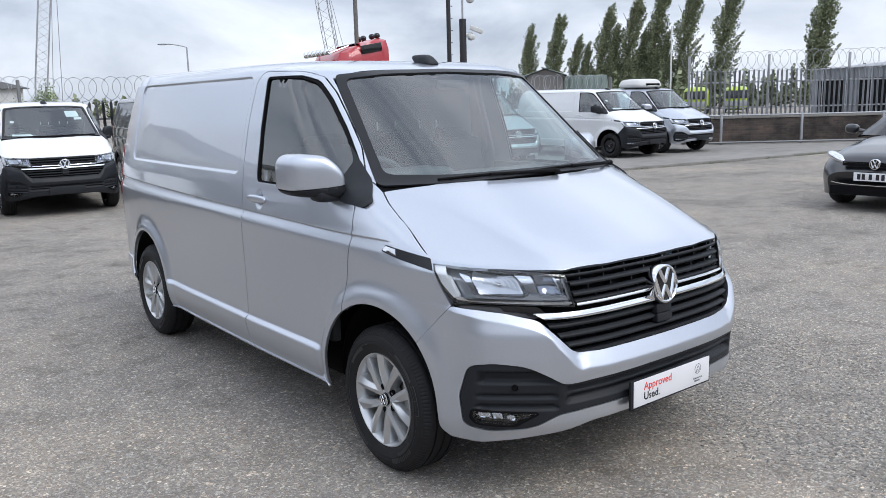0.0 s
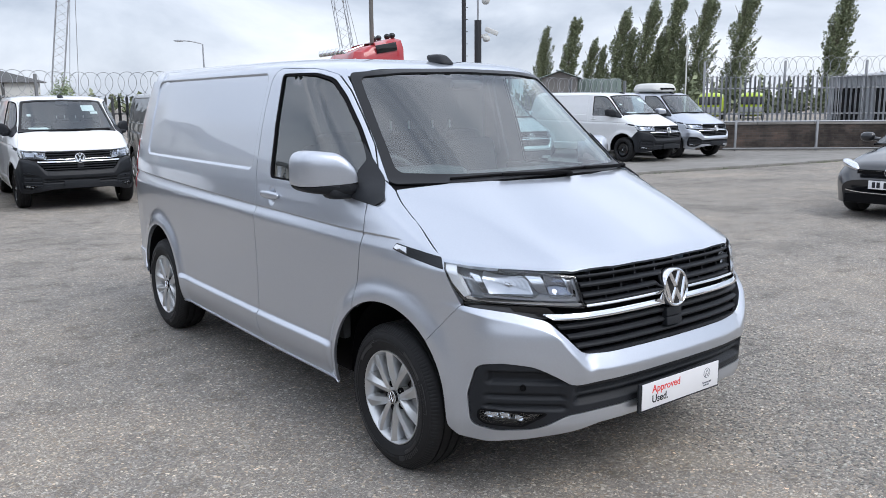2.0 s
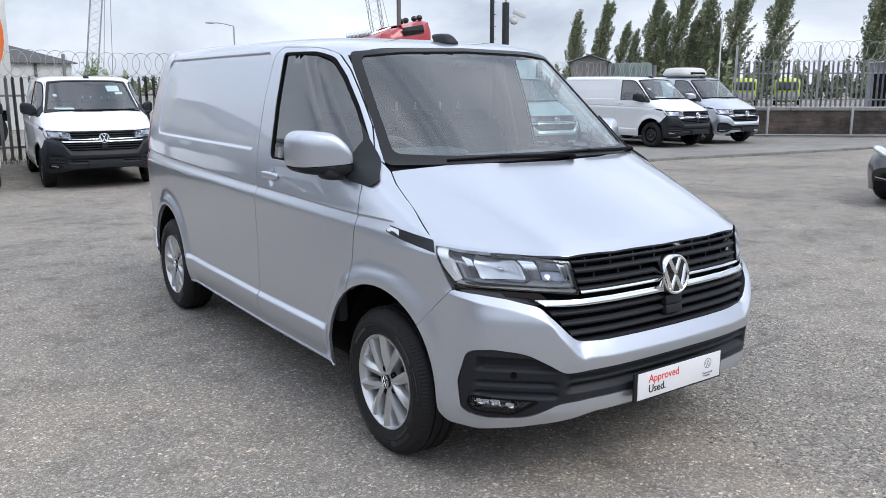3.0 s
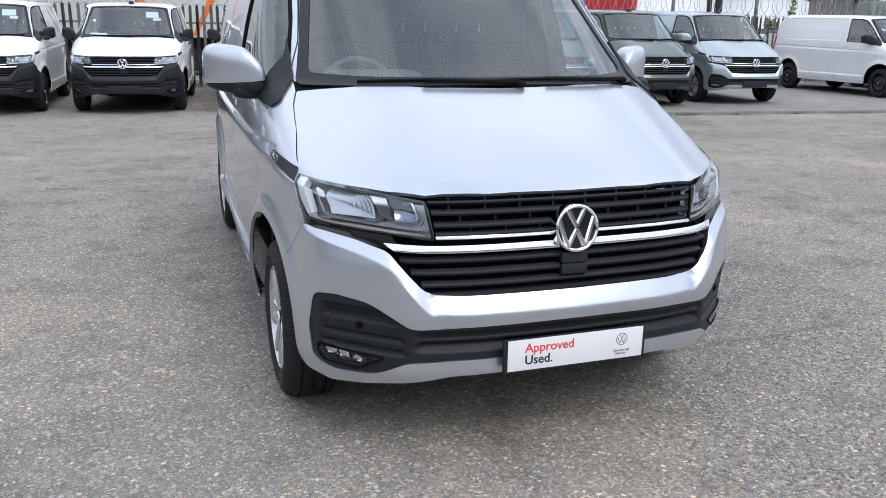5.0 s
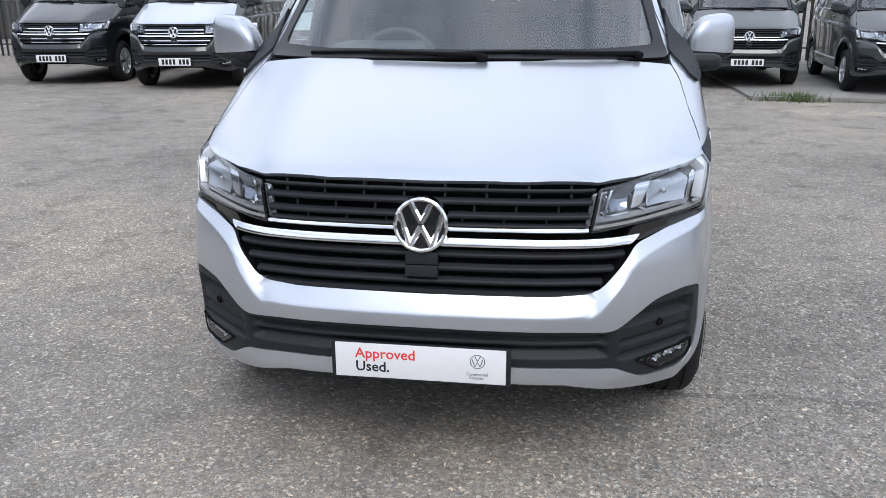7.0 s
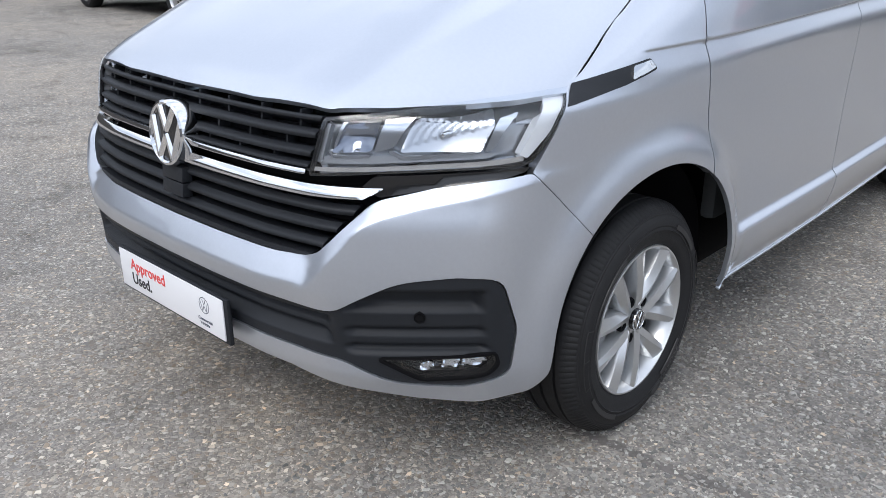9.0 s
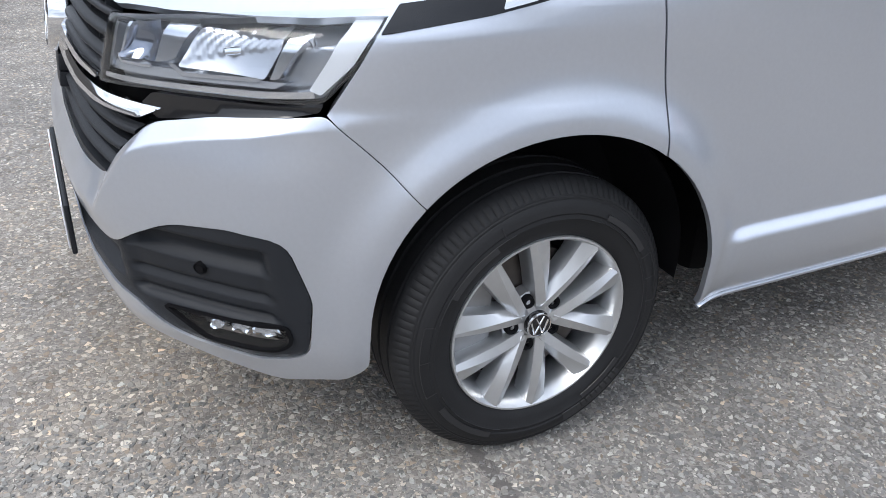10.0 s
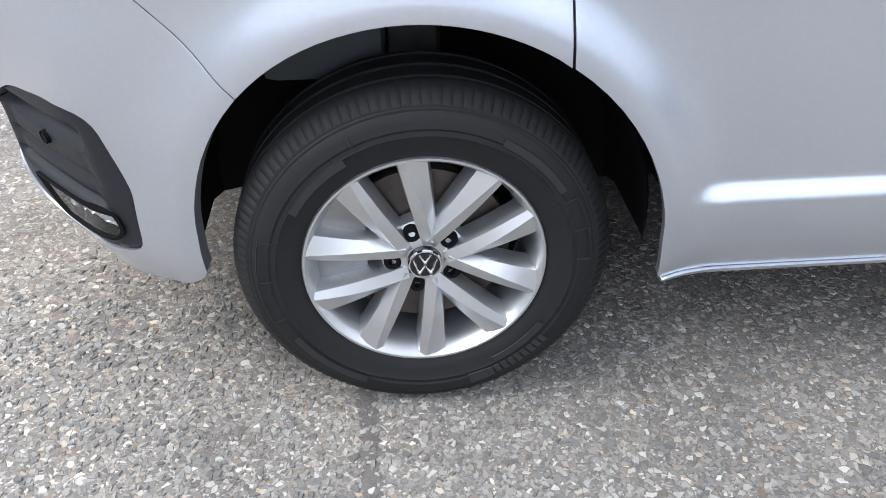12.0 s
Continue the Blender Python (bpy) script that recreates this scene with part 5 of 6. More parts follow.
XS = [-900, -60, -20, 0, 10, 20, 30, 32, 32.5, 33, 33.5, 34, 900]
YS = [-900, -20, 0, 4, 4.8, 5.5, 6.2, 6.9, 7.6, 8.3, 9, 12, 15.8, 16.0, 16.2, 16.5, 60, 900]
gv = [[bm.verts.new((x, y, fall(x, y))) for x in XS] for y in YS]
for p_, q_ in zip(gv, gv[1:]):
    for i in range(len(XS) - 1):
        bm.faces.new((p_[i], p_[i + 1], q_[i + 1], q_[i]))
ground = part("ground", bm, ASPHALT, None, "worn grey asphalt yard with exposed pale chippings", smooth=False)
tagged(ground, "", "ground", "", "structure")

# concrete bays behind a low kerb
bm = bmesh.new()
KERB = [(3.2, 10.25), (6.5, 10.0), (9.0, 9.75), (12.6, 9.38), (16.0, 8.75), (20.0, 8.25), (26.5, 7.4), (30.0, 12.0), (20.0, 16.2), (3.2, 16.2)]
lo = [bm.verts.new((x, y, -0.15)) for x, y in KERB]
hi = [bm.verts.new((x, y, -0.040)) for x, y in KERB]
bm.faces.new(hi)
for i in range(len(KERB)):
    j = (i + 1) % len(KERB)
    bm.faces.new((lo[i], lo[j], hi[j], hi[i]))
slab = part("pavement", bm, CONCRETE, None, "stained concrete parking bay with a low broken edge", smooth=False)
tagged(slab, "", "pavement", "", "structure")
rnd = random.Random(5)
for (x0, y0), (x1, y1) in zip(KERB[:6], KERB[1:7]):
    L = math.hypot(x1 - x0, y1 - y0)
    k = int(L / 0.92)
    for i in range(k):
        t = (i + 0.5) / k
        bm = bmesh.new()
        box(bm, (L / k - 0.015, 0.13, 0.10), pose(0, 0, 0, 0, 0, 0), 0.012)
        kb = part("kerb_stone", bm, CONCRETE, slab, m=pose(x0 + (x1 - x0) * t, y0 + (y1 - y0) * t - 0.05, -0.073 + rnd.uniform(-0.006, 0.006), rnd.uniform(-1.5, 1.5), 0, math.degrees(math.atan2(y1 - y0, x1 - x0)) + rnd.uniform(-1, 1)))

# ---------------------------------------------------------------- vans
hero = make_van("silver panel van with alloy wheels and a white show plate", SILVER, SILVER, True, "show")
white = make_van("white panel van with black bumper and black steel wheels", WHITE, PLASTIC, False, None)
white.matrix_basis = pose(0.75, 12.25, -0.085, 0, 0, -4.5)
tagged(white, "", "", "vans parked along the fence")
add_papers(white)
for x, y, a in ((-1.70, 12.5, -6), (-4.0, 12.65, -2.5)):
    copy_thing(white, pose(x, y, -0.085, 0, 0, a))
bay = -0.040
v = make_van("pale silver-blue camper van with alloy wheels", ICE, ICE, True, None)
v.matrix_basis = pose(10.33, 11.6, bay, 0, 0, -5)
tagged(v, "", "", "vans parked in the bays")
for x, y, a, p, lb in ((8.05, 11.45, -2.5, GREEN, "dark green-grey van with alloy wheels"), (17.70, 11.82, -2, SILVER, "silver van with a white roof cooler unit")):
    w = copy_thing(v, pose(x, y, bay, 0, 0, a))
    repaint(w, {ICE: p})
    tagged(w, lb)
v = make_van("dark grey van with a white number plate and alloy wheels", GREY, GREY, True, "plate")
v.matrix_basis = pose(5.72, 11.25, bay, 0, 0, -5)
tagged(v, "", "", "vans parked in the bays")
copy_thing(v, pose(3.4, 12.3, bay, 0, 0, -4))
w = copy_thing(white, pose(15.48, 11.80, bay, 0, 0, 1))
tagged(w, "white long panel van with black bumper", "", "vans parked in the bays")
w = copy_thing(white, pose(-9.1, 5.3, fall(-9.1, 5.3), 0, 0, 90))
for o in w.children:
    if o.name.split(".")[0] == "wheel":
        for c in o.children:
            if c.name.split(".")[0] in ("spokes", "rim_barrel"):
                c.material_slots[0].link = "OBJECT"
                c.material_slots[0].material = ALLOY
tagged(w, "", "", "vans along the far side")
for x, y, a in ((-12.6, 9.8, 35), (-14.6, 8.2, 35)):
    w = copy_thing(v, pose(x, y, fall(x, y), 0, 0, a))
    tagged(w, "", "", "vans along the far side")

# two-tone delivery vans at the end of the row
def delivery_van(m, upper, lower, label):
    w = copy_thing(v, m)
    w.name = "delivery_van"
    repaint(w, {GREY: lower})
    for o in w.children:
        if o.name.split(".")[0] in ("bonnet", "roof"):
            for sl in o.material_slots:
                sl.link = "OBJECT"
                sl.material = upper
        if o.name.split(".")[0] == "grille":
            for z, h in ((0.722, 0.016), (0.873, 0.016), (0.668, 0.010)):
                link("chrome_strip", sheet_mesh("chrome_strip", "W", bar_outline(z, h, grille_half(z) - 0.01), (), 0.004, 0.02, 0.02, 0), CHROME, o, "bright chrome grille strip")
    tagged(w, label, "van", "vans parked along the fence")
    w.matrix_basis = m @ Matrix.Diagonal((1.06, 1.12, 1.16, 1))
    return w


delivery_van(pose(-6.35, 11.35, -0.085, 0, 0, 6), SILVER, GREY_LOW, "silver over dark grey delivery van with a number plate")
delivery_van(pose(-9.0, 11.9, -0.085, 0, 0, 6), NAVY, NAVY, "black delivery van parked at the row's end")

# cooler unit on the silver van's roof
unit = thing("roof_cooler", "white rounded cooler unit on the van's roof", "cooler unit", "", pose(17.70, 11.82, bay, 0, 0, -2))
part("casing", blob(bmesh.new(), (-0.2, 1.30, 1.995), (0.52, 0.50, 0.135), 5.0, 32, 16, cut=lambda q: Vector((q.x * (1 - 0.9 * max(0, q.z - 1.97)), q.y + 0.5 * max(0, q.z - 1.93) * (1 if q.y < 1.3 else -0.4), q.z))), WALLWHITE, unit)
bm = bmesh.new()
box(bm, (0.62, 0.05, 0.07), pose(-0.2, 0.83, 1.955), 0.02)
part("vent", bm, MATTE, unit)
bm = bmesh.new()
box(bm, (0.36, 0.30, 0.02), pose(-0.2, 1.28, 2.13), 0.008)
part("fan_cover", bm, MATTE, unit)


# ---------------------------------------------------------------- black hatchback
def hatchback(m):
    car = thing("hatchback_car", "near-black hatchback with chrome grille strip and number plate", "car", "", m)
    top = table([(-0.86, 0.52), (-0.80, 0.66), (-0.70, 0.74), (-0.3, 0.86), (0.25, 0.96), (0.5, 0.98), (3.0, 0.97), (3.35, 0.90), (3.45, 0.75)], -0.9, 3.5, 0.08)
    half = table([(-0.90, 0.66), (-0.80, 0.80), (-0.6, 0.87), (-0.2, 0.895), (0.5, 0.90), (2.6, 0.90), (3.2, 0.84), (3.5, 0.70)], -0.9, 3.5, 0.10)
    bm = bmesh.new()
    rows = []
    for y in np.linspace(-0.88, 3.42, 60):
        t, h = float(top(y)), float(half(y))
        r = []
        for k in np.linspace(-1, 1, 33):
            a = k * math.pi / 2
            cx, cz = math.copysign(abs(math.sin(a)) ** 0.42, k), math.cos(a) ** 0.5
            z = 0.20 + (t - 0.20) * cz
            r.append(bm.verts.new((h * cx * (1 - 0.10 * max(0, 0.45 - z)), y + 0.16 * (abs(k) ** 2.5) * max(0, (-y + 0.2)), z)))
        rows.append(r)
    for p_, q_ in zip(rows, rows[1:]):
        for i in range(32):
            bm.faces.new((p_[i], p_[i + 1], q_[i + 1], q_[i]))
    bm.faces.new(rows[0])
    bm.faces.new(rows[-1][::-1])
    part("body", bm, NAVY, car)
    bm = bmesh.new()
    rows = []
    for y, t in ((0.35, 0.96), (0.65, 1.16), (1.0, 1.36), (1.35, 1.455), (2.0, 1.46), (2.7, 1.40), (3.1, 1.25), (3.35, 1.0)):
        rows.append([bm.verts.new(((0.80 - 0.20 * max(0, z - 0.95) / 0.5) * s_, y, z)) for s_, z in ((-1, 0.93), (-1, 0.93 + (t - 0.93) * 0.6), (-0.93, 0.93 + (t - 0.93) * 0.93), (-0.6, t), (0.0, t + 0.015), (0.6, t), (0.93, 0.93 + (t - 0.93) * 0.93), (1, 0.93 + (t - 0.93) * 0.6), (1, 0.93))])
    for p_, q_ in zip(rows, rows[1:]):
        for i in range(8):
            bm.faces.new((p_[i], p_[i + 1], q_[i + 1], q_[i]))
    part("glasshouse", bm, BLACK, car, "dark glass cabin")
    bm = bmesh.new()
    box(bm, (1.10, 1.75, 0.03), pose(0, 2.0, 1.475), 0.012)
    part("roof", bm, NAVY, car)
    for s_ in (1, -1):
        part("headlight", blob(bmesh.new(), (s_ * 0.63, -0.725, 0.690), (0.175, 0.12, 0.056), 2.4, cut=lambda q: Vector((q.x, q.y + 0.62 * (abs(q.x) - 0.45), q.z + 0.28 * (abs(q.x) - 0.58)))), REFLECTOR, car, "bright headlight")
        bm = bmesh.new()
        rod(bm, (s_ * 0.83, 0.62, 1.0), (s_ * 0.95, 0.60, 1.02), 0.03, seg=8)
        blob(bm, (s_ * 1.0, 0.58, 1.04), (0.10, 0.07, 0.07), 2.8, 16, 10)
        part("door_mirror", bm, NAVY, car)
        part("fog_light", blob(bmesh.new(), (s_ * 0.66, -0.70, 0.385), (0.09, 0.07, 0.035), 3.0, 14, 8, cut=lambda q: Vector((q.x, q.y + 0.5 * (abs(q.x) - 0.5), q.z))), REFLECTOR, car)
        for yy in (0.0, 2.63):
            w_ = part("wheel", lathe([(0.0, -0.08), (0.19, -0.09), (0.30, -0.10), (0.315, -0.07), (0.315, 0.07), (0.30, 0.10), (0.205, 0.095), (0.20, 0.06), (0.0, 0.05)], 36), RUBBER, car, m=pose(s_ * 0.80, yy, 0.315, 0, 0, 0 if s_ > 0 else 180))
            part("rim", lathe([(0.0, 0.085), (0.04, 0.085), (0.19, 0.09), (0.205, 0.08)], 30), ALLOY, w_)
    for z, h, m_ in ((0.640, 0.055, MATTE), (0.285, 0.12, MATTE), (0.655, 0.016, CHROME)):
        bm = bmesh.new()
        box(bm, (0.86 if z > 0.5 else 1.15, 0.05, h), pose(0, -0.855 if z > 0.5 else -0.865, z), 0.004)
        part("grille" if m_ is MATTE else "chrome_strip", bm, m_, car)
    bm = bmesh.new()
    for i in range(24):
        a_, b_ = [(0.80 * k, -0.900 + 0.27 * abs(k) ** 3, 0.362 + 0.055 * abs(k) ** 4) for k in (-1 + i / 12, -1 + (i + 1) / 12)]
        rod(bm, a_, b_, 0.009, seg=6)
    part("chrome_strip", bm, CHROME, car)
    em = part("emblem", lathe([(0.0, 0.01), (0.062, 0.008), (0.068, -0.03)], 32), BLACK, car, "round chrome emblem", m=pose(0, -0.890, 0.645, 0, 0, -90))
    part("emblem_ring", lathe([(0.058, 0.006), (0.062, 0.014), (0.068, 0.012), (0.070, -0.02)], 32), CHROME, em)
    bm = bmesh.new()
    for a, b in EMBLEM:
        stroke(bm, (a[0] * 0.06, a[1] * 0.06), (b[0] * 0.06, b[1] * 0.06), 0.016, 0.006)
    part("emblem_mark", bm, CHROME, em, smooth=False).matrix_basis = Matrix.Rotation(radians(90), 4, "Z") @ Matrix.Translation((0, -0.010, 0))
    bm = bmesh.new()
    box(bm, (0.52, 0.012, 0.111), pose(0, -0.905, 0.475), 0.002)
    pl = part("number_plate", bm, PAPER, car, "white number plate with black bars")
    for x_ in (-0.19, -0.13, -0.04, 0.05, 0.12, 0.19):
        bm = bmesh.new()
        box(bm, (0.042, 0.004, 0.075), pose(x_, -0.912, 0.475))
        part("plate_bar", bm, INK_BLACK, pl)
    return car


hatchback(pose(9.2, 2.04, 0, 0, 0, -89.5))

# ---------------------------------------------------------------- loose and bedded chippings near the front wheels
def chip_mat():
    m, n, l, b = nodes_of("bedded_chippings")
    g = n.new("ShaderNodeNewGeometry")
    vec = n.new("ShaderNodeTexCoord").outputs["Object"]
    c = ramp_node(n, l, g.outputs["Random Per Island"], [(0.0, (0.14, 0.136, 0.13)), (0.4, (0.22, 0.212, 0.20)), (0.68, (0.295, 0.275, 0.245)), (0.9, (0.37, 0.36, 0.335)), (1.0, (0.58, 0.56, 0.51))])
    d = ramp_node(n, l, noise_node(n, l, vec, 240, 4), [(0.3, (0.82, 0.82, 0.82)), (0.7, (1.1, 1.1, 1.08))])
    l.new(mix_node(n, l, 1.0, c, d, "MULTIPLY"), b.inputs["Base Color"])
    b.inputs["Roughness"].default_value = 0.75
    return m


def chippings(x0, x1, y0, y1, count, seed):
    """Small flat stones set into the binder, their tops a little proud."""
    rng = np.random.RandomState(seed)
    vs, fs = [], []
    for _ in range(count):
        x, y = rng.uniform(x0, x1), rng.uniform(y0, y1)
        rim = min(x - x0, x1 - x, y - y0, y1 - y) / 0.55
        if rng.rand() > rim:
            continue
        if noise.noise((x * 0.9, y * 0.9, 3.0)) + 0.25 * noise.noise((x * 4, y * 4, 1.0)) < rng.uniform(-0.75, 0.35):
            continue
        r = rng.uniform(0.0028, 0.0105) if rng.rand() < 0.9 else rng.uniform(0.009, 0.013)
        k, n = len(vs), rng.randint(4, 7)
        a0, el, ro = rng.uniform(0, 6.28), rng.uniform(0.4, 0.95), rng.uniform(0, 3.14)
        top = rng.uniform(0.0012, 0.004)
        tilt = rng.normal(0, 0.10, 2)
        for lvl, sc, z in ((0, 1.0, 0.0002), (1, 0.78, top)):
            for i in range(n):
                a = a0 + 2 * math.pi * (i + 0.35 * math.sin(i * 2.3 + a0)) / n
                px, py = r * sc * math.cos(a), r * sc * el * math.sin(a)
                qx, qy = px * math.cos(ro) - py * math.sin(ro), px * math.sin(ro) + py * math.cos(ro)
                vs.append((x + qx, y + qy, z + (tilt[0] * qx + tilt[1] * qy if lvl else 0)))
        fs.append(tuple(range(k + n, k + 2 * n)))
        for i in range(n):
            j = (i + 1) % n
            fs.append((k + i, k + j, k + n + j, k + n + i))
    me = bpy.data.meshes.new("chippings")
    me.from_pydata(vs, [], fs)
    o = link("chippings", me, chip_mat(), None, "pale stone chippings bedded in the worn asphalt")
    tagged(o, "", "chippings", "", "stuff")


chippings(0.25, 2.55, -2.1, 1.65, 52000, 4)
GRIT = mat("dark_seam_grit", (0.16, 0.145, 0.135), 0.9, 0, 0, 0.35, 60.0, 0.8, 400.0)
rng = np.random.RandomState(17)
line = [(0.70, -0.135), (0.92, -0.118), (1.10, -0.112), (1.25, -0.082), (1.5, -0.10), (1.8, -0.06), (2.0, -0.07)]
vs, fs = [], []
ts = np.linspace(0, len(line) - 1, 160)
for i, t in enumerate(ts):
    x, y = np.interp(t, range(len(line)), [p_[0] for p_ in line]), np.interp(t, range(len(line)), [p_[1] for p_ in line])
    w_ = 0.017 * (0.7 + 0.6 * rng.rand())
    y += rng.normal(0, 0.003)
    vs += [(x, y - w_, 0.0008), (x, y + w_ * (0.7 + 0.6 * rng.rand()), 0.0008)]
    if i:
        fs.append((2 * i - 2, 2 * i, 2 * i + 1, 2 * i - 1))
me = bpy.data.meshes.new("asphalt_seam")
me.from_pydata(vs, [], fs)
tagged(link("asphalt_seam", me, GRIT, ground, "dark gritty seam in the asphalt"))

# ---------------------------------------------------------------- fences


def pale_mesh(h, w=0.068):
    """A W-section palisade pale with a three-pointed top."""
    bm = bmesh.new()
    xs = [(-0.5, 0.0), (-0.25, 0.014), (0.0, 0.0), (0.25, 0.014), (0.5, 0.0)]
    tops = [h - 0.075, h - 0.05, h, h - 0.05, h - 0.075]
    v = [[bm.verts.new((a * w, -b, z)) for (a, b), z in zip(xs, zs)] for zs in ([0.04] * 5, [h * 0.5] * 5, tops)]
    for p, q in zip(v, v[1:]):
        for i in range(4):
            bm.faces.new((p[i], p[i + 1], q[i + 1], q[i]))
    g = bmesh.ops.solidify(bm, geom=bm.faces[:], thickness=0.004)
    me = bpy.data.meshes.new("pale")
    bm.to_mesh(me)
    bm.free()
    return me


def tube(points, r, seg=5):
    """A round wire along points."""
    p = np.array(points, float)
    t = np.gradient(p, axis=0)
    t /= np.linalg.norm(t, axis=1)[:, None]
    a = np.cross(t, [0.13, 0.31, 0.94])
    a /= np.linalg.norm(a, axis=1)[:, None]
    b = np.cross(t, a)
    vs, fs = [], []
    for i in range(len(p)):
        for k in range(seg):
            c = 2 * math.pi * k / seg
            vs.append(tuple(p[i] + r * (a[i] * math.cos(c) + b[i] * math.sin(c))))
    for i in range(len(p) - 1):
        for k in range(seg):
            m = (k + 1) % seg
            fs.append((i * seg + k, i * seg + m, (i + 1) * seg + m, (i + 1) * seg + k))
    return vs, fs


def fence_run(a, b, z0, h, material, label, coil_r, group, spacing=0.152, post_h=0.45):
    """Palisade fence from a to b: posts, two rails, pales, and a coil of razor wire on top."""
    a, b = Vector((*a, z0)), Vector((*b, z0))
    L = (b - a).length
    ang = math.degrees(math.atan2(b.y - a.y, b.x - a.x))
    f = thing("palisade_fence", label, "fence", group, pose(*a, 0, 0, ang))
    pm = pale_mesh(h)
    n = int(L / spacing)
    rr = random.Random(int(L * 10))
    for i in range(n):
        o = link("pale", pm, material, f)
        o.matrix_basis = pose((i + 0.5) * spacing, rr.uniform(-0.004, 0.004), rr.uniform(-0.015, 0.01), rr.uniform(-0.8, 0.8), rr.uniform(-0.7, 0.7), 0)
    for z in (0.32, h - 0.42):
        bm = bmesh.new()
        box(bm, (L, 0.045, 0.045), pose(L / 2, 0.03, z), 0.004)
        part("rail", bm, material, f)
    k = int(L / 2.75) + 1
    for i in range(k + 1):
        bm = bmesh.new()
        box(bm, (0.055, 0.10, h + post_h), pose(i * L / k, 0.09, (h + post_h) / 2), 0.006)
        part("post", bm, material, f)
    rng = np.random.RandomState(3)
    turns = int(L / 0.26)
    t = np.linspace(0, turns * 2 * math.pi, turns * 30)
    wob = np.interp(t, np.linspace(0, t[-1], turns), rng.uniform(0.90, 1.06, turns))
    vs, fs = tube(np.stack([t / (2 * math.pi) * 0.26 + coil_r * wob * np.cos(t), 0.09 + 0.07 * np.sin(t * 0.5), h + 0.14 + coil_r * wob * (np.sin(t) + 0.35)], 1), 0.0065, 4)
    me = bpy.data.meshes.new("razor_wire")
    me.from_pydata(vs, [], fs)
    link("razor_wire", me, WIRE, f, "coiled razor wire")
    return f


fence_run((-18.0, 16.6), (20.4, 16.6), 0.0, 1.82, GALV_DARK, "dull galvanised palisade fence with coiled razor wire", 0.29, "boundary fences")
fence_run((20.5, 13.45), (32.0, 3.33), 0.80, 1.56, GALV, "grey palisade fence on a brick wall with razor wire", 0.33, "boundary fences")


def brick_mat():
    m, n, l, b = nodes_of("dark_brick_courses")
    vec = n.new("ShaderNodeTexCoord").outputs["Object"]
    sw_ = n.new("ShaderNodeMapping")
    sw_.inputs["Rotation"].default_value = (radians(90), 0, 0)
    l.new(vec, sw_.inputs["Vector"])
    br = n.new("ShaderNodeTexBrick")
    br.inputs["Scale"].default_value = 1.0
    br.inputs["Brick Width"].default_value, br.inputs["Row Height"].default_value, br.inputs["Mortar Size"].default_value = 0.225, 0.075, 0.008
    br.inputs["Color1"].default_value, br.inputs["Color2"].default_value, br.inputs["Mortar"].default_value = (0.060, 0.048, 0.042, 1), (0.105, 0.080, 0.068, 1), (0.075, 0.070, 0.066, 1)
    l.new(sw_.outputs[0], br.inputs["Vector"])
    st = ramp_node(n, l, noise_node(n, l, vec, 1.3, 6), [(0.34, (0.30, 0.31, 0.32)), (0.55, (1, 1, 1)), (0.8, (1.7, 1.5, 1.35))])
    l.new(mix_node(n, l, 1.0, br.outputs["Color"], st, "MULTIPLY"), b.inputs["Base Color"])
    b.inputs["Roughness"].default_value = 0.9
    bp = n.new("ShaderNodeBump")
    bp.inputs["Strength"].default_value, bp.inputs["Distance"].default_value = 0.6, 0.01
    l.new(br.outputs["Fac"], bp.inputs["Height"])
    bp.invert = True
    l.new(bp.outputs[0], b.inputs["Normal"])
    return m


WALL_BRICK = brick_mat()
WALL_DIR = math.degrees(math.atan2(3.33 - 13.45, 32.0 - 20.5))
bm = bmesh.new()
box(bm, (15.4, 0.24, 0.94), pose(7.6, 0.10, 0.31), 0.01)
wall = part("wall_boundary", bm, WALL_BRICK, None, "low dark brick boundary wall, stained and damp", smooth=False, m=pose(20.45, 13.5, 0, 0, 0, WALL_DIR))
tagged(wall, "", "wall", "", "structure")
for i in range(17):
    bm = bmesh.new()
    box(bm, (0.895, 0.30, 0.07), pose(0.45 + i * 0.905, 0.10, 0.812), 0.012)
    part("coping_stone", bm, CONCRETE, wall)
# low steel barrier before the wall
bar = thing("guard_rail", "rusty steel guard rail on posts before the wall", "rail", "", pose(20.6, 12.75, -0.045, 0, 0, WALL_DIR))
for i in range(6):
    bm = bmesh.new()
    box(bm, (0.07, 0.07, 0.98), pose(0.4 + i * 2.55, 0, 0.49), 0.008)
    part("post", bm, GALV, bar)
bm = bmesh.new()
rod(bm, (0, 0, 0.93), (14.0, 0, 0.93), 0.028, seg=10)
part("rail", bm, GALV, bar)
bm = bmesh.new()
rod(bm, (0, -0.05, 0.07), (14.0, -0.05, 0.07), 0.035, seg=8)
part("bottom_rail", bm, GALV_DARK, bar)

# ---------------------------------------------------------------- trees


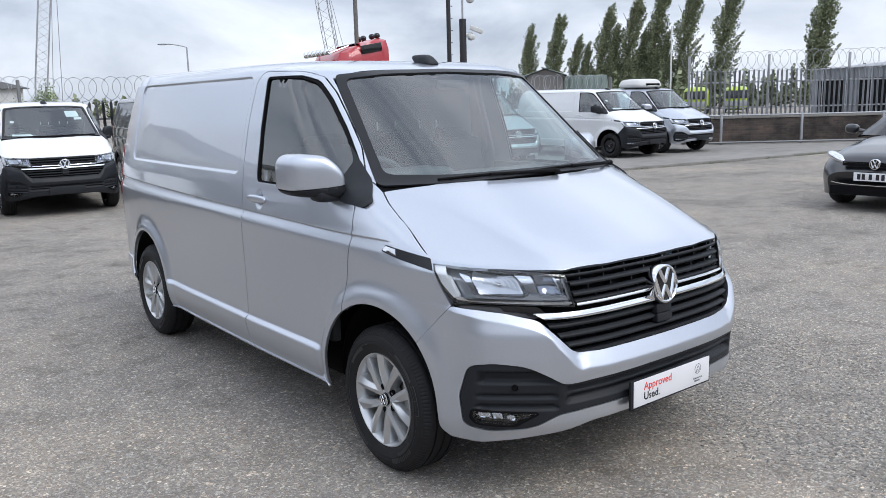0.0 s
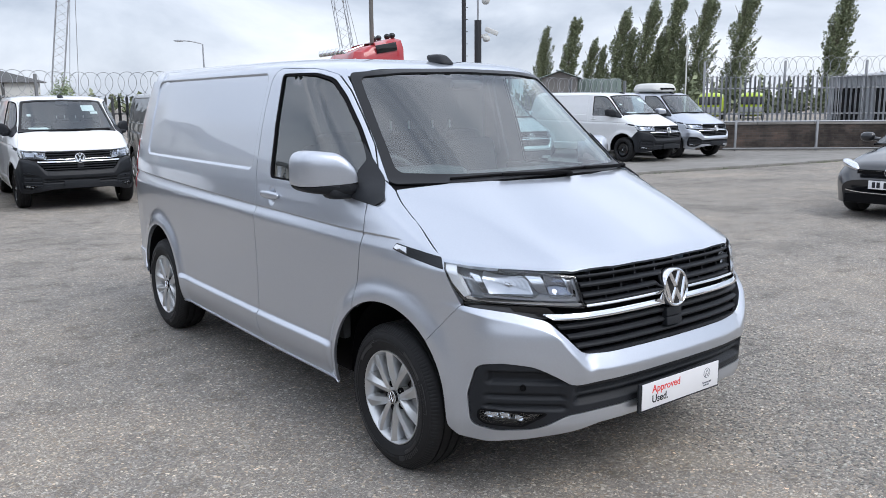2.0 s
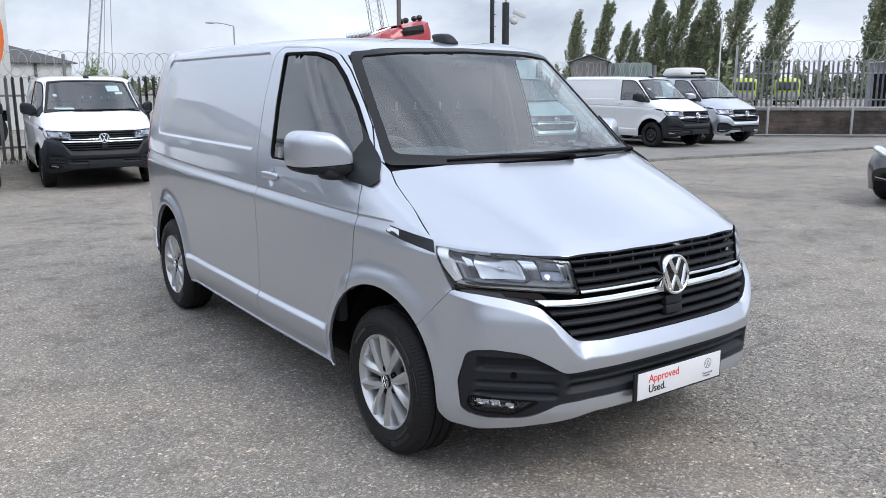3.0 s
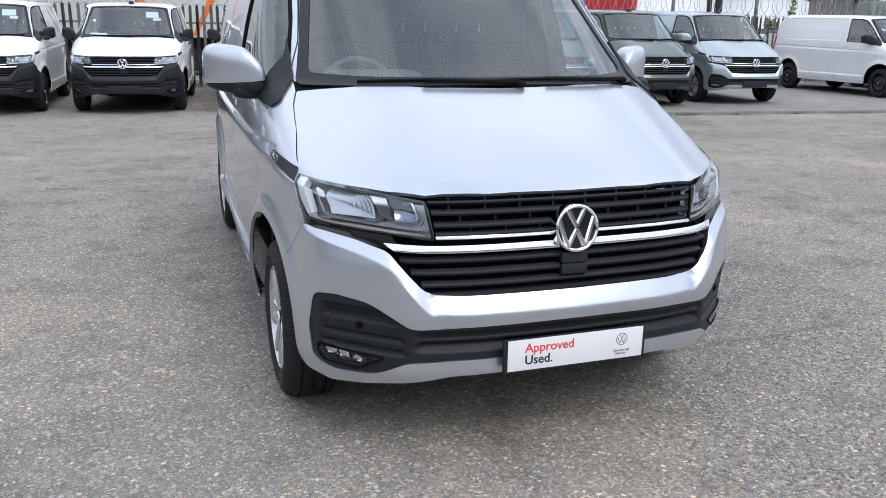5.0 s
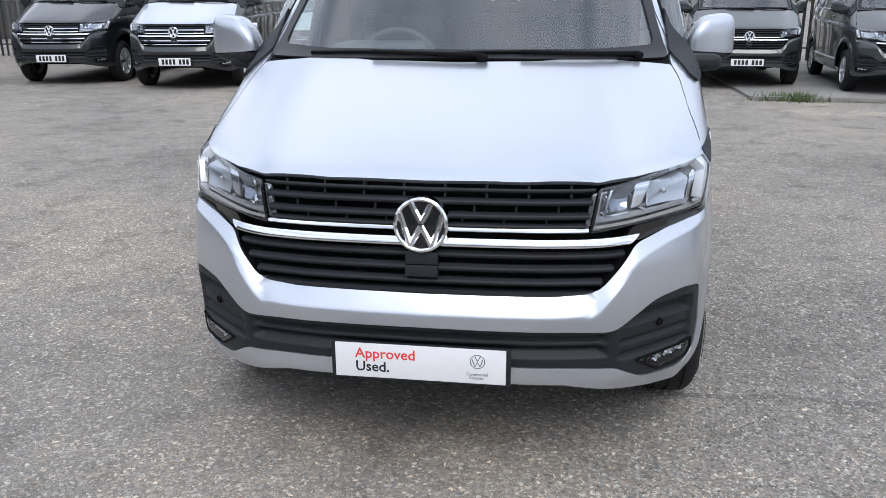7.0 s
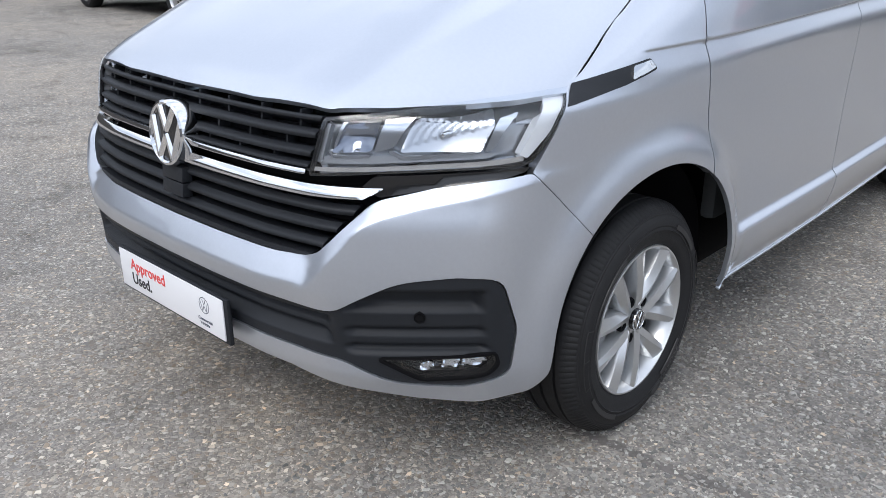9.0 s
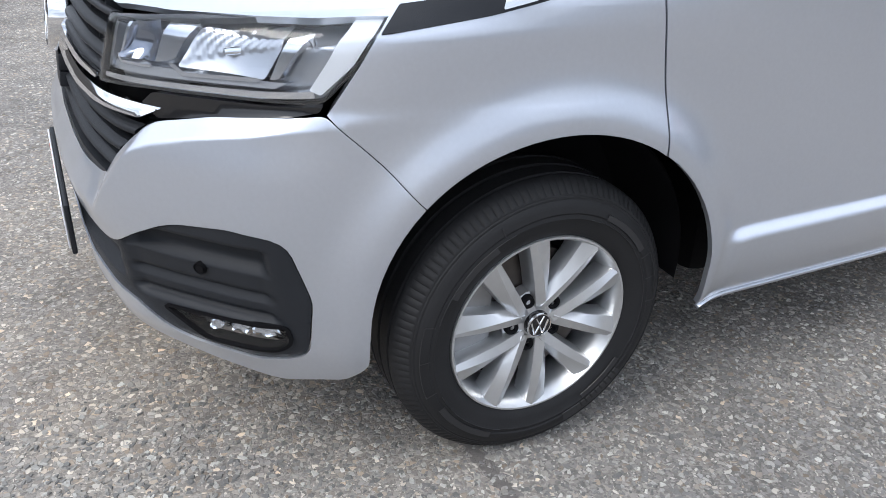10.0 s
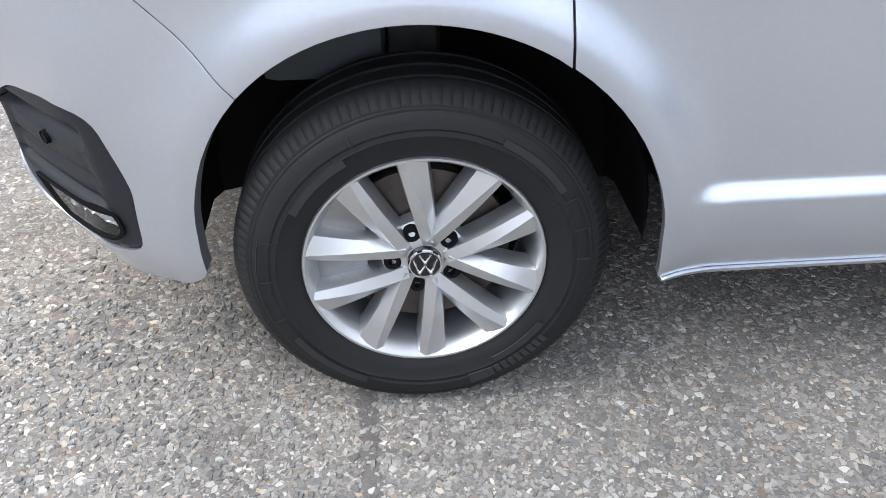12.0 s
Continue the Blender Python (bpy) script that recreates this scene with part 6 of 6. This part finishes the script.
def crown_mesh(name, h, rad, seed, count, lean):
    """Feathery plumes of small leaves rising along a bent trunk, blown to one side, with gaps between."""
    rng = np.random.RandomState(seed)
    plumes = []
    for i in range(130):
        t = rng.uniform(0.06, 0.86)
        reach = rad * np.interp(t, [0.05, 0.2, 0.45, 0.7, 0.9], [0.55, 0.95, 1.0, 0.62, 0.25]) * rng.uniform(0.15, 1.0)
        a = rng.uniform(0, 2 * math.pi)
        foot = np.array([reach * 0.35 * math.cos(a), reach * 0.35 * math.sin(a), t * h])
        tip = np.array([reach * math.cos(a) + 0.25 * rad * rng.uniform(0, 1), reach * math.sin(a), min(1.0, t + rng.uniform(0.09, 0.17)) * h])
        plumes.append((foot, tip, rng.uniform(0.16, 0.30) * rad))
    vs, fs = [], []
    for i in range(count):
        foot, tip, w0 = plumes[rng.randint(len(plumes))]
        k = rng.uniform(0, 1)
        p = foot + (tip - foot) * k + np.clip(rng.normal(0, 0.55, 3), -1.1, 1.1) * w0 * (1.1 - 0.75 * k) * np.array([1, 1, 1.2])
        p[0] += lean * (max(p[2], 0) / h) ** 1.5 * h
        s = rng.uniform(0.06, 0.15)
        u = rng.normal(0, 1, 3) + [0.5, 0, 0.6]
        u /= np.linalg.norm(u)
        w = np.cross(u, rng.normal(0, 1, 3))
        w /= np.linalg.norm(w)
        k = len(vs)
        vs += [tuple(p - u * s), tuple(p + w * s * 0.5), tuple(p + u * s * 1.1), tuple(p - w * s * 0.5)]
        fs.append((k, k + 1, k + 2, k + 3))
    me = bpy.data.meshes.new(name)
    me.from_pydata(vs, [], fs)
    return me


def make_poplar(h, rad, seed, lean):
    t = thing("poplar_tree", "tall slim poplar with wind-blown dark green leaves", "tree", "row of poplars")
    bm = bmesh.new()
    pts = [(lean * (k / 8) ** 2 * h * 0.92, 0, h * 0.92 * k / 8) for k in range(9)]
    for k in range(8):
        rod(bm, pts[k], pts[k + 1], 0.26 * (1 - k / 8.5), 0.26 * (1 - (k + 1) / 8.5), 8)
    rr = random.Random(seed)
    for k in range(16):
        z = rr.uniform(0.12, 0.8)
        a = rr.uniform(0, 6.28)
        o = Vector((lean * z * z * h, 0, z * h))
        rod(bm, o, o + Vector((math.cos(a) * rad * 0.5, math.sin(a) * rad * 0.5, h * 0.13)), 0.06, 0.015, 5)
    part("trunk", bm, BARK, t)
    link("crown", crown_mesh("crown", h, rad, seed, 17000, lean), LEAF, t)
    return t


EYE0 = Vector((-2.815, -2.875, 1.62))


def bearing(az, d):
    return EYE0.x + d * math.sin(radians(az)), EYE0.y + d * math.cos(radians(az))


kinds = [make_poplar(13.0, 1.85, 11, 0.07), make_poplar(12.0, 1.65, 12, 0.11), make_poplar(13.5, 2.1, 13, 0.13)]
ROW = [(44.2, 11.0, 0), (45.9, 12.2, 1), (47.2, 9.6, 2), (48.1, 8.6, 0), (49.0, 13.2, 2), (49.9, 10.6, 0), (50.7, 14.4, 2), (51.6, 9.8, 1), (52.4, 14.8, 1), (53.2, 9.6, 0), (54.2, 15.2, 2), (56.6, 15.6, 2), (62.4, 15.8, 1)]
for i, (az, h, k) in enumerate(ROW):
    x, y = bearing(az, 108)
    base_h = (13.0, 12.0, 13.5)[k]
    m = pose(x, y, -0.2, 0, 0, -az + (i * 37 % 30) - 15) @ Matrix.Diagonal((h / base_h * 0.98, h / base_h * 0.98, h / base_h, 1))
    t = copy_thing(kinds[k], pose(0, 0, 0))
    t.matrix_basis = m
for q in kinds:
    for c in list(q.children):
        bpy.data.objects.remove(c)
    bpy.data.objects.remove(q)


def hedge(name, label, az0, az1, d, h, seed, count, size=0.5):
    """A far belt of scrub: thousands of leaf clumps, one piece."""
    rng = np.random.RandomState(seed)
    vs, fs = [], []
    for i in range(count):
        az = rng.uniform(az0, az1)
        top = h * (0.55 + 0.45 * math.sin(az * 3.1) * math.sin(az * 7.7 + 1)) + rng.normal(0, 0.15)
        x, y = bearing(az, d + rng.uniform(-2.5, 2.5))
        p = np.array([x, y, max(0.1, top) * rng.uniform(0, 1) ** 0.6])
        u = rng.normal(0, 1, 3)
        u /= np.linalg.norm(u)
        w = np.cross(u, rng.normal(0, 1, 3))
        w /= np.linalg.norm(w)
        s = rng.uniform(0.5, 1.0) * size
        k = len(vs)
        vs += [tuple(p - u * s), tuple(p + w * s * 0.6), tuple(p + u * s), tuple(p - w * s * 0.6)]
        fs.append((k, k + 1, k + 2, k + 3))
    me = bpy.data.meshes.new(name)
    me.from_pydata(vs, [], fs)
    o = link(name, me, LEAF, None, label)
    return tagged(o, "", "hedge", "", "stuff")


hedge("far_scrub", "belt of dark green scrub below the poplars", 42, 75, 98, 4.4, 21, 7000, 0.45)
hedge("far_woods", "distant low woods along the horizon", -40, 42, 150, 4.0, 22, 6000, 0.7)

# a loose bush behind the fence
bush = thing("fence_bush", "loose pale green bush behind the fence", "bush", "", pose(*bearing(12.9, 30), 0))
bm = bmesh.new()
rr = random.Random(9)
tips = []
for k in range(22):
    a, e = rr.uniform(0, 6.28), rr.uniform(0.05, 0.75)
    tip = Vector((e * math.cos(a), e * math.sin(a), rr.uniform(1.5, 2.65) - 0.25 * e))
    tips.append(tip)
    rod(bm, (0.05 * math.cos(a), 0.05 * math.sin(a), 0.0), tip, 0.022, 0.006, 5)
part("stems", bm, BARK, bush)
rng = np.random.RandomState(31)
vs, fs = [], []
for i in range(2600):
    c = np.array(tips[rng.randint(len(tips))])
    p = c * [1, 1, 1 - 0.35 * rng.rand()] + rng.normal(0, 0.11, 3)
    u = rng.normal(0, 1, 3)
    u /= np.linalg.norm(u)
    w = np.cross(u, rng.normal(0, 1, 3))
    w /= np.linalg.norm(w)
    s = rng.uniform(0.025, 0.05)
    k = len(vs)
    vs += [tuple(p - u * s), tuple(p + w * s * 0.6), tuple(p + u * s), tuple(p - w * s * 0.6)]
    fs.append((k, k + 1, k + 2, k + 3))
me = bpy.data.meshes.new("leaves")
me.from_pydata(vs, [], fs)
link("leaves", me, leaf_mat("bush_leaves", (0.14, 0.20, 0.08), (0.30, 0.36, 0.20)), bush)


# ---------------------------------------------------------------- buildings round the yard


def gable_building(name, label, a, b, depth, eave, ridge, wall_m, roof_m, posts=0, hip=0.0):
    """A long low building from a to b with a pitched roof that overhangs, and upright wall sheets."""
    a, b = Vector((*a, 0)), Vector((*b, 0))
    L = (b - a).length
    g = thing(name, label, "building", "", pose(a.x, a.y, 0, 0, 0, math.degrees(math.atan2(b.y - a.y, b.x - a.x))))
    bm = bmesh.new()
    sec = [(0, 0), (0, eave), (depth / 2, ridge), (depth, eave), (depth, 0)]
    v0 = [bm.verts.new((0, y, z)) for y, z in sec]
    v1 = [bm.verts.new((L - (hip if i == 2 else 0), y, z)) for i, (y, z) in enumerate(sec)]
    bm.faces.new(v0)
    bm.faces.new(v1)
    for i in range(4):
        bm.faces.new((v0[i], v0[i + 1], v1[i + 1], v1[i]))
    part("wall", bm, wall_m, g, smooth=False)
    sl = math.hypot(depth / 2, ridge - eave) + 0.35
    an = math.degrees(math.atan2(ridge - eave, depth / 2))
    for s in (0, 1):
        bm = bmesh.new()
        n = int(L / 0.12)
        lines = [[bm.verts.new((-0.2 + (L + 0.4 - (hip if (e > 0) == (s == 0) else 0)) * i / n, e * sl / 2, z + 0.022 * (i % 2))) for i in range(n + 1)] for e, z in ((-1, -0.03), (-1, 0.0), (1, 0.0), (1, -0.03))]
        for la, lb in zip(lines, lines[1:]):
            for i in range(n):
                bm.faces.new((la[i], la[i + 1], lb[i + 1], lb[i]))
        y, z = depth / 4, (eave + ridge) / 2 + 0.03
        part("roof", bm, roof_m, g, smooth=False, m=pose(0, y if s == 0 else depth - y, z, an if s == 0 else -an, 0, 0))
    for i in range(posts):
        bm = bmesh.new()
        box(bm, (0.10, 0.05, eave - 0.05), pose((i + 0.5) * L / posts, -0.03, eave / 2), 0.004)
        part("wall_batten", bm, roof_m, g)
    return g


gable_building("shed", "small grey-brown clad shed with a low green-edged roof", bearing(46.75, 36), bearing(46.75, 40), 1.5, 2.55, 2.80, CLAD, CLAD_GREEN, 3)
gable_building("warehouse", "white rendered building with a dark corrugated roof", (-16.0, 31.4), (4.37, 31.4), 6.0, 2.45, 3.2, WALLWHITE, ROOFING, 8, 2.2)
depot = gable_building("distant_depot", "grey depot canopy with dark bays behind the palisade fence", bearing(62.4, 62), bearing(80, 44), 12.0, 2.95, 3.4, mat("grey_cladding", (0.22, 0.235, 0.25), 0.6, 0, 0, 0.15, 1.0), GALV, 10)
# no real openings: black boards give the shade inside the bays
for i in range(5):
    bm = bmesh.new()
    box(bm, (3.0, 0.04, 2.3), pose(2.2 + i * 4.2, -0.02, 1.15), 0.0)
    part("bay_opening", bm, MATTE, depot, "black board for the shaded inside of an open bay")
# out of view: added for the dark band mirrored in the van's side
gable_building("showroom", "long dark clad building, out of view, for the van's side reflections", (-34.0, 30.0), (-34.0, -34.0), 14.0, 5.0, 6.2, CLAD_DARK, ROOFING, 20)
# added hall, there only to be mirrored low in window and side panel
gable_building("depot_hall", "tall hall added beyond the fence for the van's reflections", (-46.0, 34.0), (-8.0, 34.0), 12.0, 5.0, 6.2, WALLWHITE, ROOFING, 20)
# unseen plain building, added to close the yard behind the camera
gable_building("workshop", "long grey building, unseen, added to close the yard", (-28.0, -40.0), (44.0, -40.0), 14.0, 5.0, 6.0, CLAD, ROOFING, 20)
box_c = thing("steel_container", "faded green-grey steel container", "container", "", pose(*bearing(48.15, 38.5), 0, 0, 0, -48))
bm = bmesh.new()
box(bm, (1.9, 4.0, 2.50), pose(0, 0, 1.25), 0.04)
part("body", bm, CLAD_GREEN, box_c)
for i in range(7):
    bm = bmesh.new()
    box(bm, (0.12, 0.05, 2.3), pose(-0.81 + i * 0.27, -2.02, 1.25), 0.01)
    part("corrugation", bm, CLAD_GREEN, box_c)

# white trailer with orange swooshes behind the fence
tr = thing("box_trailer", "white box trailer with orange swoosh graphics", "trailer", "", pose(-1.5, 20.2, 0, 0, 0, 2))
bm = bmesh.new()
box(bm, (4.4, 2.5, 3.0), pose(0, 1.3, 2.5), 0.05)
part("body", bm, WALLWHITE, tr)
bm = bmesh.new()
box(bm, (4.2, 2.2, 0.25), pose(0, 1.3, 0.86), 0.02)
part("chassis", bm, MATTE, tr)
for x in (-1.5, -0.4, 1.5):
    wb = lathe([(0.0, -0.11), (0.30, -0.11), (0.50, -0.13), (0.52, -0.08), (0.52, 0.08), (0.50, 0.13), (0.30, 0.11), (0.0, 0.11)], 28)
    part("wheel", wb, RUBBER, tr, m=pose(x, 0.35, 0.52, 0, 0, 90))
for x0, fl in ((-0.45, 1), (1.30, 1)):
    me_v, me_f = [], []
    for i in range(15):
        t = i / 14
        c = x0 + fl * (0.55 * math.sin(t * 2.6) + 0.25 * t)
        w = 0.03 + 0.08 * math.sin(math.pi * min(1, t * 1.05 + 0.05))
        me_v += [(c - w, 0.044, 1.05 + 2.85 * t), (c + w, 0.044, 1.05 + 2.85 * t)]
        if i:
            me_f.append((2 * i - 2, 2 * i - 1, 2 * i + 1, 2 * i))
    me = bpy.data.meshes.new("swoosh")
    me.from_pydata(me_v, [], me_f)
    link("swoosh", me, ORANGE, tr, "orange vinyl swoosh")

# ---------------------------------------------------------------- poles, lamps, cranes


def street_lamp(x, y, h, az):
    s = thing("street_lamp", "grey steel street lamp with a short arm", "lamp post", "", pose(x, y, 0, 0, 0, az))
    bm = bmesh.new()
    rod(bm, (0, 0, 0), (0, 0, h), 0.10, 0.055, 12)
    part("pole", bm, GALV, s)
    bm = bmesh.new()
    for k in range(6):
        a, b = k / 6, (k + 1) / 6
        rod(bm, (-1.5 * a, 0, h + 0.25 * math.sin(a * 1.6)), (-1.5 * b, 0, h + 0.25 * math.sin(b * 1.6)), 0.045, seg=8)
    part("arm", bm, GALV, s)
    part("lantern", blob(bmesh.new(), (-1.85, 0, h + 0.24), (0.42, 0.14, 0.07), 2.5, 16, 8), GALV, s)


x, y = bearing(21.7, 72)
street_lamp(x, y, 6.4, -20)
x, y = bearing(32.8, 27)
p = thing("steel_pole", "plain dark steel pole", "pole", "", pose(x, y, 0))
bm = bmesh.new()
rod(bm, (0, 0, 0), (0, 0, 9.0), 0.075, 0.06, 12)
part("shaft", bm, mat("brown_steel", (0.16, 0.15, 0.14), 0.6, 0.3, 0, 0.2, 4.0), p)
x, y = bearing(39.05, 30)
p = thing("steel_pole", "dark steel pole with climbing pegs", "pole", "", pose(x, y, 0))
bm = bmesh.new()
rod(bm, (0, 0, 0), (0, 0, 8.5), 0.085, 0.07, 12)
part("shaft", bm, POLE_DARK, p)
for k in range(12):
    bm = bmesh.new()
    rod(bm, (0.05, 0, 3.2 + k * 0.42), (0.18, 0, 3.2 + k * 0.42), 0.012, seg=6)
    part("peg", bm, POLE_DARK, p)
x, y = bearing(40.0, 26)
p = thing("camera_pole", "dark pole carrying white security cameras", "camera pole", "", pose(x, y, 0, 0, 0, -40))
bm = bmesh.new()
rod(bm, (0, 0, 0), (0, 0, 4.05), 0.11, 0.11, 14)
part("pole", bm, POLE_DARK, p)
bm = bmesh.new()
rod(bm, (0, 0, 4.05), (0, 0, 5.2), 0.03, 0.03, 8)
rod(bm, (0, 0, 4.9), (0.22, 0, 4.9), 0.03, 0.03, 8)
part("mast", bm, GALV, p)
part("dome_camera", blob(bmesh.new(), (0.24, 0, 4.66), (0.13, 0.13, 0.15), 2.3, 18, 12), WALLWHITE, p, "white dome camera")
bm = bmesh.new()
box(bm, (0.42, 0.15, 0.14), pose(0.42, 0, 3.72, 0, 22, 0), 0.03)
rod(bm, (0.05, 0, 3.55), (0.30, 0, 3.62), 0.05, 0.05, 8)
part("bullet_camera", bm, WALLWHITE, p, "white bullet camera on a bracket")
part("lamp_head", blob(bmesh.new(), (0.26, 0, 3.5), (0.12, 0.1, 0.1), 2.3, 14, 8), WALLWHITE, p)
x, y = bearing(53.8, 60)
p = thing("flag_pole", "thin white painted steel pole", "pole", "", pose(x, y, 0))
bm = bmesh.new()
rod(bm, (0, 0, 0), (0, 0, 6.2), 0.055, 0.045, 8)
part("shaft", bm, WALLWHITE, p)


def lattice(name, label, foot, top, w, bays, material):
    """A lattice boom: four chords with zigzag bracing and stay cables."""
    c = thing(name, label, "crane")
    foot, top = Vector(foot), Vector(top)
    ax = (top - foot).normalized()
    s1 = ax.cross(Vector((0.3, 1, 0.1))).normalized()
    s2 = ax.cross(s1)
    L = (top - foot).length

    def at(i, k):
        q = w * (0.6 + 0.4 * min(1, i / (bays * 0.15)))
        return foot + ax * (L * i / bays) + (s1 * (1 if k in (0, 1) else -1) + s2 * (1 if k in (1, 2) else -1)) * q / 2
    for k in range(4):
        bm = bmesh.new()
        for i in range(bays):
            rod(bm, at(i, k), at(i + 1, k), 0.07, seg=5)
        part("chord", bm, material, c)
    for k in range(4):
        me = bpy.data.meshes.new("lacing")
        vs_, fs_ = tube([at(i, k if i % 2 else (k + 1) % 4) for i in range(bays + 1)], 0.045, 4)
        me.from_pydata(vs_, [], fs_)
        link("lacing", me, material, c)
    for o in (1.6, 3.0):
        bm = bmesh.new()
        rod(bm, foot - s1 * o + Vector((0, 0, -2)), top, 0.05, seg=5)
        part("stay_cable", bm, material, c)
    return c


CRANE = mat("pale_grey_crane_steel", (0.34, 0.35, 0.37), 0.6, 0.2, 0, 0.1, 0.5)
x, y = bearing(12.6, 130)
x2, y2 = bearing(14.6, 130)
lattice("lattice_crane", "tall pale lattice crane boom with stay cables", (x, y, 0), (x2, y2, 34), 1.55, 30, CRANE)
x, y = bearing(31.4, 150)
x2, y2 = bearing(29.4, 150)
lattice("lattice_crane", "distant leaning lattice crane boom with cables", (x, y, 6), (x2, y2, 40), 2.0, 22, CRANE)

# ---------------------------------------------------------------- red lorry behind the fence
x, y = bearing(32.1, 27.5)
lorry = thing("red_lorry", "red lorry cab with chrome light bar behind the fence", "lorry", "", pose(x, y, 0, 0, 0, 260))


def lorry_shape(p):
    t = max(0.0, (p.z - 2.0) / 1.8)
    return Vector((p.x, p.y + 0.30 * t * (1 if p.y < 0 else 0.1), p.z - t * max(0.0, 0.9 - p.y) * 0.26))


part("cab", blob(bmesh.new(), (0, 0, 2.05), (1.20, 1.05, 1.62), 9.0, 40, 24, cut=lorry_shape), RED, lorry)
bm = bmesh.new()
box(bm, (2.2, 5.2, 0.5), pose(0, 2.6, 0.85), 0.03)
part("chassis", bm, MATTE, lorry)
bm = bmesh.new()
box(bm, (2.1, 0.06, 0.85), pose(0, -0.92, 2.45, -14, 0, 0), 0.03)
part("windscreen", bm, BLACK, lorry)
for s in (1, -1):
    bm = bmesh.new()
    box(bm, (0.04, 0.72, 0.26), pose(s * 1.20, 0.35, 3.28, 10, 0, 0), 0.02)
    part("side_window", bm, BLACK, lorry)
    for yy in (-0.2, 3.4):
        part("wheel", lathe([(0.0, -0.14), (0.30, -0.14), (0.48, -0.15), (0.52, -0.10), (0.52, 0.10), (0.48, 0.15), (0.30, 0.14), (0.0, 0.14)], 28), RUBBER, lorry, m=pose(s * 1.02, yy, 0.52))
    for k in range(2):
        part("roof_beacon", blob(bmesh.new(), (s * (0.35 + 0.4 * k), 0.75, 3.70), (0.10, 0.10, 0.09), 2.2, 12, 8), BLACK, lorry)
bm = bmesh.new()
rod(bm, (-1.15, -1.0, 3.12), (1.15, -1.0, 3.12), 0.04, seg=8)
for k in (-0.9, 0.9):
    rod(bm, (k, -1.0, 3.12), (k, -0.3, 3.36), 0.03, seg=8)
part("light_bar", bm, CHROME, lorry)
for k in range(6):
    part("spot_light", lathe([(0.0, 0.06), (0.09, 0.05), (0.10, 0.0), (0.06, -0.07), (0.0, -0.08)], 16), CHROME, lorry, m=pose(-0.95 + 0.38 * k, -1.06, 3.18, 0, 0, -90))

# lime yellow lorries in the far compound
for i, (az, d) in enumerate(((55.45, 70), (57.95, 72))):
    x, y = bearing(az, d)
    v = thing("lime_van", "lime yellow works van behind the fence", "van", "works vans", pose(x, y, 0, 0, 0, -58))
    bm = blob(bmesh.new(), (0, 0, 1.15), (0.95, 2.1, 0.95), 5.0, 28, 16)
    part("body", bm, LIME, v)
    bm = bmesh.new()
    box(bm, (1.62, 0.10, 0.62), pose(0, -2.06, 1.46, -8, 0, 0), 0.03)
    part("windscreen", bm, BLACK, v)
    bm = bmesh.new()
    box(bm, (1.7, 0.12, 0.45), pose(0, -2.07, 0.75), 0.04)
    part("grille", bm, GALV, v)
    for sx in (-0.85, 0.85):
        for sy in (-1.35, 1.35):
            part("wheel", lathe([(0.0, -0.1), (0.2, -0.1), (0.32, -0.09), (0.34, 0.0), (0.32, 0.09), (0.2, 0.1), (0.0, 0.1)], 20), RUBBER, v, m=pose(sx, sy, 0.34))

# grass tufts along kerb and fence
rng = np.random.RandomState(8)
vs, fs = [], []


def tuft(x, y, n, h):
    for _ in range(n):
        px, py = x + rng.normal(0, 0.10), y + rng.normal(0, 0.06)
        a, hh = rng.uniform(0, 6.28), h * rng.uniform(0.4, 1.1)
        lx, ly = rng.normal(0, 0.4) * hh, rng.normal(0, 0.4) * hh
        k = len(vs)
        z = fall(px, py)
        vs.extend([(px - 0.006 * math.cos(a), py - 0.006 * math.sin(a), z), (px + 0.006 * math.cos(a), py + 0.006 * math.sin(a), z), (px + lx, py + ly, z + hh)])
        fs.append((k, k + 1, k + 2))


for (x0, y0), (x1, y1) in zip(KERB[:6], KERB[1:7]):
    for i in range(26):
        t = rng.uniform(0, 1)
        tuft(x0 + (x1 - x0) * t, y0 + (y1 - y0) * t - 0.12, rng.randint(3, 18), 0.06)
for i in range(16):
    tuft(3.3 + rng.uniform(0, 0.9), 10.12 + rng.normal(0, 0.06), 34, 0.17)
for i in range(150):
    tuft(rng.uniform(-12, 20), 16.45 + rng.normal(0, 0.1), 20, 0.28)
me = bpy.data.meshes.new("grass_tufts")
me.from_pydata(vs, [], fs)
tagged(link("grass_tufts", me, GRASS, None, "rough grass along the kerb and the fence foot"), "", "grass", "", "stuff")
